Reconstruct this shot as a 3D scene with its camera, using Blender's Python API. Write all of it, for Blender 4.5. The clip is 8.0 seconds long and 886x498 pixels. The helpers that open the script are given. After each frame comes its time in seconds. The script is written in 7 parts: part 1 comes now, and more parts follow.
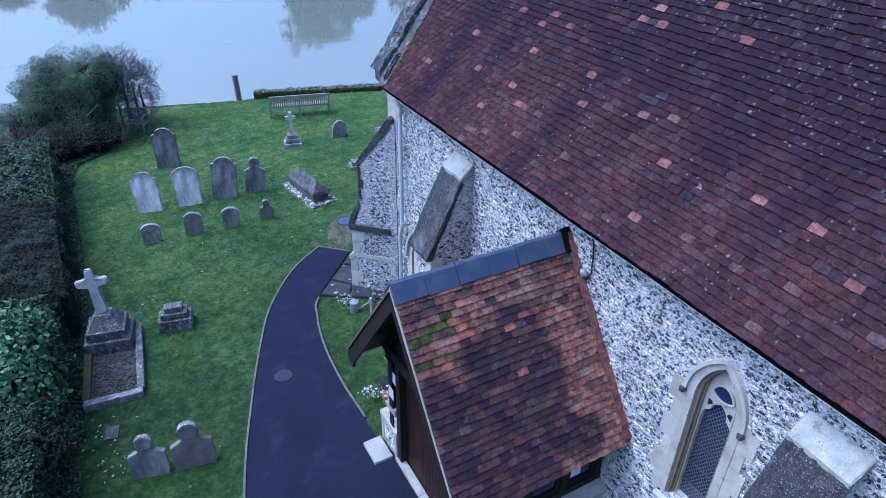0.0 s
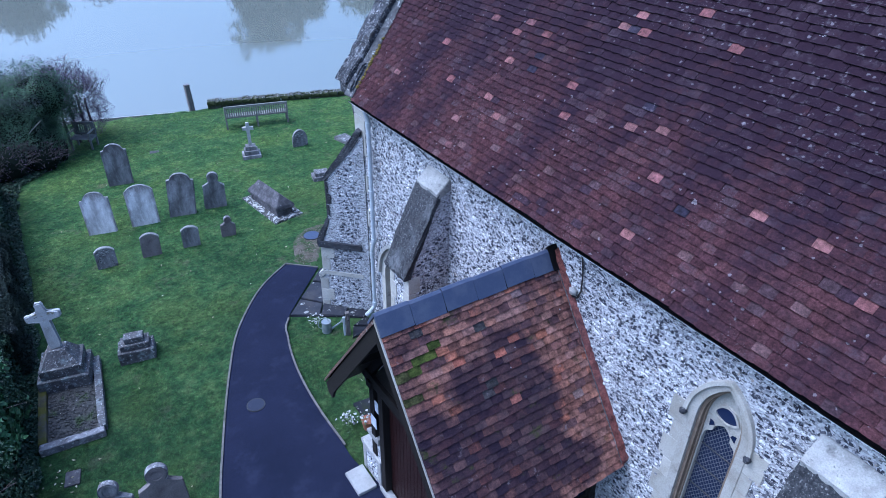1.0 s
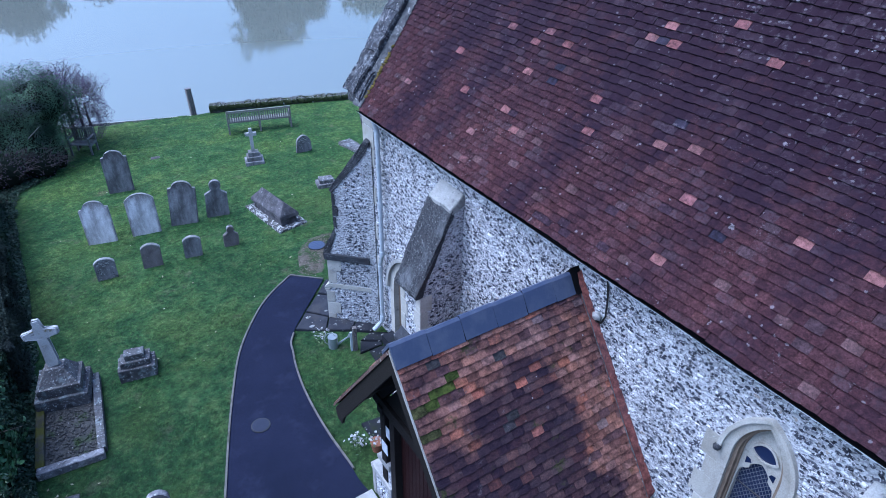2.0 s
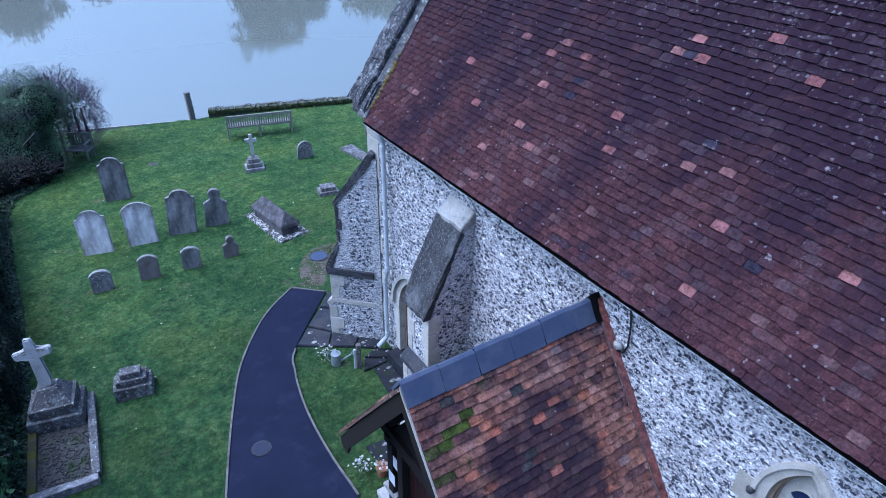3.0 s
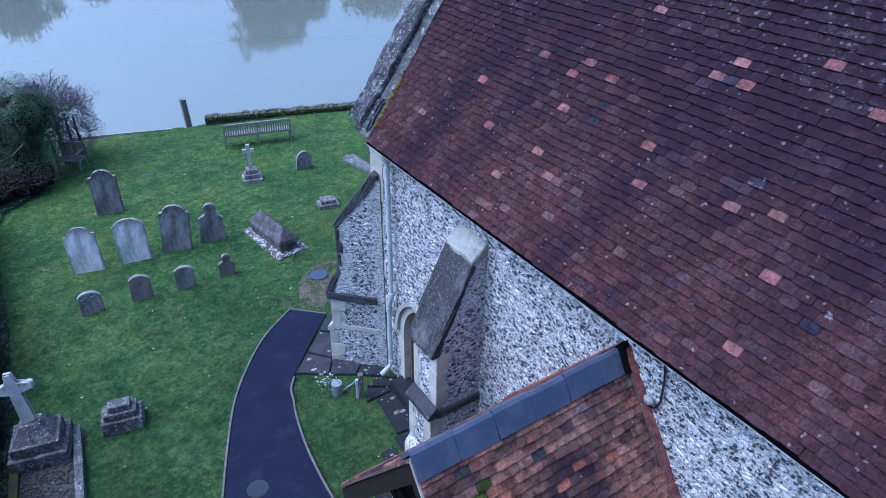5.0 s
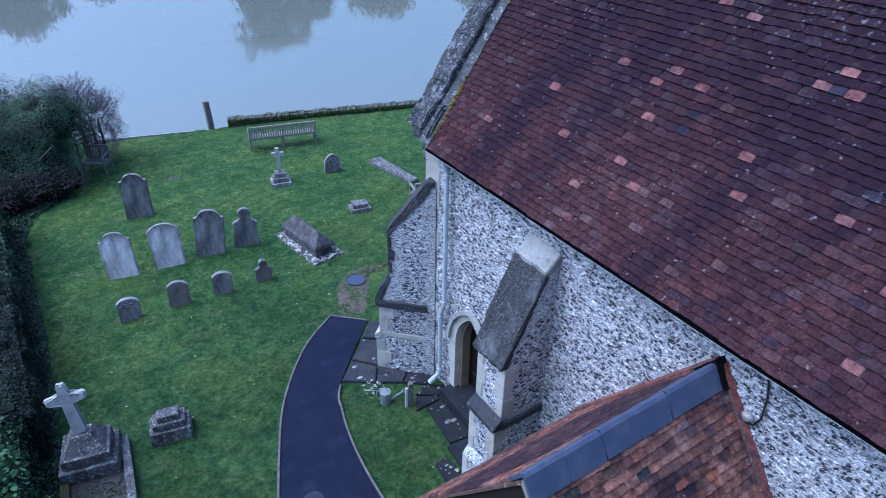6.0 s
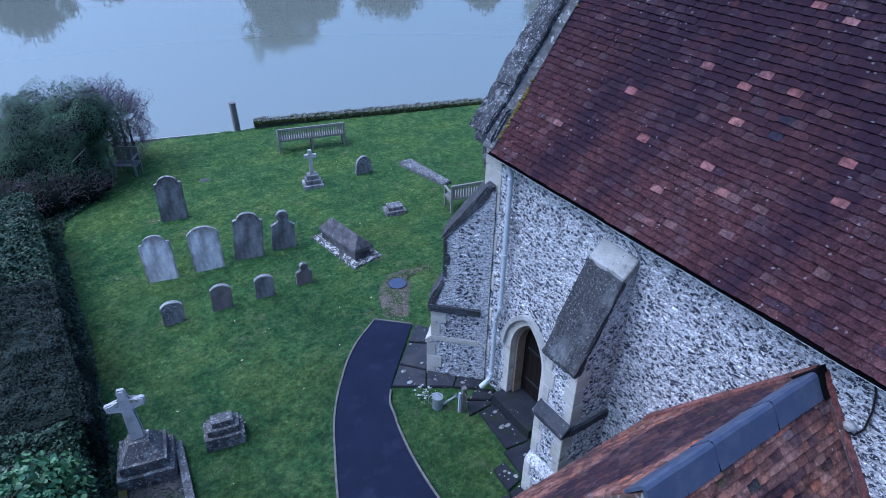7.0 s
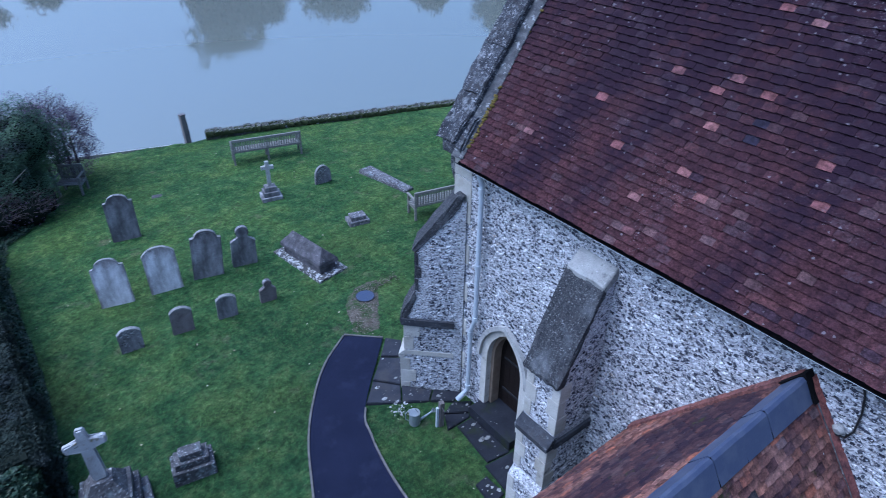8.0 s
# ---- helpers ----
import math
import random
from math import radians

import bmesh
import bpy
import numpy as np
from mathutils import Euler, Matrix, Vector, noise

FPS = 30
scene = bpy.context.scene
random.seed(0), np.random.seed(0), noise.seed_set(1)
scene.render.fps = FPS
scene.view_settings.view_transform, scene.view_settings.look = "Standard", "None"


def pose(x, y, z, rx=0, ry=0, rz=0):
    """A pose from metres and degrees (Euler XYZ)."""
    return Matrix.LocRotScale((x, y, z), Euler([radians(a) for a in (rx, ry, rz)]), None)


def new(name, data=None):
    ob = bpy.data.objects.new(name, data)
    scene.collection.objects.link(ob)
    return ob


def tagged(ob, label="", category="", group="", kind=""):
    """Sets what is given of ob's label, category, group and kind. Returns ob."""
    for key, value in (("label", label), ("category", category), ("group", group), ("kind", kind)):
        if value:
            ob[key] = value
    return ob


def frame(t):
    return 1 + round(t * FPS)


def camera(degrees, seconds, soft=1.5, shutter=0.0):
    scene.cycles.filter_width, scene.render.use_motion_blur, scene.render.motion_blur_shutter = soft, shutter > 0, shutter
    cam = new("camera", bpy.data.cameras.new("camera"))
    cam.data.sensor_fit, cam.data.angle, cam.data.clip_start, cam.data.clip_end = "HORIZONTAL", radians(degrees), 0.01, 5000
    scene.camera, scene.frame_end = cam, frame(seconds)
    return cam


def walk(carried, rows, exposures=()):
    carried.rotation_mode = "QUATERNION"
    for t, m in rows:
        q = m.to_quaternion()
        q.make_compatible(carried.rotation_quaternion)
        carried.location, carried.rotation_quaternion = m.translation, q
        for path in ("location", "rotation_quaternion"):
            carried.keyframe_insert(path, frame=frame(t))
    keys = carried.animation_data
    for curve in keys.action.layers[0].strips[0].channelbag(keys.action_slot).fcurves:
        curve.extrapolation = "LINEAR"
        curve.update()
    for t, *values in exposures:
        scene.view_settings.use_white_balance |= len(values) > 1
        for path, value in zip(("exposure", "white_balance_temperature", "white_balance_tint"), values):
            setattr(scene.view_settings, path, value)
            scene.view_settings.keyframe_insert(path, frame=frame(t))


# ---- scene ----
cam = camera(68.9, 8.0, 0.85, 0.3)
# seconds, place, then yaw, pitch and roll in degrees
ROWS = [
    (0, 0.016, -0.002, 9.225, -29.771, -32.504, 1.105),
    (0.2, 0.045, 0.137, 9.222, -30.471, -32.514, 1.056),
    (0.5, 0.035, 0.320, 9.232, -32.670, -32.487, 1.047),
    (0.8, 0.017, 0.485, 9.247, -33.890, -32.479, 1.066),
    (1, 0.039, 0.608, 9.253, -33.934, -32.527, 1.011),
    (1.5, 0.075, 0.883, 9.260, -33.927, -32.559, 1.012),
    (1.7, 0.104, 0.989, 9.262, -33.900, -32.568, 1.009),
    (2.8, 0.293, 1.568, 9.266, -33.820, -32.655, 0.899),
    (3, 0.328, 1.681, 9.274, -33.913, -32.645, 1.030),
    (3.5, 0.491, 1.994, 9.279, -33.913, -32.682, 1.010),
    (4, 0.621, 2.228, 9.295, -33.918, -32.684, 1.009),
    (4.2, 0.638, 2.265, 9.293, -33.944, -32.713, 1.071),
    (4.75, 0.700, 2.405, 9.295, -33.920, -32.765, 1.030),
    (5.3, 0.641, 2.611, 9.297, -33.904, -32.818, 1.003),
    (5.5, 0.474, 2.761, 9.313, -34.039, -32.826, 1.080),
    (5.8, 0.193, 3.028, 9.304, -34.049, -32.817, 1.051),
    (6, -0.015, 3.196, 9.318, -34.049, -32.838, 1.082),
    (6.2, -0.219, 3.385, 9.309, -34.019, -32.858, 1.035),
    (6.5, -0.524, 3.631, 9.332, -33.989, -32.876, 1.003),
    (6.8, -0.699, 3.768, 9.329, -33.961, -32.845, 0.989),
    (7, -0.787, 3.837, 9.330, -33.997, -32.869, 1.052),
    (7.2, -0.829, 3.904, 9.333, -33.975, -32.882, 1.028),
    (7.5, -0.833, 4.019, 9.341, -33.948, -32.906, 0.998),
    (7.8, -0.814, 4.153, 9.343, -35.984, -32.843, 0.963),
    (8, -0.775, 4.257, 9.354, -38.458, -32.801, 0.892),
]
# The camera's white balance is cool: an overcast winter dusk.
EXPO, KELVIN, TINT = 1.0, 4590.0, 12.0
walk(cam, [(t, pose(x, y, z, 90 + pitch, 0, yaw) @ pose(0, 0, 0, 0, 0, roll)) for t, x, y, z, yaw, pitch, roll in ROWS],
     [(0.0, EXPO + 0.22, KELVIN, TINT), (4.0, EXPO + 0.13, KELVIN, TINT), (5.5, EXPO + 0.05, KELVIN, TINT), (8.0, EXPO - 0.16, KELVIN - 80.0, TINT)])

# ---- world and light ----
world = bpy.data.worlds.new("overcast_dusk")
scene.world = world
world.use_nodes = True
wn = world.node_tree
sky = wn.nodes.new("ShaderNodeTexSky")
sky.sky_type, sky.sun_disc = "NISHITA", False
sky.sun_elevation, sky.sun_rotation = radians(58), radians(305)
sky.air_density, sky.dust_density, sky.ozone_density = 1.0, 6.0, 3.0
wn.nodes["Background"].inputs["Strength"].default_value = 0.12
wn.links.new(sky.outputs["Color"], wn.nodes["Background"].inputs["Color"])

sun_data = bpy.data.lights.new("sun", "SUN")
sun_data.energy, sun_data.angle, sun_data.color = 0.9, radians(60), (1.0, 0.98, 0.95)
sun = new("sun", sun_data)
sun.rotation_euler = (radians(28), 0, radians(-98))

# ---- materials ----


class Nodes:
    """A small helper to wire up one node material."""

    def __init__(self, name, rough=0.8, metal=0.0, spec=0.4):
        self.mat = bpy.data.materials.new(name)
        self.mat.use_nodes = True
        self.t = self.mat.node_tree
        self.bsdf = self.t.nodes["Principled BSDF"]
        self.bsdf.inputs["Roughness"].default_value = rough
        self.bsdf.inputs["Metallic"].default_value = metal
        self.bsdf.inputs["Specular IOR Level"].default_value = spec
        self.coord = self.t.nodes.new("ShaderNodeTexCoord").outputs["Object"]
        self.height = None

    def link(self, a, b):
        self.t.links.new(a, b)

    def at(self, stretch):
        n = self.t.nodes.new("ShaderNodeMapping")
        n.inputs["Scale"].default_value = stretch
        self.link(self.coord, n.inputs["Vector"])
        return n.outputs["Vector"]

    def noise(self, scale, detail=5.0, rough=0.6, stretch=None, distort=0.0):
        n = self.t.nodes.new("ShaderNodeTexNoise")
        n.inputs["Scale"].default_value, n.inputs["Detail"].default_value = scale, detail
        n.inputs["Roughness"].default_value, n.inputs["Distortion"].default_value = rough, distort
        self.link(self.at(stretch) if stretch else self.coord, n.inputs["Vector"])
        return n.outputs["Fac"]

    def voronoi(self, scale, feature="F1", out="Distance", stretch=None):
        n = self.t.nodes.new("ShaderNodeTexVoronoi")
        n.feature = feature
        n.inputs["Scale"].default_value = scale
        self.link(self.at(stretch) if stretch else self.coord, n.inputs["Vector"])
        return n.outputs[out]

    def ramp(self, fac, stops, constant=False):
        n = self.t.nodes.new("ShaderNodeValToRGB")
        r = n.color_ramp
        if constant:
            r.interpolation = "CONSTANT"
        while len(r.elements) < len(stops):
            r.elements.new(0.5)
        for e, (p, c) in zip(r.elements, stops):
            e.position = p
            e.color = (c, c, c, 1) if isinstance(c, (int, float)) else (*c, 1)
        self.link(fac, n.inputs["Fac"])
        return n.outputs["Color"]

    def mix(self, fac, a, b, kind="MIX"):
        n = self.t.nodes.new("ShaderNodeMix")
        n.data_type, n.blend_type = "RGBA", kind
        for value, i in ((fac, 0), (a, 6), (b, 7)):
            if isinstance(value, (int, float)):
                n.inputs[i].default_value = value if i == 0 else (value, value, value, 1)
            elif isinstance(value, tuple):
                n.inputs[i].default_value = (*value, 1)
            else:
                self.link(value, n.inputs[i])
        return n.outputs[2]

    def math(self, op, a, b=0.0):
        n = self.t.nodes.new("ShaderNodeMath")
        n.operation = op
        for i, v in enumerate((a, b)):
            if isinstance(v, (int, float)):
                n.inputs[i].default_value = v
            else:
                self.link(v, n.inputs[i])
        return n.outputs[0]

    def random(self):
        island = self.t.nodes.new("ShaderNodeNewGeometry").outputs["Random Per Island"]
        ob = self.t.nodes.new("ShaderNodeObjectInfo").outputs["Random"]
        return self.math("FRACT", self.math("ADD", island, ob))

    def spots(self, colour, base, scale, lo, hi, stretch=None):
        return self.mix(self.ramp(self.noise(scale, 6.0, 0.65, stretch), [(lo, 0.0), (hi, 1.0)]), base, colour)

    def relief(self, strength, *heights):
        total = None
        for h, w in heights:
            v = self.math("MULTIPLY", h, w)
            total = v if total is None else self.math("ADD", total, v)
        n = self.t.nodes.new("ShaderNodeBump")
        n.inputs["Strength"].default_value, n.inputs["Distance"].default_value = strength, 0.02
        self.link(total, n.inputs["Height"])
        self.link(n.outputs["Normal"], self.bsdf.inputs["Normal"])

    def done(self, colour):
        if isinstance(colour, tuple):
            self.bsdf.inputs["Base Color"].default_value = (*colour, 1)
        else:
            self.link(colour, self.bsdf.inputs["Base Color"])
        return self.mat


def clay(name, stops, streak, moss=False, wash=0.55, bloom=(0.085, 0.066, 0.085), blot=()):
    """Old handmade clay tiles: each its own tone, dark weather streaks down the slope, lichen."""
    n = Nodes(name, 0.88, spec=0.15)
    n.coord = n.t.nodes.new("ShaderNodeNewGeometry").outputs["Position"]
    pick = n.random()
    other = n.math("FRACT", n.math("MULTIPLY", pick, 17.3))
    third = n.math("FRACT", n.math("MULTIPLY", pick, 41.7))
    col = n.ramp(pick, stops, True)
    col = n.mix(0.28, col, n.ramp(other, [(0.0, 0.2), (0.5, 0.5), (1.0, 0.85)]), "OVERLAY")
    col = n.mix(0.75, col, n.ramp(n.noise(10, 9, 0.82), [(0.37, 0.06), (0.5, 0.48), (0.63, 0.98)]), "OVERLAY")
    # rain streaks break up from tile to tile
    darkness = n.noise(1.0, 7, 0.70, streak)
    if blot:
        darkness = n.math("SUBTRACT", darkness, 0.07)
    for spot in blot:
        gap = n.t.nodes.new("ShaderNodeVectorMath")
        gap.operation = "DISTANCE"
        n.link(n.coord, gap.inputs[0])
        gap.inputs[1].default_value = spot[:3]
        darkness = n.math("ADD", darkness, n.math("MULTIPLY", n.math("MAXIMUM", n.math("SUBTRACT", spot[3], gap.outputs["Value"]), 0.0), 1.0))
    dark = n.ramp(darkness, [(0.42, 0.0), (0.58, 1.0)])
    dark = n.math("MULTIPLY", dark, n.math("ADD", n.math("MULTIPLY", third, 0.25), 0.75))
    col = n.mix(n.math("MULTIPLY", dark, wash), col, (0.0148, 0.0100, 0.0205))
    # a grey-mauve bloom that takes hold of single tiles, in drifts
    drift = n.ramp(n.noise(0.9, 6, 0.7), [(0.46, 0.0), (0.66, 1.0)])
    take = n.math("MULTIPLY", drift, n.ramp(other, [(0.5, 0.0), (0.97, 0.42)]))
    col = n.mix(n.math("MULTIPLY", take, n.ramp(n.noise(22, 5, 0.7), [(0.35, 0.3), (0.62, 1.0)])), col, bloom)
    if moss:
        grow = n.math("MULTIPLY", n.ramp(n.noise(2.4, 6, 0.75), [(0.585, 0.0), (0.66, 0.8)]), n.ramp(third, [(0.3, 0.2), (0.7, 1.0)]))
        col = n.mix(grow, col, (0.040, 0.046, 0.012))
    col = n.spots((0.15, 0.125, 0.135), col, 8.0, 0.63, 0.76)
    # crisp round lichen: some cells of a fine scatter carry a white disc
    for scale, size, share in ((2.6, 0.09, 0.86), (8.5, 0.13, 0.88)):
        cell = n.voronoi(scale, "F1", "Color")
        near = n.math("LESS_THAN", n.voronoi(scale), n.math("MULTIPLY", n.math("ADD", n.noise(25, 3), 0.3), size))
        on = n.math("MULTIPLY", near, n.math("GREATER_THAN", cell, share))
        col = n.mix(n.math("MULTIPLY", on, 0.7), col, (0.34, 0.33, 0.35))
    n.relief(0.8, (n.noise(60, 4), 0.4), (n.noise(14, 5), 1.0))
    return n.done(col)


def roof_clay_material():
    """The great roof: mauve-brown tiles, sooty lanes that run down the slope, pale lichen where it is dampest."""
    n = Nodes("roof_clay", 0.9, spec=0.12)
    n.coord = n.t.nodes.new("ShaderNodeNewGeometry").outputs["Position"]
    pick = n.random()
    other = n.math("FRACT", n.math("MULTIPLY", pick, 17.3))
    third = n.math("FRACT", n.math("MULTIPLY", pick, 41.7))
    col = n.ramp(pick, [(0.0, (0.0468, 0.0193, 0.0225)), (0.18, (0.0558, 0.0225, 0.0252)), (0.36, (0.0540, 0.0236, 0.0270)), (0.52, (0.0621, 0.0257, 0.0284)),
                        (0.66, (0.0520, 0.0215, 0.0250)), (0.78, (0.0585, 0.0261, 0.0297)), (0.88, (0.0765, 0.0324, 0.0333)), (0.94, (0.0620, 0.0370, 0.0420)),
                        (0.965, (0.1000, 0.0560, 0.0560)), (0.985, (0.0420, 0.0240, 0.0330))], True)
    col = n.mix(0.6, col, n.ramp(n.noise(9, 9, 0.8), [(0.36, 0.08), (0.5, 0.40), (0.64, 0.82)]), "OVERLAY")
    col = n.mix(0.5, col, n.ramp(n.noise(34, 5, 0.75), [(0.36, 0.07), (0.5, 0.43), (0.64, 0.88)]), "OVERLAY")
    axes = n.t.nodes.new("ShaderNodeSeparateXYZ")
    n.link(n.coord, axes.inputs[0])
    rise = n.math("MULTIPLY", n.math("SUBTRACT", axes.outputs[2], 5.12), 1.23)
    lane = n.math("ADD", axes.outputs[1], n.math("MULTIPLY", rise, 0.3))
    lane = n.math("ADD", lane, n.math("MULTIPLY", n.math("SUBTRACT", n.noise(2.0, 6, 0.72), 0.5), 1.15))
    darkness = None
    for centre, half, much in ((10.1, 0.50, 0.9), (9.06, 0.40, 0.6), (6.95, 0.45, 0.65), (5.95, 0.35, 0.35), (4.75, 0.55, 0.45), (3.55, 0.5, 0.45), (2.3, 0.5, 0.45)):
        reach = n.math("SUBTRACT", 1.0, n.math("MULTIPLY", n.math("ABSOLUTE", n.math("SUBTRACT", lane, centre)), 1 / half))
        reach = n.math("MULTIPLY", n.math("MAXIMUM", reach, 0.0), much * 1.4)
        darkness = reach if darkness is None else n.math("MAXIMUM", darkness, reach)
    # the colour itself darkens up the slope, most of all away from the river gable
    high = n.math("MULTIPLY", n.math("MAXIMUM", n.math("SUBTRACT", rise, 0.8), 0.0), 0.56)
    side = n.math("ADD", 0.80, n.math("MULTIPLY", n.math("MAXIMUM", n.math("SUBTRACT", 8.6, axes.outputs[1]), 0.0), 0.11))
    darkness = n.math("ADD", darkness, n.math("MULTIPLY", n.math("MULTIPLY", high, side), n.ramp(n.noise(0.8, 5, 0.65), [(0.3, 0.62), (0.62, 1.35)])))
    darkness = n.math("MULTIPLY", darkness, n.ramp(n.noise(5.5, 6, 0.75), [(0.34, 0.40), (0.6, 1.15)]))
    darkness = n.math("MINIMUM", n.math("MULTIPLY", darkness, n.math("ADD", 0.72, n.math("MULTIPLY", third, 0.4))), 0.93)
    col = n.mix(darkness, col, (0.0168, 0.0088, 0.0165))
    # single tiles gone grey-mauve, in drifts
    drift = n.ramp(n.noise(0.9, 6, 0.7), [(0.42, 0.0), (0.62, 1.0)])
    take = n.math("MULTIPLY", drift, n.ramp(other, [(0.62, 0.0), (0.97, 0.34)]))
    col = n.mix(n.math("MULTIPLY", take, n.ramp(n.noise(22, 5, 0.7), [(0.40, 0.1), (0.58, 1.0)])), col, (0.125, 0.094, 0.108))
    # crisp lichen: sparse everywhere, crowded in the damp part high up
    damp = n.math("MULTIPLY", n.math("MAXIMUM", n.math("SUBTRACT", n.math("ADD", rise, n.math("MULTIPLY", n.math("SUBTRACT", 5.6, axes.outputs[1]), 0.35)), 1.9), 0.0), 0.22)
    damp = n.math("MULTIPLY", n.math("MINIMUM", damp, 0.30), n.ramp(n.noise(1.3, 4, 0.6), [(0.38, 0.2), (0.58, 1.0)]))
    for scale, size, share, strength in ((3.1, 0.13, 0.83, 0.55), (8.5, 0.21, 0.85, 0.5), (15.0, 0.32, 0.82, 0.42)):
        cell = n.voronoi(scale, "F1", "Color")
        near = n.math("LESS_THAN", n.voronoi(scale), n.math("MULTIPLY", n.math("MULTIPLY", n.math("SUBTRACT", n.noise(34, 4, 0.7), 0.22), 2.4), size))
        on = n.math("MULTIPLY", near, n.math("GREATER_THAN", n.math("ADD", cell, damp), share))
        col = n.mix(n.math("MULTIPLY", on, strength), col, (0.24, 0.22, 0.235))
    # fine flecks that gather in drifts
    gather = n.ramp(n.noise(1.7, 5, 0.7), [(0.54, 0.0), (0.68, 1.0)])
    fleck = n.ramp(n.noise(48, 3, 0.6), [(0.61, 0.0), (0.67, 0.5)])
    col = n.mix(n.math("MULTIPLY", gather, fleck), col, (0.26, 0.23, 0.24))
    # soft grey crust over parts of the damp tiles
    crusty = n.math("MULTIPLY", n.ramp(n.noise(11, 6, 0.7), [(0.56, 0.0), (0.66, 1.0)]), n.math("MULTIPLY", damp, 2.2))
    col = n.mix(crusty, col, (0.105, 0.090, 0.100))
    n.relief(0.8, (n.noise(60, 4), 0.4), (n.noise(14, 5), 1.0))
    return n.done(col)


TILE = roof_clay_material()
PORCH_TILE = clay("porch_clay", [(0.0, (0.118, 0.056, 0.046)), (0.2, (0.185, 0.090, 0.068)), (0.4, (0.150, 0.068, 0.052)), (0.55, (0.205, 0.108, 0.086)),
                                 (0.7, (0.225, 0.104, 0.072)), (0.84, (0.085, 0.044, 0.044)), (0.92, (0.2508, 0.0961, 0.0602)),
                                 (0.985, (0.2090, 0.1366, 0.1264))], (0.62, 0.62, 0.34), True, 0.93, (0.1615, 0.1155, 0.1062), blot=tuple((x, y, 2.305 + (min(y, 11.52 - y) - 3.98) * 1.326, r) for x, y, r in (
                                     (4.15, 5.18, 0.42), (4.18, 4.8, 0.62), (4.05, 4.4, 0.62), (3.48, 5.02, 0.42), (3.3, 4.5, 0.75), (2.75, 4.72, 0.6), (2.9, 4.25, 0.85), (3.5, 4.05, 0.75), (4.6, 4.15, 0.45), (4.3, 6.5, 1.1), (3.2, 6.6, 0.8))))
FILLET = clay("fillet_clay", [(0.0, (0.1414, 0.0524, 0.0421)), (0.5, (0.1061, 0.0400, 0.0341)), (0.8, (0.1591, 0.0690, 0.0568))], (1, 1, 1), False, 0.35)
# near-black lower tile edges: the shadow line under each course, set as colour
TILE_EDGE = bpy.data.materials.new("shadowed_tile_edge")
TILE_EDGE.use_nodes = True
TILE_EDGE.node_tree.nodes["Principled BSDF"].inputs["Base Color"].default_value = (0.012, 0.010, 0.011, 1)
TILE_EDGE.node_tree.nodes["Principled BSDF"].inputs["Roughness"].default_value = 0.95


def stone(name, stops, lichen=(), scale=3.0, rough=0.85, bump=0.5, vary=0.25, grain=70, runs=0.0, rusty=()):
    """Dressed or weathered stone with stains at two scales, rain runs and patches of lichen; rusty: stain colour, half width and height of a slab."""
    n = Nodes(name, rough, spec=0.25)
    col = n.ramp(n.noise(scale, 8, 0.62, distort=0.6), stops)
    col = n.mix(vary, col, n.ramp(n.random(), [(0.0, 0.08), (1.0, 0.62)]), "OVERLAY")
    col = n.mix(0.35, col, n.ramp(n.noise(grain, 3), [(0.3, 0.25), (0.7, 0.75)]), "OVERLAY")
    if runs:
        col = n.mix(runs, col, n.ramp(n.noise(2.2, 6, 0.6, (2.6, 2.6, 0.7), 0.3), [(0.34, 0.12), (0.66, 0.8)]), "OVERLAY")
    if rusty:
        # dirt that washed in from the top and the sides of the slab
        axes = n.t.nodes.new("ShaderNodeSeparateXYZ")
        n.link(n.coord, axes.inputs[0])
        wash = n.math("MAXIMUM", n.math("MULTIPLY", n.math("ABSOLUTE", axes.outputs[0]), 1 / rusty[1]), n.math("MULTIPLY", axes.outputs[2], 1 / rusty[2]))
        wash = n.math("ADD", wash, n.math("SUBTRACT", n.noise(3.0, 6, 0.65, (2.2, 2.2, 0.8)), 0.5))
        col = n.mix(n.ramp(wash, [(0.74, 0.0), (1.16, 0.75)]), col, rusty[0])
    for colour, sc, lo, hi in lichen:
        col = n.spots(colour, col, sc, lo, hi)
    n.relief(bump, (n.noise(grain, 3), 0.4), (n.noise(9, 6, 0.7), 0.9))
    return n.done(col)


WHITE_LICHEN, DARK_LICHEN, GOLD = (0.55, 0.55, 0.52), (0.045, 0.043, 0.045), (0.28, 0.21, 0.03)
LIMESTONE = stone("limestone", [(0.25, (0.309, 0.283, 0.232)), (0.5, (0.447, 0.429, 0.378)), (0.75, (0.532, 0.515, 0.472))],
                  [((0.138, 0.129, 0.121), 5, 0.6, 0.75)], 2.2)
OCHRE_STONE = stone("ochre_limestone", [(0.25, (0.165, 0.120, 0.082)), (0.6, (0.275, 0.215, 0.155)), (0.8, (0.400, 0.335, 0.262))], [], 3.0)
COPING = stone("weathered_coping", [(0.3, (0.026, 0.028, 0.034)), (0.55, (0.052, 0.055, 0.064)), (0.8, (0.092, 0.094, 0.100))],
               [((0.20, 0.205, 0.21), 9, 0.60, 0.68), (DARK_LICHEN, 4, 0.52, 0.68), ((0.34, 0.34, 0.34), 34, 0.66, 0.71)], 5.0, bump=1.0)
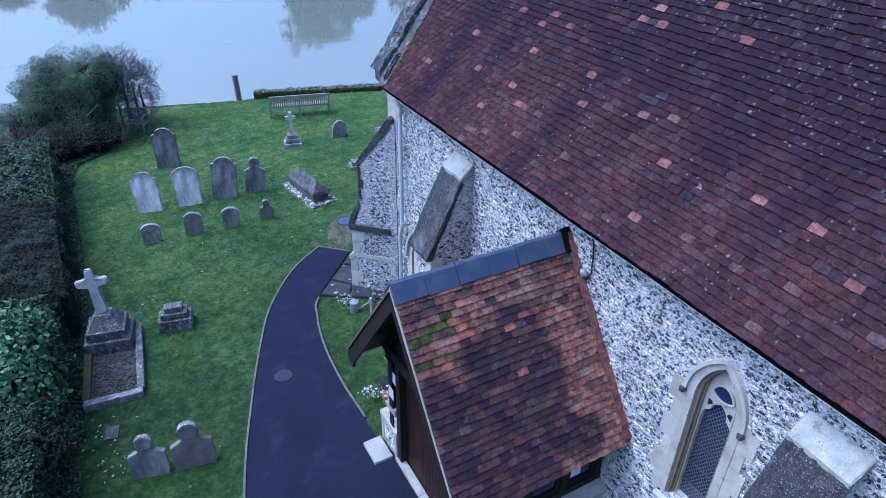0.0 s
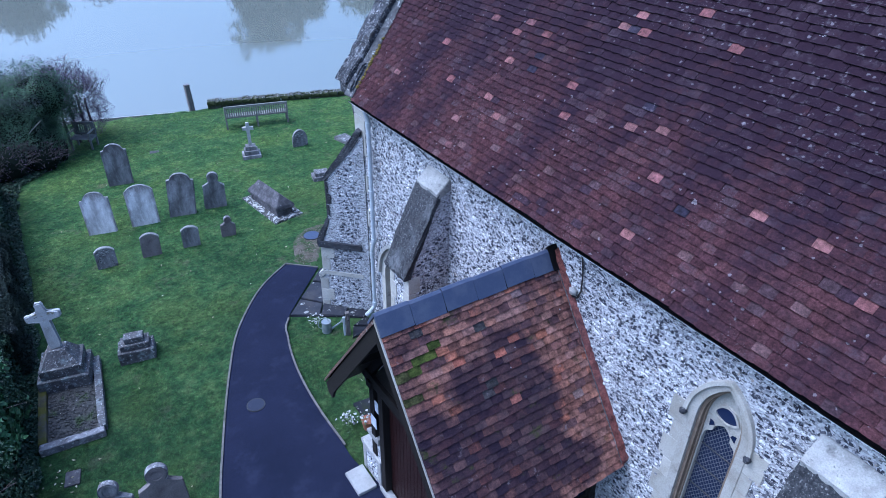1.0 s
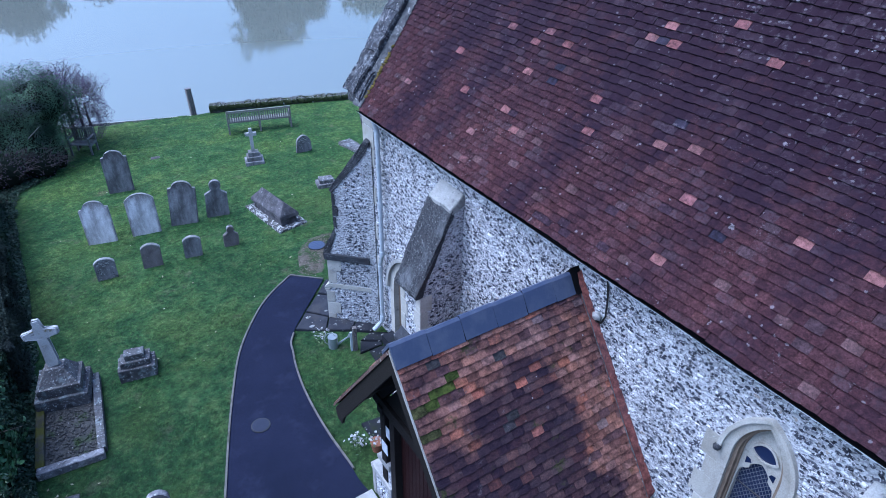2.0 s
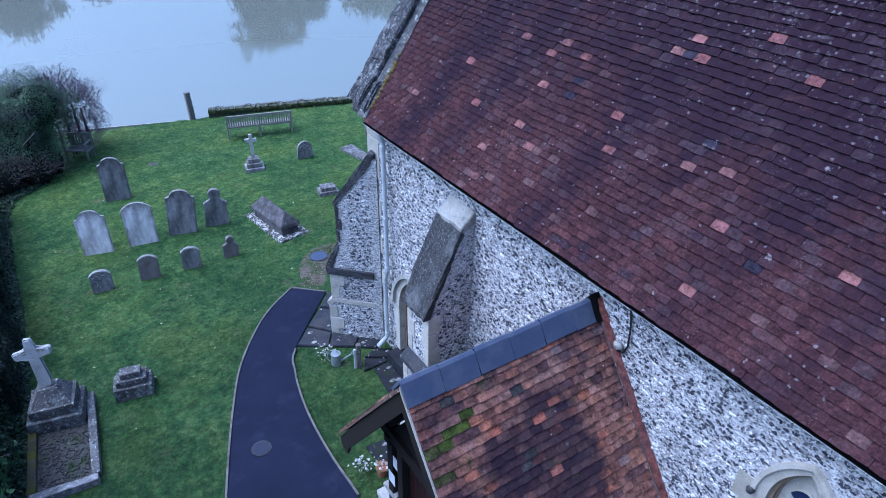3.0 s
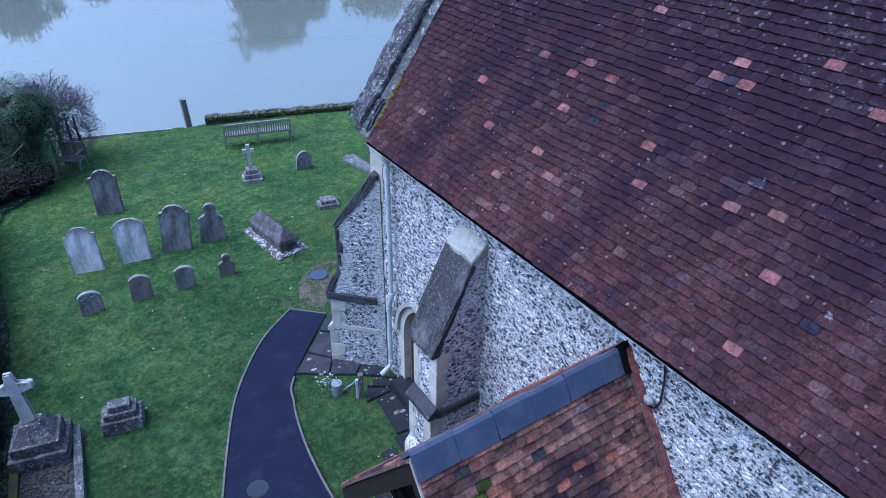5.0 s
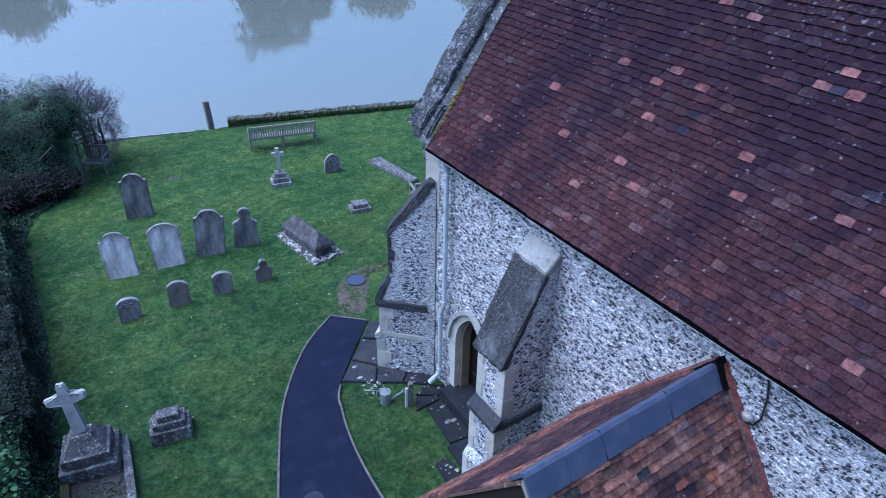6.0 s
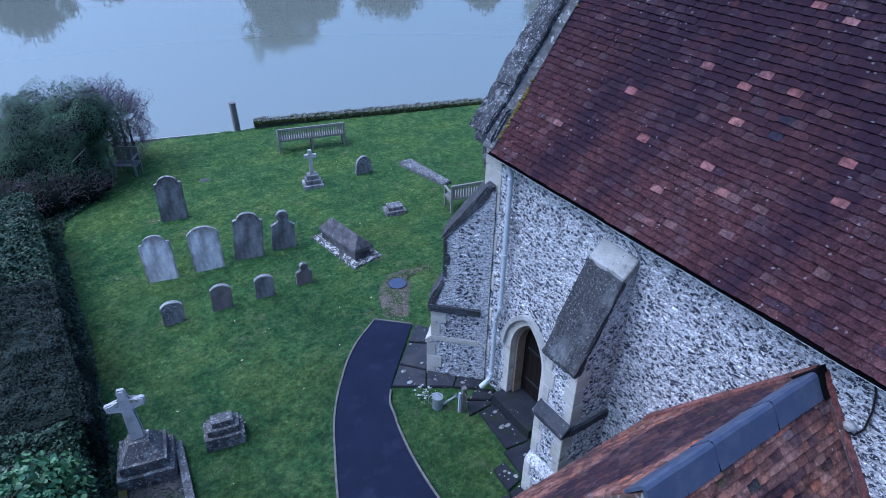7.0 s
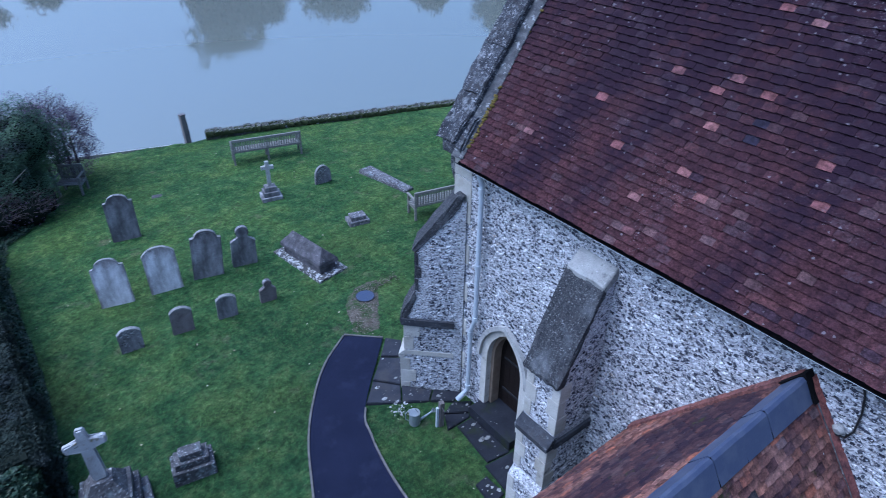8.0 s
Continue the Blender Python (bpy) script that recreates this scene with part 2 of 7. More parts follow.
COPING_CRUST = stone("lichen_speckled_coping", [(0.3, (0.020, 0.021, 0.026)), (0.55, (0.048, 0.050, 0.058)), (0.8, (0.085, 0.087, 0.095))],
                     [((0.17, 0.175, 0.18), 7, 0.54, 0.64), ((0.34, 0.34, 0.34), 22, 0.56, 0.61), ((0.40, 0.40, 0.39), 45, 0.60, 0.65), (DARK_LICHEN, 11, 0.52, 0.62)], 6.0, bump=1.2)
FILLET_MORTAR = stone("lichened_mortar", [(0.3, (0.040, 0.042, 0.048)), (0.55, (0.105, 0.105, 0.105)), (0.8, (0.20, 0.20, 0.195))],
                      [((0.36, 0.36, 0.35), 13, 0.57, 0.63), (DARK_LICHEN, 5, 0.50, 0.64)], 7.0, bump=1.0)
WEATHER = stone("weathered_slope", [(0.3, (0.017, 0.018, 0.022)), (0.5, (0.036, 0.037, 0.041)), (0.7, (0.078, 0.078, 0.082))],
                [((0.12, 0.125, 0.13), 1.8, 0.54, 0.72), ((0.20, 0.20, 0.20), 26, 0.60, 0.66), ((0.20, 0.20, 0.195), 52, 0.57, 0.65), (DARK_LICHEN, 3, 0.55, 0.72)], 30.0, bump=1.0)

CAPSTONE = stone("stained_cap_stone", [(0.25, (0.20, 0.195, 0.18)), (0.5, (0.33, 0.325, 0.305)), (0.75, (0.43, 0.425, 0.40))],
                 [((0.10, 0.10, 0.098), 4, 0.58, 0.72), ((0.14, 0.14, 0.135), 17, 0.60, 0.68), ((0.50, 0.50, 0.49), 9, 0.64, 0.72)], 3.5, bump=0.8)
CRUSTED = stone("lichen_crusted_stone", [(0.28, (0.048, 0.046, 0.048)), (0.5, (0.098, 0.095, 0.097)), (0.75, (0.18, 0.177, 0.175))],
                [((0.21, 0.24, 0.24), 5, 0.54, 0.66), ((0.46, 0.46, 0.45), 24, 0.58, 0.63), (DARK_LICHEN, 7, 0.54, 0.66)], 3.6, vary=0.3, bump=0.9)

MOSSED = stone("moss_grown_kerb", [(0.3, (0.045, 0.043, 0.030)), (0.7, (0.11, 0.105, 0.085))], [((0.075, 0.075, 0.012), 3, 0.42, 0.54)], 4.0, bump=0.9)

TOMB = stone("dark_tomb_stone", [(0.3, (0.052, 0.050, 0.056)), (0.55, (0.110, 0.104, 0.110)), (0.8, (0.19, 0.183, 0.19))],
             [((0.34, 0.34, 0.34), 8, 0.60, 0.66), (DARK_LICHEN, 4, 0.50, 0.66)], 7.0, bump=0.9)


VERGE = stone("lichened_tile_verge", [(0.3, (0.060, 0.034, 0.026)), (0.7, (0.15, 0.095, 0.075))], [((0.30, 0.27, 0.24), 16, 0.57, 0.64), (DARK_LICHEN, 8, 0.58, 0.68)], 9.0, bump=1.0)


def mortar_material():
    """Pale lime mortar full of small flint chips."""
    n = Nodes("lime_mortar", 0.9, spec=0.2)
    col = n.ramp(n.noise(5, 8, 0.62, distort=0.6), [(0.3, (0.288, 0.277, 0.267)), (0.55, (0.480, 0.474, 0.470)), (0.8, (0.648, 0.646, 0.635))])
    chip = n.voronoi(38, "F1", "Color", (1, 1, 1.5))
    col = n.mix(0.75, col, n.ramp(chip, [(0.0, (0.660, 0.664, 0.673)), (0.35, (0.360, 0.357, 0.368)), (0.6, (0.060, 0.061, 0.070)), (0.72, (0.504, 0.504, 0.508)), (0.9, (0.744, 0.750, 0.762))], True))
    col = n.spots((0.120, 0.117, 0.121), col, 1.0, 0.58, 0.74)
    n.relief(0.9, (n.voronoi(38, "F1", "Distance", (1, 1, 1.5)), 0.8), (n.noise(9, 6, 0.7), 0.6))
    return n.done(col)


MORTAR = mortar_material()
GRAVE = stone("grave_limestone", [(0.25, (0.115, 0.114, 0.113)), (0.5, (0.220, 0.216, 0.220)), (0.78, (0.340, 0.348, 0.348))],
              [(DARK_LICHEN, 3.2, 0.6, 0.75), ((0.126, 0.081, 0.034), 2.3, 0.66, 0.78), (WHITE_LICHEN, 26, 0.70, 0.74)], 2.6, vary=0.35, runs=0.6, rusty=((0.060, 0.052, 0.054), 0.42, 1.35))
GRAVE_PALE = stone("grave_marble", [(0.25, (0.36, 0.354, 0.348)), (0.5, (0.51, 0.51, 0.51)), (0.78, (0.63, 0.63, 0.64))],
                   [(DARK_LICHEN, 3.5, 0.62, 0.76), ((0.163, 0.088, 0.041), 2.1, 0.66, 0.76)], 2.4, vary=0.15, runs=0.45, rusty=((0.095, 0.076, 0.064), 0.40, 1.22))
GRAVE_DARK = stone("lichened_gravestone", [(0.25, (0.1128, 0.1099, 0.1117)), (0.5, (0.1944, 0.1866, 0.1944)), (0.78, (0.3072, 0.3049, 0.3130))],
                   [((0.40, 0.40, 0.39), 13, 0.55, 0.63), (DARK_LICHEN, 6, 0.54, 0.66), ((0.035, 0.044, 0.012), 2.0, 0.62, 0.72)], 3.6, vary=0.35, bump=0.8, runs=0.5)
GRAVE_RED = stone("brown_sandstone", [(0.25, (0.105, 0.090, 0.088)), (0.55, (0.190, 0.168, 0.162)), (0.8, (0.27, 0.25, 0.24))],
                  [(DARK_LICHEN, 4, 0.62, 0.75), (WHITE_LICHEN, 18, 0.69, 0.73)], 3.0, vary=0.3)
CROSS_STONE = stone("white_cross_stone", [(0.25, (0.30, 0.295, 0.28)), (0.5, (0.42, 0.42, 0.41)), (0.78, (0.52, 0.52, 0.52))],
                    [((0.20, 0.17, 0.10), 7, 0.58, 0.68), (DARK_LICHEN, 15, 0.63, 0.70)], 3.0, vary=0.1)
RIM = stone("pale_crust", [(0.3, (0.13, 0.13, 0.125)), (0.6, (0.31, 0.31, 0.296))], [(DARK_LICHEN, 12, 0.56, 0.67)], 9.0)
LEDGER = stone("lichened_ledger", [(0.3, (0.05, 0.05, 0.05)), (0.7, (0.13, 0.125, 0.12))], [((0.42, 0.42, 0.41), 11, 0.50, 0.56)], 4.0)
FLAG = stone("dark_flagstone", [(0.3, (0.0095, 0.0105, 0.0160)), (0.6, (0.0185, 0.0200, 0.0270)), (0.8, (0.0320, 0.0330, 0.0410))],
             [((0.30, 0.30, 0.285), 6.0, 0.665, 0.68), ((0.22, 0.22, 0.21), 21, 0.70, 0.72), ((0.016, 0.022, 0.008), 2, 0.55, 0.7)], 3.0)
FLAG_DRY = stone("grey_flagstone", [(0.3, (0.019, 0.020, 0.028)), (0.6, (0.034, 0.036, 0.045)), (0.8, (0.054, 0.055, 0.064))],
                 [((0.30, 0.30, 0.285), 19, 0.665, 0.69), ((0.24, 0.24, 0.23), 5.0, 0.66, 0.68), (DARK_LICHEN, 2, 0.5, 0.65)], 3.0)
CONCRETE = stone("pale_concrete", [(0.3, (0.289, 0.281, 0.264)), (0.7, (0.425, 0.416, 0.399))], [((0.128, 0.128, 0.111), 6, 0.6, 0.75)], 4.0)
EDGING = stone("path_edging", [(0.3, (0.096, 0.090, 0.084)), (0.7, (0.198, 0.186, 0.174))], [((0.036, 0.042, 0.018), 3, 0.55, 0.7)], 5.0)
WALLSTONE = stone("river_wall_stone", [(0.3, (0.065, 0.062, 0.064)), (0.7, (0.180, 0.170, 0.165))],
                  [((0.034, 0.042, 0.014), 1.6, 0.42, 0.54), (WHITE_LICHEN, 7, 0.60, 0.66)], 3.0, vary=0.5)
SOIL = stone("soil_and_litter", [(0.3, (0.011, 0.008, 0.007)), (0.6, (0.024, 0.019, 0.016)), (0.8, (0.042, 0.033, 0.027))], [], 9.0, rough=0.95, bump=1.0)
GRAVEL = stone("worn_gravel", [(0.3, (0.060, 0.050, 0.036)), (0.5, (0.115, 0.098, 0.076)), (0.7, (0.21, 0.185, 0.150))],
               [((0.030, 0.055, 0.014), 2.4, 0.48, 0.58), (WHITE_LICHEN, 40, 0.66, 0.70)], 24.0, bump=1.0)
GRAVE_GRAVEL = stone("grave_gravel", [(0.25, (0.034, 0.033, 0.034)), (0.5, (0.072, 0.070, 0.066)), (0.8, (0.14, 0.135, 0.126))],
                     [((0.0357, 0.0599, 0.0165), 2.5, 0.55, 0.66), (WHITE_LICHEN, 22, 0.67, 0.70)], 20.0, bump=1.0)


def flint_material():
    n = Nodes("flint", 0.7, spec=0.2)
    n.coord = n.t.nodes.new("ShaderNodeNewGeometry").outputs["Position"]
    col = n.ramp(n.random(), [(0.0, (0.671, 0.671, 0.683)), (0.16, (0.415, 0.415, 0.433)), (0.30, (0.756, 0.756, 0.744)), (0.35, (0.244, 0.244, 0.268)),
                              (0.42, (0.122, 0.124, 0.144)), (0.51, (0.044, 0.046, 0.061)), (0.74, (0.403, 0.354, 0.305)), (0.76, (0.020, 0.021, 0.030)), (0.91, (0.549, 0.549, 0.561))], True)
    # broken faces: a dark heart and a chalky rind mixed within one stone
    col = n.mix(n.ramp(n.noise(30, 4, 0.6), [(0.50, 0.0), (0.57, 0.85)]), col, (0.059, 0.061, 0.079))
    col = n.mix(n.ramp(n.noise(34, 4, 0.6, (1.0, 1.3, 1.0)), [(0.56, 0.0), (0.62, 0.9)]), col, (0.70, 0.70, 0.71))
    col = n.spots((0.075, 0.07, 0.07), col, 0.8, 0.6, 0.72)
    n.relief(0.4, (n.noise(50, 4), 1.0))
    return n.done(col)


FLINT = flint_material()


def asphalt_material():
    n = Nodes("asphalt", 0.85, spec=0.15)
    col = n.ramp(n.noise(0.9, 5, 0.6), [(0.3, (0.0072, 0.0092, 0.0235)), (0.7, (0.0125, 0.0150, 0.0355))])
    col = n.mix(0.5, col, n.ramp(n.noise(160, 2), [(0.35, 0.1), (0.65, 0.85)]), "OVERLAY")
    col = n.spots((0.023, 0.026, 0.052), col, 1.7, 0.54, 0.76)
    col = n.spots((0.030, 0.032, 0.046), col, 30, 0.70, 0.76)
    n.relief(0.35, (n.noise(160, 2), 1.0), (n.voronoi(90), 0.5))
    return n.done(col)


ASPHALT = asphalt_material()


def turf_material(blade):
    n = Nodes("grass_blades" if blade else "turf", 0.75, spec=0.12)
    n.coord = n.t.nodes.new("ShaderNodeNewGeometry").outputs["Position"]
    col = n.ramp(n.noise(0.42, 6, 0.65), [(0.32, (0.0182, 0.0470, 0.0142)), (0.48, (0.0336, 0.0725, 0.0184)), (0.60, (0.0703, 0.1039, 0.0195)), (0.74, (0.0987, 0.1156, 0.0282))])
    col = n.mix(0.6, col, n.ramp(n.noise(3.2, 9, 0.8), [(0.36, (0.0080, 0.0235, 0.0085)), (0.50, (0.0326, 0.0686, 0.0173)), (0.64, (0.1030, 0.1330, 0.0380))]))
    col = n.spots((0.1119, 0.0951, 0.0521), col, 1.3, 0.60, 0.80)
    col = n.mix(0.6, col, n.ramp(n.noise(11, 6, 0.75), [(0.36, 0.12), (0.64, 0.9)]), "OVERLAY")
    # painted tone: shade-dark near the path and porch, grazing-light pale towards the river
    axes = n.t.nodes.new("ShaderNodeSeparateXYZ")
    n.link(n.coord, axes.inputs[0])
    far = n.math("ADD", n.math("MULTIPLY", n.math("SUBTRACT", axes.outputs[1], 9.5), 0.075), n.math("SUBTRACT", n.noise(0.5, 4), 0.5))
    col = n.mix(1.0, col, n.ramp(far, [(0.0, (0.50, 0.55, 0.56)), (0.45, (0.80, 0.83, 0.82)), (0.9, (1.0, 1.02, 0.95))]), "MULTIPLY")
    col = n.mix(1.0, col, (1.16, 1.18, 1.42), "MULTIPLY")
    if blade:
        col = n.mix(0.3, col, n.ramp(n.random(), [(0.0, 0.3), (1.0, 0.85)]), "OVERLAY")
        col = n.mix(1.0, col, (1.55, 1.5, 1.45), "MULTIPLY")
    else:
        n.relief(1.0, (n.noise(55, 4), 0.6), (n.noise(6, 5), 1.2))
    return n.done(col)


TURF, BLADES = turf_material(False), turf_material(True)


def leaf_material(name, stops, rough=0.5, spec=0.25):
    n = Nodes(name, rough, spec=spec)
    col = n.ramp(n.random(), stops)
    col = n.mix(0.5, col, n.ramp(n.noise(1.5, 4), [(0.3, 0.2), (0.7, 0.75)]), "OVERLAY")
    return n.done(col)


def clumped_leaves(name, dark, light, tint, rough=0.55, spec=0.2):
    """Foliage whose colour drifts from spray to spray: deep green, lit green, and dull tinted patches."""
    n = Nodes(name, rough, spec=spec)
    col = n.ramp(n.noise(1.3, 5, 0.6), [(0.36, dark), (0.58, light)])
    col = n.mix(n.ramp(n.noise(0.9, 4, 0.6, (1, 1, 1.6)), [(0.52, 0.0), (0.66, 0.75)]), col, tint)
    col = n.mix(0.35, col, n.ramp(n.random(), [(0.0, 0.25), (1.0, 0.78)]), "OVERLAY")
    return n.done(col)


BUSH_IVY = clumped_leaves("bush_ivy", (0.020, 0.040, 0.024), (0.080, 0.130, 0.070), (0.060, 0.058, 0.066))
YEW = clumped_leaves("yew_sprays", (0.0090, 0.0155, 0.0115), (0.0260, 0.0370, 0.0270), (0.0300, 0.0360, 0.0380), 0.65)
IVY = leaf_material("ivy_leaves", [(0.0, (0.0126, 0.0276, 0.0156)), (0.6, (0.0253, 0.0529, 0.0288)), (0.9, (0.0517, 0.0862, 0.0456)), (1.0, (0.1035, 0.1127, 0.0720))])
LAUREL = leaf_material("laurel_leaves", [(0.0, (0.034, 0.080, 0.036)), (0.6, (0.066, 0.150, 0.066)), (1.0, (0.150, 0.250, 0.105))], 0.4, 0.35)
PURPLE = leaf_material("dull_winter_leaves", [(0.0, (0.0607, 0.0430, 0.0747)), (0.6, (0.1033, 0.0690, 0.1105)), (1.0, (0.1904, 0.1381, 0.1884))], 0.6)
BUSHGREEN = leaf_material("bush_leaves", [(0.0, (0.0334, 0.0616, 0.0291)), (0.6, (0.0760, 0.1177, 0.0466)), (1.0, (0.1493, 0.1928, 0.0816))], 0.5)
# near-black core colour: the shade deep inside the foliage, painted in
DEEP = leaf_material("shaded_inner_foliage", [(0.0, (0.0080, 0.0112, 0.0080)), (1.0, (0.0128, 0.0176, 0.0120))], 0.9, 0.1)
LITTER = leaf_material("fallen_leaves", [(0.0, (0.10, 0.09, 0.05)), (0.6, (0.30, 0.28, 0.18)), (1.0, (0.5, 0.48, 0.36))], 0.6)
PETAL = leaf_material("white_petals", [(0.0, (0.28, 0.28, 0.28)), (1.0, (0.5, 0.5, 0.5))], 0.6)
FAR_TWIG = leaf_material("far_twigs", [(0.0, (0.0085, 0.0078, 0.0086)), (1.0, (0.0230, 0.0205, 0.0215))], 0.8)
FAR_GREEN = leaf_material("far_evergreen", [(0.0, (0.0091, 0.0133, 0.0091)), (1.0, (0.0224, 0.0266, 0.0161))], 0.8)


def wood(name, dark, light, rough=0.7, grain=(2, 2, 30), random=0.3):
    n = Nodes(name, rough, spec=0.3)
    col = n.ramp(n.noise(3.0, 6, 0.6, grain, 0.4), [(0.3, dark), (0.7, light)])
    col = n.mix(random, col, n.ramp(n.random(), [(0.0, 0.2), (1.0, 0.75)]), "OVERLAY")
    n.relief(0.35, (n.noise(6, 5, 0.6, grain), 1.0))
    return n.done(col)


TIMBER = wood("black_stained_timber", (0.006, 0.005, 0.004), (0.017, 0.013, 0.011), 0.65)
REDWOOD = wood("red_brown_boards", (0.0105, 0.0035, 0.0033), (0.0248, 0.0070, 0.0060), 0.5, (30, 2, 30))
TEAK = wood("silvered_teak", (0.128, 0.119, 0.102), (0.272, 0.264, 0.238), 0.8, (3, 20, 20))
OLDPOST = wood("weathered_oak", (0.085, 0.074, 0.070), (0.200, 0.182, 0.172), 0.85, (12, 12, 1.5))
DOORWOOD = wood("dark_oak_door", (0.0042, 0.0026, 0.0021), (0.0123, 0.0072, 0.0054), 0.6, (20, 20, 1.5))
BARK = wood("bark", (0.035, 0.028, 0.024), (0.09, 0.075, 0.065), 0.9, (9, 9, 2))


def plain(name, colour, rough, metal=0.0, wear=None, scale=6):
    n = Nodes(name, rough, metal)
    col = n.mix(n.ramp(n.noise(scale, 6), [(0.45, 0.0), (0.75, 0.8)]), colour, wear or tuple(0.6 * c for c in colour))
    n.relief(0.12, (n.noise(40, 3), 1.0))
    return n.done(col)


PIPE = plain("pale_painted_iron", (0.46, 0.50, 0.53), 0.45, 0.0, (0.32, 0.34, 0.35))
LIP = plain("dull_gutter_lip", (0.58, 0.60, 0.62), 0.5, 0.0, (0.36, 0.37, 0.38), 3)
GUTTER_DARK = plain("black_gutter", (0.006, 0.006, 0.007), 0.95)
GUTTER_DARK.node_tree.nodes["Principled BSDF"].inputs["Specular IOR Level"].default_value = 0.05
RIDGE = plain("blue_ridge_clay", (0.052, 0.064, 0.110), 0.5, 0.0, (0.10, 0.112, 0.15), 4)
LEAD = plain("lead", (0.15, 0.16, 0.175), 0.55, 0.3, (0.25, 0.25, 0.26))
ZINC = plain("galvanised_zinc", (0.33, 0.36, 0.38), 0.42, 0.55, (0.2, 0.22, 0.23))
IRON = plain("cast_iron", (0.035, 0.036, 0.04), 0.55, 0.4, (0.06, 0.055, 0.05))
BLUE_IRON = plain("worn_cover_iron", (0.055, 0.072, 0.125), 0.45, 0.2, (0.07, 0.085, 0.12))
COVER = plain("path_cover_iron", (0.014, 0.018, 0.038), 0.5, 0.1, (0.020, 0.025, 0.046))
CABLE = plain("black_cable", (0.012, 0.012, 0.013), 0.5)
PAPER = plain("notice_paper", (0.62, 0.65, 0.70), 0.7)
TERRACOTTA = plain("terracotta", (0.25, 0.10, 0.055), 0.8, 0.0, (0.16, 0.08, 0.05))
TWIG = plain("dead_twigs", (0.080, 0.062, 0.058), 0.85)


def glass_material():
    n = Nodes("leaded_glass", 0.12, 0.0, 0.6)
    col = n.ramp(n.random(), [(0.0, (0.010, 0.016, 0.045)), (0.6, (0.016, 0.024, 0.062)), (1.0, (0.028, 0.038, 0.085))])
    n.relief(0.25, (n.noise(14, 3), 1.0))
    return n.done(col)


GLASS = glass_material()


def water_material():
    n = Nodes("river_water", 0.035, 0.0, 0.5)
    n.bsdf.inputs["IOR"].default_value = 2.35
    n.bsdf.inputs["Specular Tint"].default_value = (1.0, 0.985, 0.88, 1)
    bump = n.t.nodes.new("ShaderNodeBump")
    bump.inputs["Strength"].default_value, bump.inputs["Distance"].default_value = 0.022, 0.03
    turn = n.t.nodes.new("ShaderNodeMapping")
    turn.vector_type = "TEXTURE"
    turn.inputs["Rotation"].default_value, turn.inputs["Scale"].default_value = (0, 0, radians(-34)), (5.0, 0.6, 1.0)
    n.link(n.coord, turn.inputs["Vector"])
    n.coord = turn.outputs["Vector"]
    h = n.math("ADD", n.noise(0.8, 3, 0.5, distort=0.3), n.math("MULTIPLY", n.noise(2.6, 2, 0.5), 0.22))
    n.link(h, bump.inputs["Height"])
    n.link(bump.outputs["Normal"], n.bsdf.inputs["Normal"])
    return n.done((0.168, 0.180, 0.148))


WATER = water_material()

# ---- mesh helpers ----


def part(name, bm, material, parent=None, label="", smooth=False):
    """Link a bmesh as one mesh object under a thing or under a part."""
    me = bpy.data.meshes.new(name)
    bmesh.ops.recalc_face_normals(bm, faces=bm.faces)
    bm.to_mesh(me)
    bm.free()
    me.materials.append(material)
    if smooth:
        me.polygons.foreach_set("use_smooth", [True] * len(me.polygons))
    ob = new(name, me)
    if parent:
        ob.parent = parent
    return tagged(ob, label)


def bulk(name, verts, faces, material, parent=None, smooth=False):
    """One mesh object from arrays made in a loop."""
    me = bpy.data.meshes.new(name)
    me.from_pydata(np.asarray(verts).tolist(), [], np.asarray(faces).tolist() if not isinstance(faces, list) else faces)
    me.materials.append(material)
    if smooth:
        me.polygons.foreach_set("use_smooth", [True] * len(me.polygons))
    me.update()
    ob = new(name, me)
    if parent:
        ob.parent = parent
    return ob


def root(name, m, label, category, group="", kind=""):
    ob = new(name)
    ob.empty_display_size = 0.2
    ob.matrix_basis = m
    return tagged(ob, label, category, group, kind)


def box(bm, x0, x1, y0, y1, z0, z1, bevel=0.0):
    g = bmesh.ops.create_cube(bm, size=1.0)
    for v in g["verts"]:
        v.co = Vector((x0 + (v.co.x + 0.5) * (x1 - x0), y0 + (v.co.y + 0.5) * (y1 - y0), z0 + (v.co.z + 0.5) * (z1 - z0)))
    if bevel:
        edges = list({e for v in g["verts"] for e in v.link_edges})
        bmesh.ops.bevel(bm, geom=edges, offset=bevel, segments=2, affect="EDGES", profile=0.6)
    return bm


def boxed(*size, bevel=0.0):
    return box(bmesh.new(), *size, bevel)


def prism(bm, pts, put, bevel=0.0):
    """A polygon extruded: put(u, v, side) gives the place of each corner, side 0 or 1."""
    a = [bm.verts.new(put(u, v, 0)) for u, v in pts]
    b = [bm.verts.new(put(u, v, 1)) for u, v in pts]
    n = len(pts)
    made = [bm.faces.new(a), bm.faces.new(b[::-1])]
    for i in range(n):
        made.append(bm.faces.new((a[i], b[i], b[(i + 1) % n], a[(i + 1) % n])))
    if bevel:
        bmesh.ops.bevel(bm, geom=[e for e in made[0].edges] + [e for e in made[1].edges], offset=bevel, segments=2, affect="EDGES")
    return bm


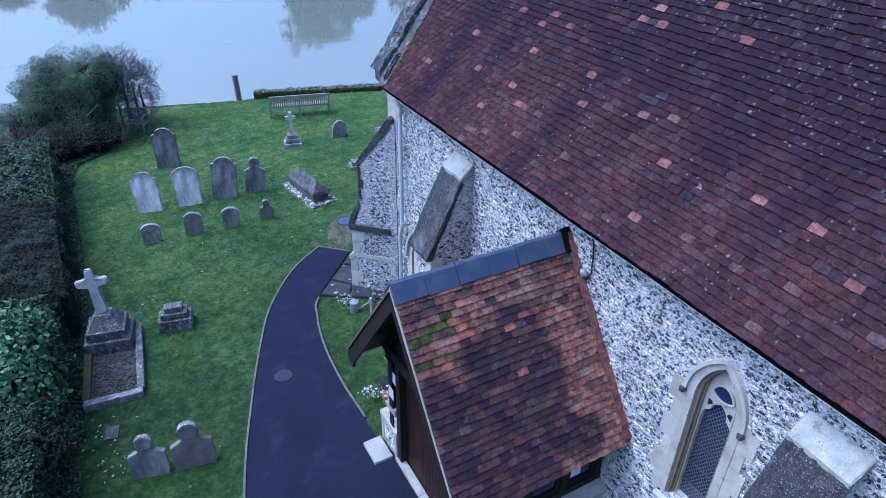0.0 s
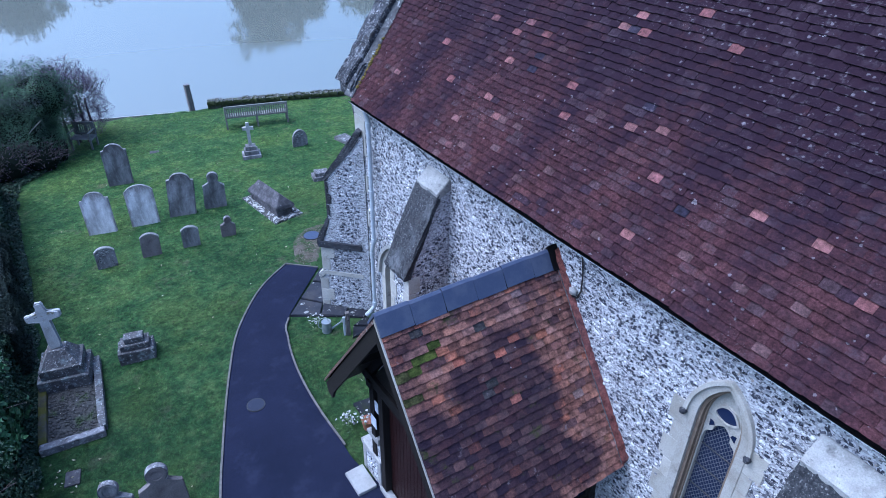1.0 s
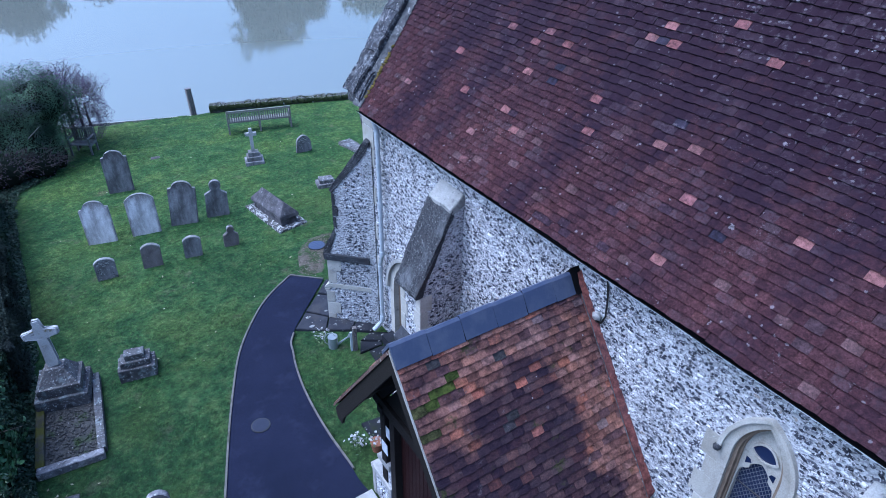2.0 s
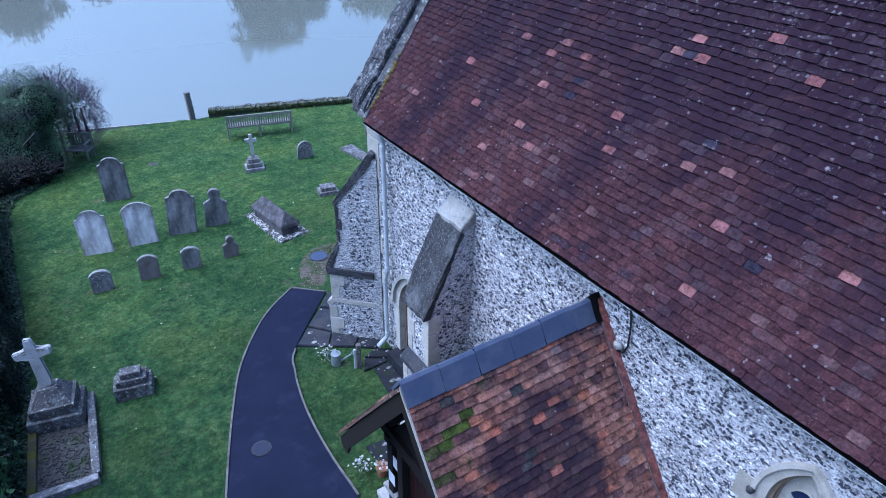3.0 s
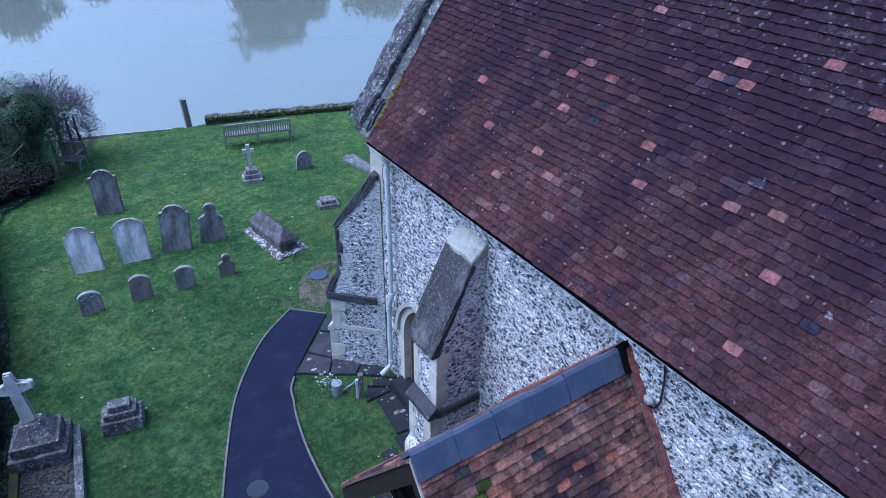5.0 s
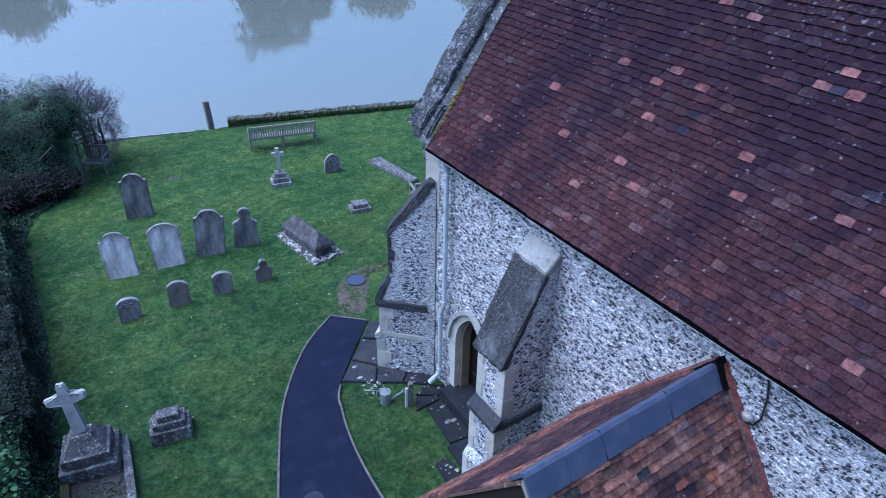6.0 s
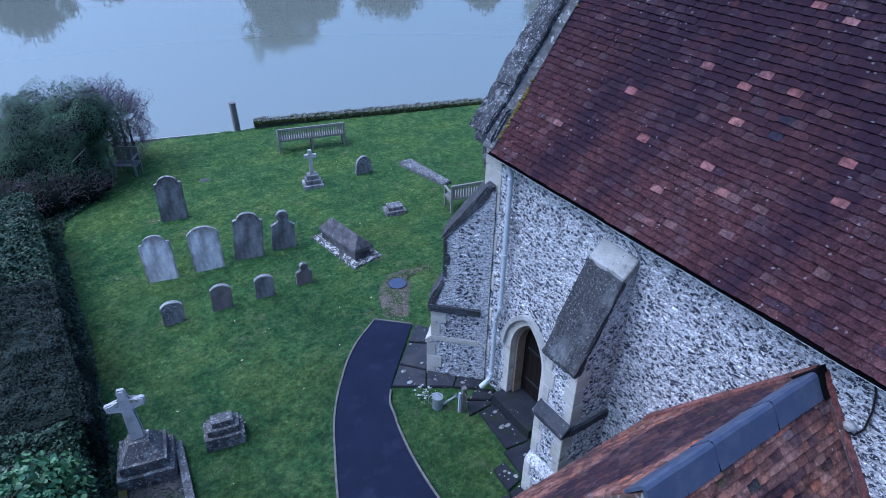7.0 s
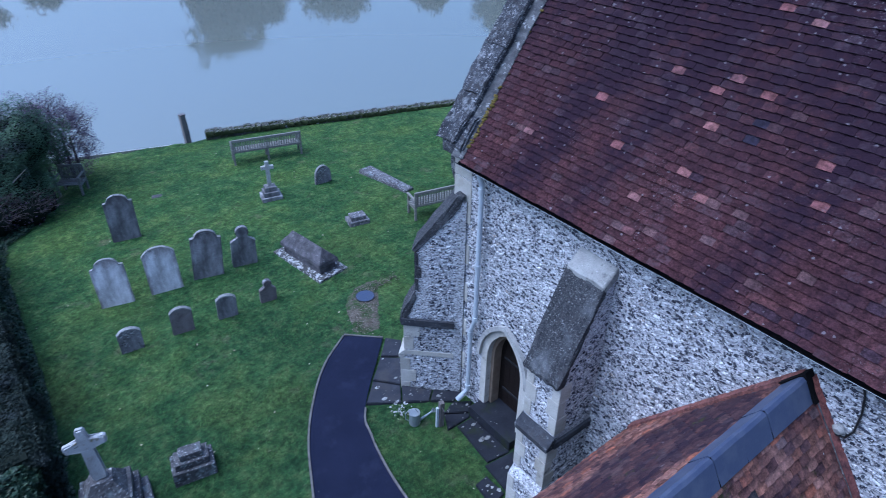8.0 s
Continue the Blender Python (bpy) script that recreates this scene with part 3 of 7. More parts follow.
def rod(bm, p, q, r0, r1=None, n=8, caps=True):
    p, q = Vector(p), Vector(q)
    r1 = r0 if r1 is None else r1
    d = (q - p).normalized()
    u = d.orthogonal().normalized()
    w = d.cross(u)
    rings = [[bm.verts.new(c + (u * math.cos(i * math.tau / n) + w * math.sin(i * math.tau / n)) * r) for i in range(n)] for c, r in ((p, r0), (q, r1))]
    for i in range(n):
        bm.faces.new((rings[0][i], rings[0][(i + 1) % n], rings[1][(i + 1) % n], rings[1][i]))
    if caps:
        bm.faces.new(rings[0][::-1])
        bm.faces.new(rings[1])
    return bm


def tube(bm, pts, r, n=8):
    for p, q in zip(pts, pts[1:]):
        rod(bm, p, q, r, n=n)
    return bm


def worn(bm, amount, scale=6.0, cuts=2):
    """Break up clean faces: subdivide and push the corners about by noise."""
    if cuts:
        bmesh.ops.subdivide_edges(bm, edges=bm.edges[:], cuts=cuts, use_grid_fill=True)
    for v in bm.verts:
        v.co += noise.noise_vector(v.co * scale) * amount
    return bm


def gz(x, y):
    """Height of the churchyard: it falls a little away from the church and towards the river."""
    return 0.025 * (min(max(x, -1.5), 7.0) - 3.5) - 0.05 * min(max(0.0, y - 20.0), 9.0)


RNG = np.random.default_rng(7)


def gz_all(x, y):
    return 0.025 * (np.clip(x, -1.5, 7.0) - 3.5) - 0.05 * np.clip(y - 20.0, 0, 9.0)


def leaf_cloud(p, nrm, size, aspect=0.55, flat=0.5, fold=0.12, oval=False):
    """Arrays of pointed leaves at the places p, facing roughly along nrm."""
    n = len(p)
    d = nrm + RNG.normal(0, flat, (n, 3))
    d /= np.linalg.norm(d, axis=1, keepdims=True) + 1e-9
    t = np.cross(d, RNG.normal(0, 1, (n, 3)))
    t /= np.linalg.norm(t, axis=1, keepdims=True) + 1e-9
    s = np.cross(d, t)
    L = size * RNG.uniform(0.6, 1.3, (n, 1))
    w = L * aspect * 0.5
    if oval:
        side = [(-0.5, 0.0), (-0.22, 0.85), (0.12, 1.0), (0.5, 0.0), (0.12, -1.0), (-0.22, -0.85)]
        v = np.stack([p + t * L * a + s * w * b - d * L * fold * (abs(b) + a * a * 2) for a, b in side], 1).reshape(-1, 3)
        i = np.arange(n)[:, None] * 6
        return v, np.concatenate([i + np.array([q]) for q in ((0, 1, 5), (1, 2, 5), (2, 4, 5), (2, 3, 4))], 1).reshape(-1, 3)
    v = np.stack([p - t * L * 0.5, p + s * w - d * L * fold, p + t * L * 0.5, p - s * w - d * L * fold], 1).reshape(-1, 3)
    i = np.arange(n)[:, None] * 4
    f = np.concatenate([i + np.array([[0, 1, 2]]), i + np.array([[0, 2, 3]])], 1).reshape(-1, 3)
    return v, f


def blob_points(n, blobs, rough=0.15, depth=0.35):
    """Places in the outer skin of a union of ellipsoids, with outward directions."""
    out, nrm = [], []
    vol = np.array([b[3] * b[4] + b[4] * b[5] + b[3] * b[5] for b in blobs])
    for b, k in zip(blobs, (n * vol / vol.sum()).astype(int)):
        c, r = np.array(b[:3]), np.array(b[3:])
        d = RNG.normal(0, 1, (k, 3))
        d /= np.linalg.norm(d, axis=1, keepdims=True)
        wob = np.array([1 + rough * 2 * noise.noise(Vector(q) * 2.3 + Vector(c)) for q in d])[:, None]
        rad = wob * (1 - depth * RNG.random((k, 1)) ** 2)
        q = c + d * r * rad
        inside = np.zeros(k, bool)
        for o in blobs:
            if o is not b:
                inside |= (((q - np.array(o[:3])) / np.array(o[3:])) ** 2).sum(1) < 0.55
        out.append(q[~inside])
        nrm.append((d / r / np.linalg.norm(d / r, axis=1, keepdims=True))[~inside])
    return np.concatenate(out), np.concatenate(nrm)


def core(blobs, shrink=0.72):
    bm = bmesh.new()
    for b in blobs:
        g = bmesh.ops.create_icosphere(bm, subdivisions=2, radius=1.0)
        for v in g["verts"]:
            k = shrink * (1 + 0.2 * noise.noise(v.co * 2))
            v.co = Vector((b[0] + v.co.x * b[3] * k, b[1] + v.co.y * b[4] * k, b[2] + v.co.z * b[5] * k))
    return bm


def tile_box(w, length, thick):
    """Corners and faces of one plain tile: u across, v up the slope, n off the roof; slightly cambered."""
    us, bow = (-0.5, -0.25, 0.0, 0.25, 0.5), (-0.14, 0.05, 0.12, 0.05, -0.14)
    v = [(u * w, -0.004 * (1 - (2 * u) ** 2), thick * (1.5 + k)) for u, k in zip(us, bow)]
    v += [(u * w, length, thick * (0.2 + k)) for u, k in zip(us, bow)]
    v += [(u * w, 0.004, thick * 0.1) for u in us] + [(-0.5 * w, length, -thick * 0.9), (0.5 * w, length, -thick * 0.9)]
    f = [(i, i + 1, i + 6, i + 5) for i in range(4)] + [(10 + i, 11 + i, i + 1, i) for i in range(4)] + [(15, 10, 0, 5), (14, 16, 9, 4)]
    return np.array(v), f


def slope_tiles(owner, name, start, along, up, length, run, gauge, width, material, near, keep=None, sag=0.012, thick=0.025, marked=()):
    """Lay tiles on a slope. near(u, course) picks those that are objects of their own; the rest is joined."""
    start, along, up = Vector(start), Vector(along).normalized(), Vector(up).normalized()
    nrm = along.cross(up)
    base_v, base_f = tile_box(width * 1.0, gauge * 1.9, thick)
    me = bpy.data.meshes.new(name)
    me.from_pydata(base_v.tolist(), [], base_f)
    me.materials.append(material)
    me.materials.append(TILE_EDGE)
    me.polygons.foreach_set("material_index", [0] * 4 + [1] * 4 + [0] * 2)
    odd_me = {}
    for mt in {m_ for _, _, m_ in marked}:
        odd_me[mt] = me.copy()
        odd_me[mt].materials[0] = mt
    all_v, all_f, count, single = [], [], 0, 0
    rng = random.Random(len(name) * 31 + int(length * 100))
    for c in range(int(run / gauge)):
        odd, N = c % 2, int(length / width)
        spots_ = [((k + 0.5) * width, 1.0) for k in range(N)] if not odd else [(width * 0.25, 0.5)] + [((k + 1) * width, 1.0) for k in range(N - 1)] + [((N - 0.25) * width, 0.5)]
        for u, wide in spots_:
            u += rng.uniform(-0.003, 0.003)
            if keep and not keep(u, c * gauge):
                continue
            at = start + along * u + up * (c * gauge + rng.uniform(-0.007, 0.007) + 0.018 * noise.noise(Vector((u * 1.3, c * 0.35, 7))))
            at += nrm * (sag * noise.noise(Vector((u * 0.9, c * gauge * 0.9, 3.0))) * 2 + rng.uniform(0, 0.005))
            twist, tip = rng.gauss(0, 0.010), rng.gauss(0, 0.010)
            a = along * math.cos(twist) + up * math.sin(twist)
            b = (up * math.cos(twist) - along * math.sin(twist)) * math.cos(tip) + nrm * math.sin(tip)
            n = a.cross(b)
            a = a * (wide * rng.uniform(0.992, 1.0))
            m = Matrix(((a.x, b.x, n.x, at.x), (a.y, b.y, n.y, at.y), (a.z, b.z, n.z, at.z), (0, 0, 0, 1)))
            tone = next((m_ for mu, mc, m_ in marked if abs(mu - u) < width * 0.5 and mc == c), None)
            if tone:
                ob = new(name, odd_me[tone])
                ob.parent, ob.matrix_basis = owner, m
            elif single < 270 and near(u, c):
                ob = new(name, me)
                ob.parent, ob.matrix_basis = owner, m
                single += 1
            else:
                r = np.array(m)
                all_v.append(base_v @ r[:3, :3].T + r[:3, 3])
                all_f += [tuple(i + count for i in f) for f in base_f]
                count += len(base_v)
    ob = bulk(name + "s_further", np.concatenate(all_v), all_f, material, owner)
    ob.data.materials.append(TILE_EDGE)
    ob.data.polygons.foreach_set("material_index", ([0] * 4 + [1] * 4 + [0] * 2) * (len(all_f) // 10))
    return tagged(ob, kind="stuff")


ICO = bmesh.new()
bmesh.ops.create_icosphere(ICO, subdivisions=1, radius=1.0)
ICO_V = np.array([v.co[:] for v in ICO.verts])
ICO_F = [tuple(v.index for v in f.verts) for f in ICO.faces]
ICO.free()


def flint_face(store, origin, u, v, width, height, skip=None, du=0.084, dv=0.046, size=1.0, seed=1):
    """Gather flints over a rectangle of wall: rows of uneven lumps, set half into the mortar."""
    origin, u, v = Vector(origin), Vector(u).normalized(), Vector(v).normalized()
    n = u.cross(v)
    rng = random.Random(seed)
    for j in range(max(1, int(height / dv))):
        b = (j + 0.5) * dv
        a = rng.uniform(0, du)
        while a < width:
            w = du * rng.choice((0.45, 0.6, 0.8, 0.9, 1.0, 1.3, 1.8)) * size
            a += w * 0.5
            bb = b + rng.uniform(-0.55, 0.55) * dv
            if a + w * 0.3 < width and 0.02 < bb < height - 0.02 and not (skip and skip(a, bb)):
                turn = rng.gauss(0, 0.27)
                x = u * math.cos(turn) + v * math.sin(turn)
                y = v * math.cos(turn) - u * math.sin(turn)
                sx, sy, sz = w * rng.uniform(0.42, 0.54), dv * rng.uniform(0.34, 0.66), rng.uniform(0.006, 0.020)
                at = origin + u * a + v * bb + n * rng.uniform(-0.006, 0.004)
                store.append(((x * sx), (y * sy), (n * sz), at, rng.random()))
            a += w * 0.5 + 0.006


def flints_build(store, owner, near):
    """Flints that near(at) picks are objects of their own (at most 300), the rest one joined part."""
    lumps = []
    for k in range(6):
        jit = 1 + 0.5 * np.array([noise.noise(Vector(q) * 1.7 + Vector((k * 9.1, 0, 0))) for q in ICO_V])
        lumps.append(ICO_V * jit[:, None])
    meshes = []
    for q in lumps:
        me = bpy.data.meshes.new("flint")
        me.from_pydata(q.tolist(), [], ICO_F)
        me.materials.append(FLINT)
        meshes.append(me)
    vs, fs, count, single = [], [], 0, 0
    fa = np.array(ICO_F)
    for x, y, n, at, pick in store:
        k = int(pick * 6)
        if single < 300 and near(at):
            ob = new("flint", meshes[k])
            ob.parent = owner
            ob.matrix_basis = Matrix(((x.x, y.x, n.x, at.x), (x.y, y.y, n.y, at.y), (x.z, y.z, n.z, at.z), (0, 0, 0, 1)))
            single += 1
        else:
            r = np.array((x, y, n))
            vs.append(lumps[k] @ r + np.array(at))
            fs.append(fa + count)
            count += len(ICO_V)
    return tagged(bulk("flints_further", np.concatenate(vs), np.concatenate(fs), FLINT, owner), kind="stuff")


def arch(c, half, spring, rise, n=7):
    """Pointed arch from the left springing over the apex to the right, as (across, height)."""
    R = (half * half + rise * rise) / (2 * half)
    end = math.atan2(rise, R - half)
    left = [(c - half + R - R * math.cos(end * i / n), spring + R * math.sin(end * i / n)) for i in range(n + 1)]
    return left + [(2 * c - a, b) for a, b in left[-2::-1]]

# ---- ground, river and path ----
SHORE = 29.1  # the river's edge runs along y = 29.1 - 0.3 x


def ground_height(x, y):
    s = y + 0.3 * x - SHORE
    land = gz_all(x, y) + 0.02 * np.sin(x * 1.3 + 0.7 * y) * np.sin(y * 0.9)
    bed = np.clip(s / 0.5, 0, 1) * -1.6
    far = np.clip((s - 62.0) / 5.0, 0, 1) * 2.6 + np.clip((s - 80.0) / 200.0, 0, 1) * 4.0
    return land + bed + far


xs = np.concatenate([np.linspace(-600, -14, 24), np.arange(-13.5, 22.1, 0.3), np.linspace(24, 600, 24)])
ys = np.concatenate([np.linspace(-300, -12, 14), np.arange(-11.5, 36, 0.3), np.linspace(37, 120, 40), np.linspace(135, 900, 14)])
gx, gy = np.meshgrid(xs, ys)
gv = np.stack([gx.ravel(), gy.ravel(), ground_height(gx, gy).ravel()], 1)
nx, ny = len(xs), len(ys)
gi = (np.arange(ny - 1)[:, None] * nx + np.arange(nx - 1)[None, :]).ravel()
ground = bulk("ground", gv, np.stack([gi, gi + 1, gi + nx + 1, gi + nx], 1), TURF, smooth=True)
tagged(ground, "mown green churchyard lawn sloping gently to the river", "lawn", kind="structure")

bm = bmesh.new()
vs_ = [bm.verts.new((x, SHORE - 0.3 * x + s, -0.72)) for x, s in ((-420, 0.05), (420, 0.05), (420, 66), (-420, 66))]
bm.faces.new(vs_)
tagged(part("water", bm, WATER), "calm grey-blue river reflecting sky and trees", "river", kind="structure")

PATH_L = [(-2.4, -6.0), (-1.3, 0.0), (-0.45, 3.5), (0.12, 5.6), (0.61, 7.47), (0.89, 8.4), (1.16, 9.16), (1.53, 10.15), (1.94, 11.15), (2.36, 12.05), (2.94, 12.9), (3.57, 13.58), (4.3, 14.08)]
PATH_R = [(0.6, -6.0), (1.9, 0.0), (3.2, 2.6), (3.24, 5.0), (3.24, 6.5), (3.02, 7.64), (3.01, 8.2), (2.98, 9.0), (3.01, 9.9), (3.1, 10.67), (3.27, 11.41), (3.54, 12.03), (4.92, 13.49)]


def smooth_line(pts, n=5):
    """Catmull-Rom through the given corners."""
    p = [Vector((*q, 0)) for q in pts]
    p = [2 * p[0] - p[1], *p, 2 * p[-1] - p[-2]]
    out = []
    for a, b, c, d in zip(p, p[1:], p[2:], p[3:]):
        for i in range(n):
            t = i / n
            out.append(0.5 * (2 * b + (c - a) * t + (2 * a - 5 * b + 4 * c - d) * t * t + (3 * b - a - 3 * c + d) * t ** 3))
    return out + [p[-2]]


LEFT, RIGHT = smooth_line(PATH_L), smooth_line(PATH_R)
bm = bmesh.new()
cols = []
for a, b in zip(LEFT, RIGHT):
    row = []
    for k in range(7):
        q = a.lerp(b, k / 6)
        row.append(bm.verts.new((q.x, q.y, gz(q.x, q.y) + 0.035 + 0.02 * math.sin(math.pi * k / 6))))
    cols.append(row)
for r, s in zip(cols, cols[1:]):
    for k in range(6):
        bm.faces.new((r[k], r[k + 1], s[k + 1], s[k]))
tagged(part("path", bm, ASPHALT, smooth=True), "curving dark asphalt churchyard path", "path", kind="structure")


def edging(line, side):
    bm = bmesh.new()
    prev = None
    for i, p in enumerate(line):
        d = (line[min(i + 1, len(line) - 1)] - line[max(i - 1, 0)]).normalized()
        w = Vector((-d.y, d.x, 0)) * side
        z = gz(p.x, p.y)
        jig = 0.008 * noise.noise(p * 2)
        ring = [bm.verts.new((p.x + w.x * o, p.y + w.y * o, z + h + jig)) for o, h in ((-0.002, -0.05), (-0.002, 0.058), (0.034, 0.058), (0.034, -0.05))]
        if prev:
            for k in range(3):
                bm.faces.new((prev[k], prev[k + 1], ring[k + 1], ring[k]))
        prev = ring
    return bm


tagged(part("path_edging", edging(LEFT, 1), EDGING), "thin grey concrete edging strip along the path", "path edging", kind="structure")
tagged(part("path_edging", edging(RIGHT[29:56], -1), EDGING), "thin grey concrete edging strip along the path", "path edging", kind="structure")
end_strip = smooth_line([(4.3, 14.1), (4.92, 13.5)], 4)
tagged(part("path_edging", edging(end_strip, 1), EDGING), "short edging strip closing the path's end", "path edging", kind="structure")


def patch(name, pts, lift, material, label, category, ring=0.0):
    """A thin irregular patch that lies on the lawn."""
    line = smooth_line(pts + [pts[0]], 6)[:-1]
    c = sum(line, Vector()) / len(line)
    bm = bmesh.new()
    mid = bm.verts.new((c.x, c.y, gz(c.x, c.y) + lift + 0.012))
    inner, outer = [], []
    for p in line:
        q = c.lerp(p, 0.6)
        e = p + (p - c).normalized() * 0.08 * noise.noise(p * 5)
        inner.append(bm.verts.new((q.x, q.y, gz(q.x, q.y) + lift + 0.008)))
        outer.append(bm.verts.new((e.x, e.y, gz(e.x, e.y) - 0.01)))
    n = len(line)
    for i in range(n):
        j = (i + 1) % n
        bm.faces.new((mid, inner[i], inner[j]))
        bm.faces.new((inner[i], outer[i], outer[j], inner[j]))
    return tagged(part(name, bm, material), label, category, kind="structure")


patch("gravel_patch", [(4.45, 14.02), (4.72, 14.6), (4.95, 15.1), (5.35, 15.42), (5.75, 15.5), (6.05, 15.42), (5.8, 15.05), (5.45, 14.5), (5.0, 13.7)], 0.015, GRAVEL,
      "worn stony gravel patch where the asphalt path ends", "gravel")
def bed_edge(y):
    return np.interp(y, [7.0, 9.5, 11.4, 13.4, 15.6, 17.2, 19.2, 21.3, 23.0, 23.6, 24.4, 25.4, 27.4], [-1.8, -1.85, -1.55, -1.38, -1.28, -1.22, -1.22, -1.2, -1.0, -0.35, 0.3, 0.8, 0.6])


by = np.arange(7.0, 27.6, 0.15)
bm = bmesh.new()
prev = None
for y in by:
    e = float(bed_edge(y)) + 0.10 * noise.noise(Vector((0, y * 1.9, 2)))
    row = [bm.verts.new((x, y, gz(x, y) + h)) for x, h in ((-4.4, 0.03), (-2.6, 0.035), (e - 0.25, 0.03), (e, -0.02))]
    if prev:
        for k in range(3):
            bm.faces.new((prev[k], prev[k + 1], row[k + 1], row[k]))
    prev = row
tagged(part("hedge_bed", bm, SOIL), "dark bare soil with leaf litter under the hedge", "soil", kind="structure")

# ---- church ----
church = root("church", pose(5.3, 6, 0), "flint-walled old church with a steep red tiled roof", "church")
CH = Matrix.Translation((-5.3, -6, 0))


def ch(ob):
    """Parts of the church are modelled in world places; shift them to the church's own origin."""
    ob.matrix_basis = CH @ ob.matrix_basis
    return ob


WX, WTOP, Y0, Y1 = 5.3, 5.06, -5.0, 11.6
WINDOW, DOOR, SMALL = (2.99, 0.285, 2.05, 3.86, 0.58), (10.14, 0.44, 0.26, 1.45, 0.78), (5.76, 0.6, 0.05, 1.55, 0.75)


def wall_with_openings(openings, thick):
    bm = bmesh.new()

    def quad(pts):
        for x in (WX, WX + thick):
            bm.faces.new([bm.verts.new((x, a, b)) for a, b in pts])

    def reveal(p, q):
        bm.faces.new([bm.verts.new(c) for c in ((WX, *p), (WX, *q), (WX + thick, *q), (WX + thick, *p))])

    at = Y0
    for c, half, sill, spring, rise in sorted(openings):
        quad([(at, -0.3), (c - half, -0.3), (c - half, WTOP), (at, WTOP)])
        quad([(c - half, -0.3), (c + half, -0.3), (c + half, sill), (c - half, sill)])
        head = arch(c, half, spring, rise)
        for p, q in zip(head, head[1:]):
            quad([p, q, (q[0], WTOP), (p[0], WTOP)])
            reveal(p, q)
        reveal((c - half, sill), (c - half, spring))
        reveal((c + half, sill), (c + half, spring))
        reveal((c - half, sill), (c + half, sill))
        at = c + half
    quad([(at, -0.3), (Y1, -0.3), (Y1, WTOP), (at, WTOP)])
    for a, b in ((Y0, Y1),):
        for z in (-0.3, WTOP):
            bm.faces.new([bm.verts.new(p) for p in ((WX, a, z), (WX, b, z), (WX + thick, b, z), (WX + thick, a, z))])
        for y in (a, b):
            bm.faces.new([bm.verts.new(p) for p in ((WX, y, -0.3), (WX, y, WTOP), (WX + thick, y, WTOP), (WX + thick, y, -0.3))])
    bmesh.ops.remove_doubles(bm, verts=bm.verts, dist=0.001)
    return bm


wall = ch(part("wall", wall_with_openings([WINDOW, DOOR, SMALL], 0.7), MORTAR, church, "flint rubble wall in pale lime mortar"))

# the other three walls, the far roof slope and the dim inside
RIDGE_X, SLOPE = 9.4, 1.40
RIDGE_Z = 5.05 + SLOPE * (RIDGE_X - 5.05)
bm = bmesh.new()
prism(bm, [(5.33, -0.3), (13.5, -0.3), (13.5, 5.0), (RIDGE_X, RIDGE_Z - 0.25), (5.33, 5.0)], lambda u, v, s: (u, Y1 - 0.35 - (0.5 if s else 0.0) + 0.348, v))
ch(part("gable_wall", bm, MORTAR, church, "flint gable wall facing the river"))
bm = bmesh.new()
prism(bm, [(5.33, -0.3), (13.5, -0.3), (13.5, 5.0), (RIDGE_X, RIDGE_Z - 0.25), (5.33, 5.0)], lambda u, v, s: (u, Y0 - 0.003 - (0.5 if s else 0.0), v))
ch(part("gable_wall", bm, MORTAR, church))
ch(part("wall", boxed(12.8, 13.5, Y0, Y1 - 0.52, -0.3, 5.0), MORTAR, church))
ch(part("floor", boxed(6.0, 12.8, Y0, Y1 - 0.55, -0.1, 0.05), FLAG, church))

roof = ch(part("roof", prism(bmesh.new(), [(5.105, 5.104), (RIDGE_X, RIDGE_Z - 0.05), (13.78, 4.985), (13.7, 4.90), (RIDGE_X, RIDGE_Z - 0.22), (5.20, 5.01)],
               lambda u, v, s: (u, Y0 - 0.4 if s else 11.27, v)), TIMBER, church, "steep roof of old handmade clay tiles"))
bm = bmesh.new()
prism(bm, [(13.85, 5.0), (RIDGE_X, RIDGE_Z + 0.03), (RIDGE_X, RIDGE_Z - 0.04), (13.8, 4.96)], lambda u, v, s: (u, Y0 - 0.4 if s else 11.1, v))
part("far_slope", bm, TILE, roof)
bm = bmesh.new()
for k in range(36):
    y = Y0 - 0.3 + k * 0.32
    if y < 11.0:
        prism(bm, [(RIDGE_X - 0.17, RIDGE_Z - 0.12), (RIDGE_X - 0.06, RIDGE_Z + 0.1), (RIDGE_X + 0.06, RIDGE_Z + 0.1), (RIDGE_X + 0.17, RIDGE_Z - 0.12)],
              lambda u, v, s: (u, y + s * 0.315, v))
part("ridge", bm, TILE, roof)

# pale gutter lip, black gutter and fascia under the eaves
bm = bmesh.new()
prev = None
for i in range(0, 60):
    y = Y0 - 0.3 + i * (11.32 - Y0 + 0.3) / 59
    dz = 0.012 * noise.noise(Vector((y * 0.8, 0, 0)))
    ring = [bm.verts.new((5.082 + 0.040 * math.cos(a), y, 5.072 + dz + 0.040 * math.sin(a))) for a in [math.pi + k * math.pi / 8 for k in range(9)]]
    if prev:
        for k in range(8):
            bm.faces.new((prev[k], prev[k + 1], ring[k + 1], ring[k]))
    prev = ring
gutter = ch(part("gutter", bm, GUTTER_DARK, church, "black half-round gutter with a pale drip edge", True))
bm = bmesh.new()
prev = None
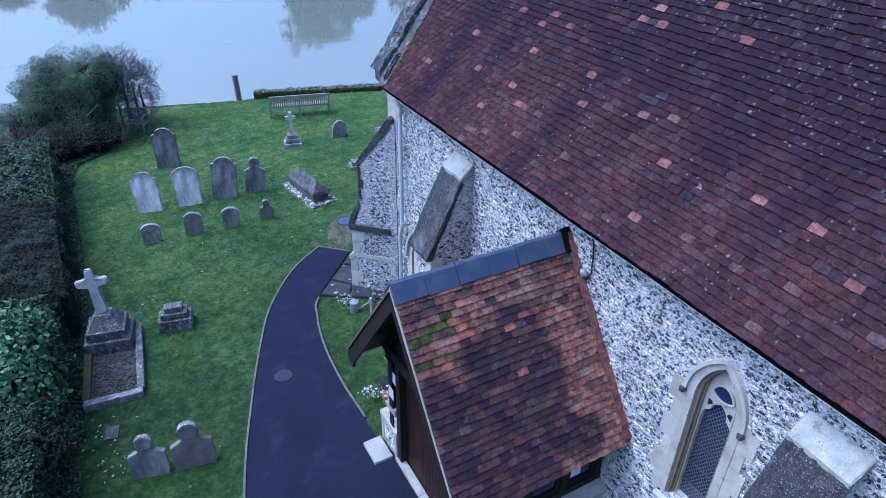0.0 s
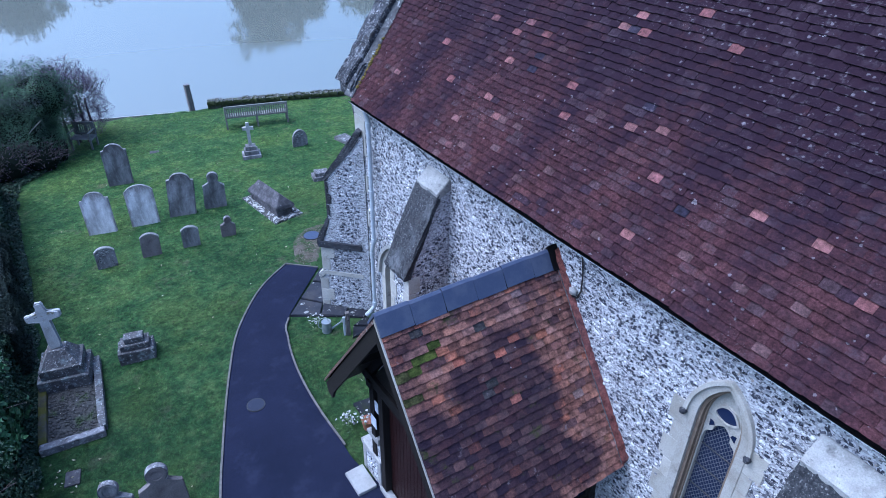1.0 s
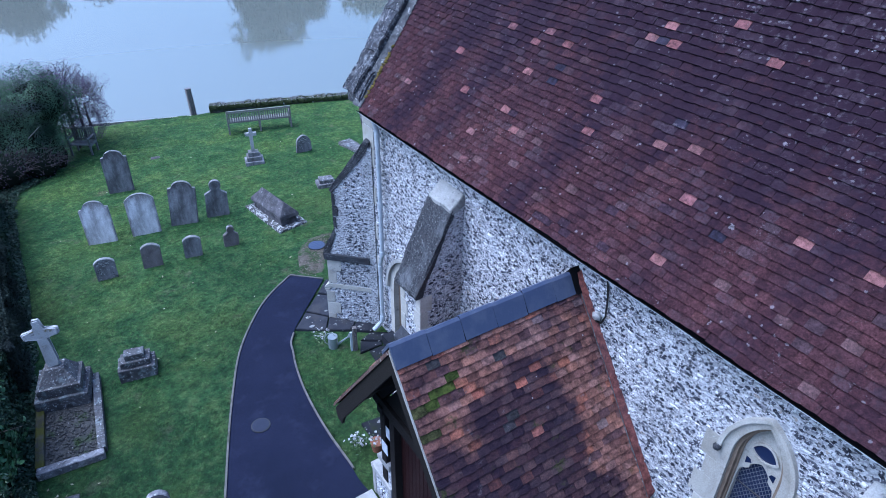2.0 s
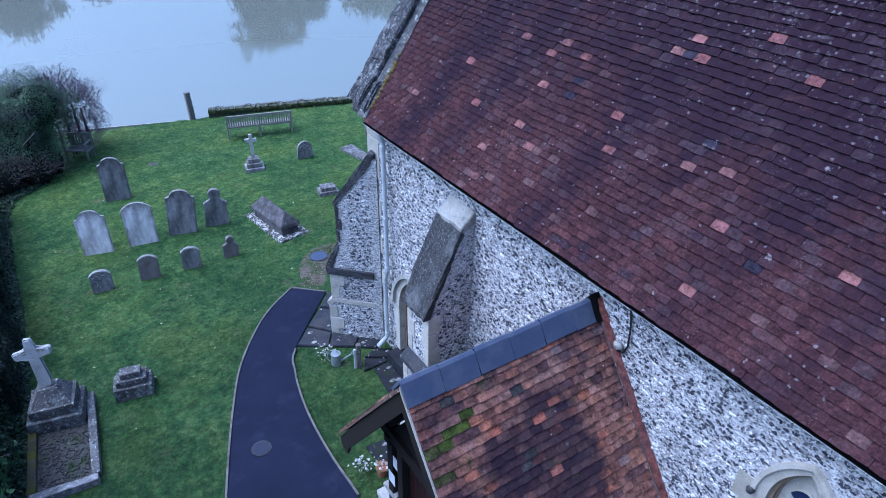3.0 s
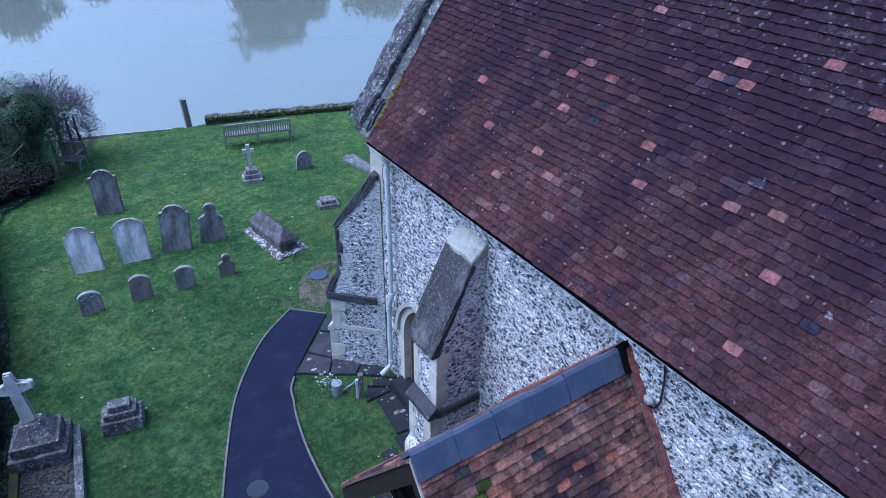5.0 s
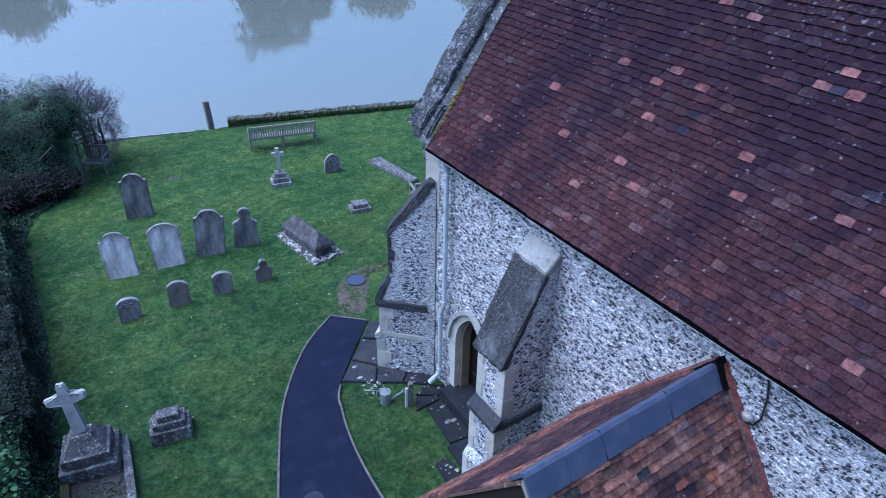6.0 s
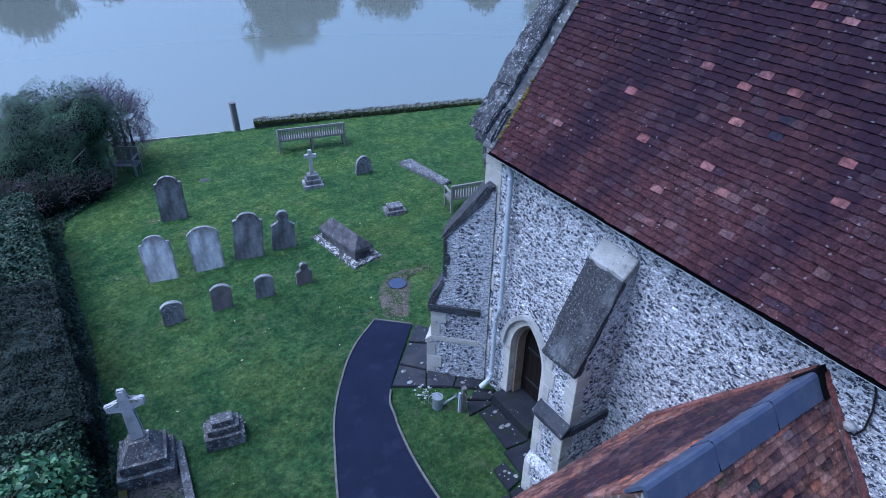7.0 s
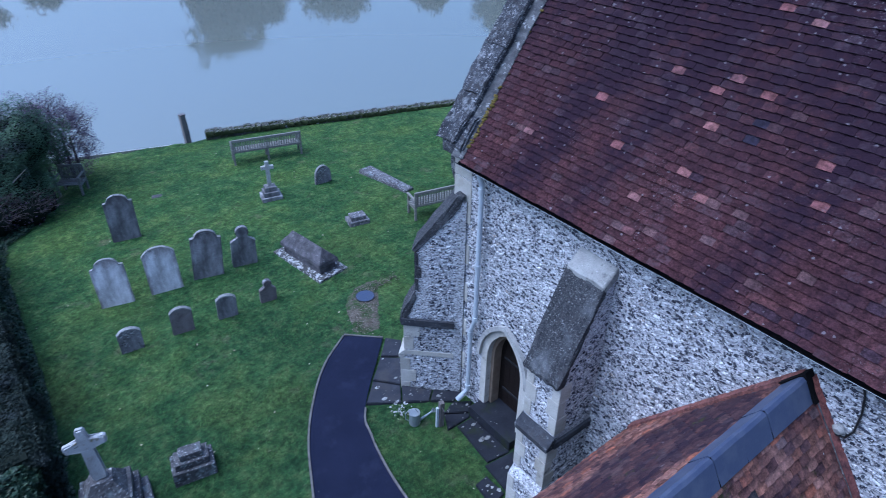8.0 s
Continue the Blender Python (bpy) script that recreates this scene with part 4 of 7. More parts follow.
for i in range(0, 60):
    y = Y0 - 0.3 + i * (11.32 - Y0 + 0.3) / 59
    dz = 0.012 * noise.noise(Vector((y * 0.8, 0, 0)))
    ring = [bm.verts.new((5.082 + q * math.cos(radians(e)), y, 5.072 + dz + q * math.sin(radians(e)))) for q, e in ((0.040, 221), (0.0435, 221), (0.0435, 229), (0.040, 229))]
    if prev:
        for k in range(4):
            bm.faces.new((prev[k], prev[(k + 1) % 4], ring[(k + 1) % 4], ring[k]))
    prev = ring
part("drip_edge", bm, LIP, gutter, "thin pale drip edge")
ch(part("fascia", boxed(5.14, 5.175, Y0, 11.3, 5.0, 5.045), GUTTER_DARK, church, "dark fascia board"))

# gable coping: outer slabs, a mortar fillet against the tiles and the kneeler stone
up = Vector((1, 0, SLOPE)).normalized()
off = Vector((-SLOPE, 0, 1)).normalized()
coping = ch(part("gable_coping", worn(prism(bmesh.new(), [(0.0, -0.35), (0.0, 0.12), (7.3, 0.12), (7.3, -0.35)],
                 lambda u, v, s: Vector((5.16, 11.31 if s else 11.70, 5.28)) + up * u + off * v), 0.02, 5, 6), COPING_CRUST, church, "lichened stone gable coping"))
for k in range(9):
    a = k * 0.8
    b = prism(bmesh.new(), [(a + 0.006, 0.05), (a + 0.006, 0.185), (a + 0.794, 0.185), (a + 0.794, 0.05)],
              lambda u, v, s: Vector((5.16, 11.31 if s else 11.76, 5.28)) + up * u + off * v, 0.02)
    part("coping_stone", worn(worn(b, 0.030, 4, 3), 0.026, 13, 1), COPING_CRUST, coping)
part("mortar_fillet", worn(prism(bmesh.new(), [(-0.15, -0.05), (-0.15, 0.06), (7.2, 0.06), (7.2, -0.05)],
     lambda u, v, s: Vector((5.16, 11.15 if s else 11.33, 5.27)) + up * u + off * (v + (-0.02 if s else 0.05))), 0.022, 7, 9), FILLET_MORTAR, coping, "white-lichened mortar fillet")
moss = bmesh.new()
for k in range(90):
    a = RNG.uniform(0, 3.5) if k > 74 else RNG.uniform(0.05, 0.95)
    c = Vector((5.16, 11.14 + RNG.normal(0, 0.02), 5.27)) + up * a + off * 0.035
    g = bmesh.ops.create_icosphere(moss, subdivisions=1, radius=1)
    r = RNG.uniform(0.015, 0.035)
    for v in g["verts"]:
        v.co = c + Vector((v.co.x * r, v.co.y * r * 1.2, v.co.z * r * 0.7))
MOSS = leaf_material("golden_moss", [(0.0, (0.0720, 0.0600, 0.0140)), (1.0, (0.1800, 0.1320, 0.0350))], 0.9, 0.1)
tagged(part("moss_clumps", moss, MOSS, coping), kind="stuff")
part("kneeler", worn(prism(bmesh.new(), [(5.05, 5.33), (5.07, 5.16), (5.16, 5.08), (5.5, 5.08), (5.8, 5.9), (5.32, 5.72)],
     lambda u, v, s: (u, 11.18 if s else 11.68, v), 0.03), 0.02, 6, 2), COPING_CRUST, coping, "rounded kneeler stone at the eaves")

ch(part("corbel", worn(prism(bmesh.new(), [(11.6, 4.45), (11.70, 4.60), (11.76, 4.80), (11.76, 5.12), (11.6, 5.12)], lambda u, v, s: (5.62 if s else 5.31, u, v), 0.015), 0.010, 8, 2), COPING_CRUST, church, "weathered corbel under the kneeler"))

# dressed quoins up the corner
for k in range(12):
    z = 0.3 + k * 0.4
    L = 0.42 if k % 2 or k > 8 else 0.26
    b = boxed(WX - 0.014, WX + 0.3, Y1 - L, Y1 + 0.012, z, z + 0.385, bevel=0.012)
    ch(part("quoin", worn(b, 0.006, 8, 1), LIMESTONE, church, "pale dressed corner stone"))

flints = []


def door_zone(y, z, c, half, spring, rise, sill, grow):
    if z < sill - 0.02:
        return False
    if z < spring:
        return abs(y - c) < half + grow
    R = (half * half + rise * rise) / (2 * half) + grow
    o = R - half - grow
    return math.hypot(abs(y - c) + o, z - spring) < R


def wall_skip(a, b):
    y, z = Y0 + 3 + a, b
    for c, half, sill, spring, rise in (WINDOW, DOOR, SMALL):
        if door_zone(y, z, c, half, spring, rise, sill, 0.17 if c != WINDOW[0] else 0.15):
            return True
        if c == WINDOW[0] and sill < z < spring and abs(y - c) < half + 0.20:
            return True
    if y > 11.2 + 0.16 * (int(z / 0.4) % 2) or (y > 11.18 and z > 3.9):
        return True
    for c in (8.56, 1.75):
        if abs(y - c) < 0.3 and z < 4.5:
            return True
    return abs(y - 5.76) < 1.62 and z < 2.3


# the face runs towards -y so that its normal points out of the wall
flint_face(flints, (WX, Y1, 0), (0, -1, 0), (0, 0, 1), Y1 - Y0 - 3, 5.0, lambda a, b: wall_skip(Y1 - Y0 - 3 - a, b))

# ---- buttresses ----


def buttress(yc, scale=1.0):
    """A two-stage wall buttress: flint with dressed corners, a steep weathered slope and a pale top slab."""
    y0, y1 = yc - 0.31, yc + 0.31
    prof = [(WX - 0.002, -0.2), (4.30, -0.2), (4.30, 0.78), (4.40, 0.92), (4.40, 1.80), (4.50, 1.98), (4.50, 3.02), (4.47, 3.04), (WX - 0.25, 4.30), (WX - 0.002, 4.52)]
    b = ch(part("buttress", prism(bmesh.new(), prof, lambda u, v, s: (u, y1 if s else y0, v)), MORTAR, church, "stepped flint buttress with dressed stone corners"))
    slope = prism(bmesh.new(), [(4.40, 2.98), (4.40, 3.06), (WX - 0.23, 4.45), (WX - 0.20, 4.36), (4.52, 3.0)], lambda u, v, s: (u, y1 + 0.02 if s else y0 - 0.02, v))
    part("weathering", worn(worn(slope, 0.022, 9, 9), 0.020, 26, 1), WEATHER, b, "dark lichened weathering slope")
    top = prism(bmesh.new(), [(WX - 0.25, 4.38), (WX - 0.255, 4.45), (WX - 0.02, 4.66), (WX + 0.05, 4.66), (WX + 0.05, 4.48), (WX - 0.2, 4.36)],
                lambda u, v, s: (u, y1 + 0.02 if s else y0 - 0.02, v), 0.012)
    part("cap_stone", worn(worn(top, 0.014, 5, 3), 0.008, 17, 1), CAPSTONE, b, "pale stone cap stained grey")
    part("string_course", worn(prism(bmesh.new(), [(4.34, 1.78), (4.34, 1.86), (4.52, 2.02), (4.53, 1.78)], lambda u, v, s: (u, y1 + 0.03 if s else y0 - 0.03, v), 0.01), 0.006, 8, 2), COPING, b, "dark moulded set-off")
    for yy, sg in ((y0, -1), (y1, 1)):
        lo, hi = sorted((yy - sg * 0.02, yy + sg * 0.045))
        part("string_course", worn(boxed(4.50, WX - 0.004, lo, hi, 1.77, 1.90, bevel=0.012), 0.008, 8, 2), COPING, b, "dark moulded set-off")
    for z0, z1, x in ((-0.1, 0.76, 4.30), (0.94, 1.77, 4.40), (2.03, 3.0, 4.50)):
        n = max(2, round((z1 - z0) / 0.3))
        for k in range(n):
            a, c = z0 + k * (z1 - z0) / n, z0 + (k + 1) * (z1 - z0) / n - 0.008
            w = 0.2 if k % 2 else 0.13
            d = 0.14 if k % 2 else 0.22
            for yy, sgn in ((y0, 1), (y1, -1)):
                lo, hi = sorted((yy - sgn * 0.012, yy + sgn * w))
                part("quoin", worn(boxed(x - 0.012, x + d, lo, hi, a, c, bevel=0.012), 0.004, 9, 0), LIMESTONE, b)
    # flints on the two sides and between the corners
    for side, org, u in ((0, (4.33, y0, 0), (1, 0, 0)), (1, (WX, y1, 0), (-1, 0, 0))):
        def skip(a, v, side=side):
            x = 4.33 + a if side == 0 else WX - a
            front = 4.34 if v < 0.9 else 4.42 if v < 1.95 else 4.52
            roof_z = 3.0 + (x - 4.47) * 1.5
            return x < front + 0.16 or v > roof_z - 0.05 or 1.74 < v < 2.0
        flint_face(flints, org, u, (0, 0, 1), WX - 4.33, 4.5, skip, du=0.075, dv=0.05, seed=int(yc * 10) + side)
    for z0, z1, x in ((0.05, 0.76, 4.30), (0.95, 1.76, 4.40), (2.05, 2.98, 4.50)):
        flint_face(flints, (x, y1 - 0.17, z0), (0, -1, 0), (0, 0, 1), 0.29, z1 - z0, None, du=0.075, dv=0.05, seed=int(yc * 7 + z0 * 5))


buttress(8.56)
buttress(1.75)


def corner_buttress():
    """The buttress that stands diagonally at the church's corner."""
    o, u = Vector((WX + 0.05, Y1 - 0.05, 0)), Vector((-1, 1, 0)).normalized()
    w = Vector((-1, -1, 0)).normalized()
    h = 0.27
    prof = [(-0.15, -0.2), (1.02, -0.2), (1.02, 0.88), (0.94, 1.0), (0.94, 1.76), (0.72, 2.34), (0.72, 3.30), (0.0, 4.30), (-0.15, 4.30)]
    b = ch(part("buttress", prism(bmesh.new(), prof, lambda a, z, s: o + u * a + w * (h if s else -h) + Vector((0, 0, z))), MORTAR, church, "diagonal corner buttress of flint and stone"))
    for pts, name in (([(0.70, 3.26), (0.77, 3.32), (0.0, 4.42), (-0.12, 4.42), (-0.05, 4.2)], "weathering"), ([(0.70, 2.30), (0.725, 2.44), (1.01, 1.86), (1.01, 1.72), (0.9, 1.72)], "string_course"),
                      ([(0.90, 0.92), (0.94, 1.03), (1.06, 0.90), (1.05, 0.84), (0.96, 0.84)], "plinth_stone")):
        m = LIMESTONE if name == "plinth_stone" else WEATHER
        part(name, worn(worn(prism(bmesh.new(), pts, lambda a, z, s: o + u * a + w * (h + 0.016 if s else -h - 0.016) + Vector((0, 0, z))), 0.016, 7, 6), 0.012, 21, 1), m, b)
    for z0, z1, d in ((-0.1, 0.82, 1.02), (1.04, 1.70, 0.94), (2.46, 3.26, 0.72)):
        n = max(1, round((z1 - z0) / 0.3))
        for k in range(n):
            a, c = z0 + k * (z1 - z0) / n, z0 + (k + 1) * (z1 - z0) / n - 0.008
            L = (0.3 if k % 2 else 0.18) if z0 < 2 else (0.11 if k % 2 else 0.06)
            for s in (1, -1):
                q = prism(bmesh.new(), [(d - L, a), (d + 0.012, a), (d + 0.012, c), (d - L, c)], lambda p, z, e: o + u * p + w * s * ((h + 0.012) if e else (h - 0.16)) + Vector((0, 0, z)), 0.01)
                part("quoin", worn(q, 0.010, 9, 2) if z0 > 2 else q, WEATHER if z0 > 2 else LIMESTONE, b)
    part("string_course", worn(prism(bmesh.new(), [(0.0, 1.66), (0.98, 1.66), (1.0, 1.74), (0.98, 1.80), (0.0, 1.80)], lambda p, z, e: o + u * p + w * ((h + 0.055) if e else h - 0.05) + Vector((0, 0, z))), 0.008, 8, 2), COPING, b, "dark stone string course")
    # pale band above the plinth
    part("pale_band", prism(bmesh.new(), [(0.0, 0.92), (0.95, 0.92), (0.95, 1.02), (0.0, 1.02)], lambda p, z, e: o + u * p + w * ((h + 0.014) if e else h - 0.05) + Vector((0, 0, z))), LIMESTONE, b, "pale stone band")

    def skip(a, z):
        edge = 1.02 if z < 0.9 else 0.94 if z < 2.0 else 0.72
        return a > edge - 0.26 or z > 3.2 + (0.66 - a) * 1.35 or 0.88 < z < 1.05 or (1.7 < z < 1.78)
    flint_face(flints, o + w * h, u, (0, 0, 1), 1.02, 4.2, skip, du=0.075, dv=0.05, seed=77) if (u.cross(Vector((0, 0, 1)))).dot(w) > 0 else \
        flint_face(flints, o + w * h + u * 1.02, -u, (0, 0, 1), 1.02, 4.2, lambda a, z: skip(1.02 - a, z), du=0.075, dv=0.05, seed=77)


corner_buttress()

# ---- traceried window ----


def ring_of(head, sill, c, half):
    """The whole outline of an opening, from one foot over the head to the other."""
    return [(c - half, sill), *head, (c + half, sill)]


def band(outer, inner, x0, x1):
    """A moulding between two outlines of equal count, between the depths x0 and x1."""
    bm = bmesh.new()
    rows = [[bm.verts.new((x, a, b)) for a, b in line] for line, x in ((outer, x1), (outer, x0), (inner, x0), (inner, x1))]
    for r, s in zip(rows, rows[1:] + rows[:1]):
        for k in range(len(outer) - 1):
            bm.faces.new((r[k], r[k + 1], s[k + 1], s[k]))
    for k in (0, -1):
        bm.faces.new([r[k] for r in rows])
    return bm


def outline(c, half, sill, spring, rise, n=9):
    return ring_of(arch(c, half, spring, rise, n), sill, c, half)


def church_window(c, half, sill, spring, rise):
    w = ch(part("window", band(outline(c, half + 0.1, sill, spring, rise + 0.1), outline(c, half - 0.01, sill, spring, rise - 0.01), WX - 0.02, WX + 0.16), LIMESTONE, church, "pointed traceried window with leaded glass"))
    part("inner_jamb", band(outline(c, half - 0.005, sill, spring, rise - 0.005), outline(c, half - 0.05, sill, spring, rise - 0.06), WX + 0.03, WX + 0.22), OCHRE_STONE, w, "ochre moulded inner jamb")
    part("moulding", band(outline(c, half - 0.046, sill, spring, rise - 0.055), outline(c, half - 0.066, sill, spring, rise - 0.08), WX + 0.09, WX + 0.22), OCHRE_STONE, w)
    hood_o, hood_i = arch(c, half + 0.145, spring - 0.02, rise + 0.15, 9), arch(c, half + 0.098, spring - 0.02, rise + 0.10, 9)
    part("hood_mould", worn(band(hood_o, hood_i, WX - 0.055, WX + 0.02), 0.003, 9, 0), LIMESTONE, w, "projecting pale stone hood mould")
    for s in (-1, 1):
        g = bmesh.new()
        bmesh.ops.create_icosphere(g, subdivisions=2, radius=0.042)
        for v in g.verts:
            v.co = Vector((WX - 0.06, c + s * (half + 0.128), spring - 0.05)) + v.co * (1 + 0.35 * noise.noise(v.co * 40))
        part("label_stop", g, COPING, w, "worn carved label stop")
    # long-and-short stones beside the jambs
    z, k = sill - 0.05, 0
    while z < spring - 0.2:
        h = 0.36 if k % 2 else 0.28
        L = 0.36 if k % 2 else 0.22
        for s in (-1, 1):
            lo, hi = sorted((c + s * (half + 0.1), c + s * (half + 0.1 + L * 0.6)))
            part("jamb_stone", worn(boxed(WX - 0.013, WX + 0.1, lo - 0.004, hi, z, z + h - 0.004, bevel=0.003), 0.003, 9, 0), LIMESTONE, w)
        z += h
        k += 1
    part("sill", worn(prism(bmesh.new(), [(WX - 0.07, sill - 0.16), (WX - 0.07, sill - 0.1), (WX + 0.26, sill + 0.06), (WX + 0.26, sill - 0.16)], lambda u, v, s: (u, c + (half + 0.12) * (1 if s else -1), v), 0.01), 0.004, 9, 1), LIMESTONE, w, "sloping stone sill")
    # tracery: a cusped light under a pointed eye
    h2, zs = half - 0.06, spring - 0.40
    light = arch(c, h2 - 0.02, zs, 0.36, 9)
    cusped = []
    for i, (a, b) in enumerate(light):
        t = i / (len(light) - 1)
        k = 0.045 * max(0.0, 1 - abs(abs(t - 0.5) - 0.24) / 0.09)
        d = Vector((c - a, zs + 0.12 - b)).normalized() * k
        cusped.append((a + d.x, b + d.y))
    shell = arch(c, half - 0.06, spring, rise - 0.075, 9)
    part("tracery", band([(c - half + 0.06, sill), *shell, (c + half - 0.06, sill)], [(c - h2 + 0.02, sill), *cusped, (c + h2 - 0.02, sill)], WX + 0.12, WX + 0.2), LIMESTONE, w, "cusped stone tracery")
    loop = [i * math.tau / 20 for i in range(21)]
    ze = spring + 0.10
    eye = [(c + 0.135 * math.cos(t) * (1 - 0.25 * abs(math.sin(t))), ze + 0.10 * math.sin(t) + 0.03 * abs(math.sin(t))) for t in loop]
    eye_o = [(c + (a - c) * 1.2, ze + (b - ze) * 1.22) for a, b in eye]
    part("tracery", band(eye_o, eye, WX + 0.095, WX + 0.13), LIMESTONE, w, "pointed oval tracery eye")
    g = bmesh.new()
    g.faces.new([g.verts.new((WX + 0.116, a, b)) for a, b in eye[:-1]])
    part("eye_pane", g, GLASS, w, "dark glass in the tracery eye")
    for s in (-1, 1):
        g = bmesh.new()
        g.faces.new([g.verts.new((WX + 0.116, c + s * a, spring + b)) for a, b in ((0.165, -0.16), (0.17, -0.06), (0.12, -0.07), (0.10, -0.11))])
        part("eye_pane", g, GLASS, w)
    pane = bmesh.new()
    pane.faces.new([pane.verts.new((WX + 0.185, a, b)) for a, b in outline(c, half - 0.05, sill, spring, rise - 0.06)])
    glass = part("leaded_pane", pane, GLASS, w, "dark leaded glass")
    lead = bmesh.new()
    lo, hi, zl, zt = c - h2 + 0.02, c + h2 - 0.02, sill, spring + 0.6
    step = 0.05
    for s in (-1, 1):
        for k in range(-16, 50):
            # lattice bars, slanted both ways, clipped to the light
            z0 = zl + k * step * 1.5
            p, q = (lo, z0), (hi, z0 + s * (hi - lo) * 1.5)
            if s < 0:
                p, q = (lo, z0), (hi, z0 - (hi - lo) * 1.5)
            pts = [(p[0] + (q[0] - p[0]) * t, p[1] + (q[1] - p[1]) * t) for t in np.linspace(0, 1, 13)]
            for a, b in zip(pts, pts[1:]):
                mz = (a[1] + b[1]) / 2
                if sill < mz and door_zone((a[0] + b[0]) / 2, mz, c, half - 0.07, spring, rise - 0.09, sill, 0.0):
                    d = Vector((b[0] - a[0], b[1] - a[1])).normalized() * 0.0032
                    lead.faces.new([lead.verts.new((WX + 0.179, y, z)) for y, z in ((a[0] - d.y, a[1] + d.x), (b[0] - d.y, b[1] + d.x), (b[0] + d.y, b[1] - d.x), (a[0] + d.y, a[1] - d.x))])
    part("lead_lattice", lead, LEAD, glass)
    for k in range(4):
        part("saddle_bar", rod(bmesh.new(), (WX + 0.17, lo - 0.01, sill + 0.28 + k * 0.34), (WX + 0.17, hi + 0.01, sill + 0.28 + k * 0.34), 0.008, n=6), IRON, w)


church_window(*WINDOW)


def church_door(c, half, sill, spring, rise, panel=True):
    d = ch(part("door", band(outline(c, half + 0.13, sill, spring, rise + 0.13), outline(c, half - 0.012, sill, spring, rise - 0.012), WX - 0.018, WX + 0.12), LIMESTONE, church, "pointed stone doorway with a dark oak door"))
    part("inner_jamb", band(outline(c, half, sill, spring, rise), outline(c, half - 0.08, sill, spring, rise - 0.1), WX + 0.10, WX + 0.28), OCHRE_STONE, d, "ochre chamfered jamb")
    hood_o, hood_i = arch(c, half + 0.21, spring, rise + 0.21, 9), arch(c, half + 0.13, spring, rise + 0.13, 9)
    part("hood_mould", worn(band(hood_o, hood_i, WX - 0.085, WX + 0.02), 0.004, 9, 0), CAPSTONE, d, "weathered hood mould")
    n = 6
    for k in range(n):
        y0, y1 = c - half + 0.02 + k * (2 * half - 0.04) / n, c - half + 0.02 + (k + 1) * (2 * half - 0.04) / n - 0.006
        ym = (y0 + y1) / 2
        R = (half * half + rise * rise) / (2 * half)
        top = spring + math.sqrt(max(0.01, R * R - (abs(ym - c) + R - half) ** 2))
        part("plank", boxed(WX + 0.30, WX + 0.345, y0, y1, sill + 0.02, top), DOORWOOD, d)
    for z in (sill + 0.35, spring - 0.1):
        part("strap_hinge", boxed(WX + 0.288, WX + 0.30, c - half + 0.05, c + half - 0.15, z, z + 0.05, bevel=0.004), IRON, d)
    part("threshold", worn(boxed(WX - 0.28, WX + 0.4, c - half - 0.12, c + half + 0.1, sill - 0.3, sill + 0.012, bevel=0.01), 0.006, 7, 2), FLAG, d, "dark worn stone step")


church_door(*DOOR)
church_door(*SMALL)

# ---- downpipe ----
pipe = ch(part("downpipe", tube(bmesh.new(), [(5.12, 10.84, 5.03), (5.19, 10.83, 4.82), (5.19, 10.83, 2.16), (5.19, 10.94, 1.86), (5.19, 10.94, 0.42), (5.08, 11.0, 0.26)], 0.042, 12), PIPE, church, "pale painted cast-iron downpipe"))
for y, z in ((10.83, 4.72), (10.83, 3.3), (10.83, 2.2), (10.94, 1.8), (10.94, 0.5)):
    part("collar", rod(bmesh.new(), (5.19, y, z - 0.045), (5.19, y, z + 0.045), 0.055, n=12), PIPE, pipe)
part("shoe", rod(bmesh.new(), (5.12, 10.98, 0.30), (5.02, 11.03, 0.17), 0.052, n=12), PIPE, pipe)

# lamp and cable by the porch gable
ch(part("cable", tube(bmesh.new(), [(5.28, 5.30, 4.93), (5.27, 5.24, 4.8), (5.27, 5.20, 4.6), (5.27, 5.19, 4.35), (5.27, 5.24, 4.22), (5.27, 5.32, 4.2), (5.27, 5.38, 4.28)], 0.012, 6), CABLE, church, "black looped cable"))
lamp = bmesh.new()
rod(lamp, (5.29, 5.31, 4.30), (5.25, 5.31, 4.29), 0.045, 0.068, 16)
rod(lamp, (5.25, 5.31, 4.29), (5.215, 5.31, 4.28), 0.068, 0.035, 16)
ch(part("lamp", lamp, CONCRETE, church, "small pale round wall lamp"))

# ---- porch ----
PX0, PX1, PY, PR, PE, PEY = 2.6, 5.3, 5.76, 4.72, 2.27, 1.78
porch = root("porch", pose(4.2, PY, 0), "timber-framed church porch with a mossy red tiled roof", "porch")
PO = Matrix.Translation((-4.2, -PY, 0))


def po(ob):
    ob.matrix_basis = PO @ ob.matrix_basis
    return ob


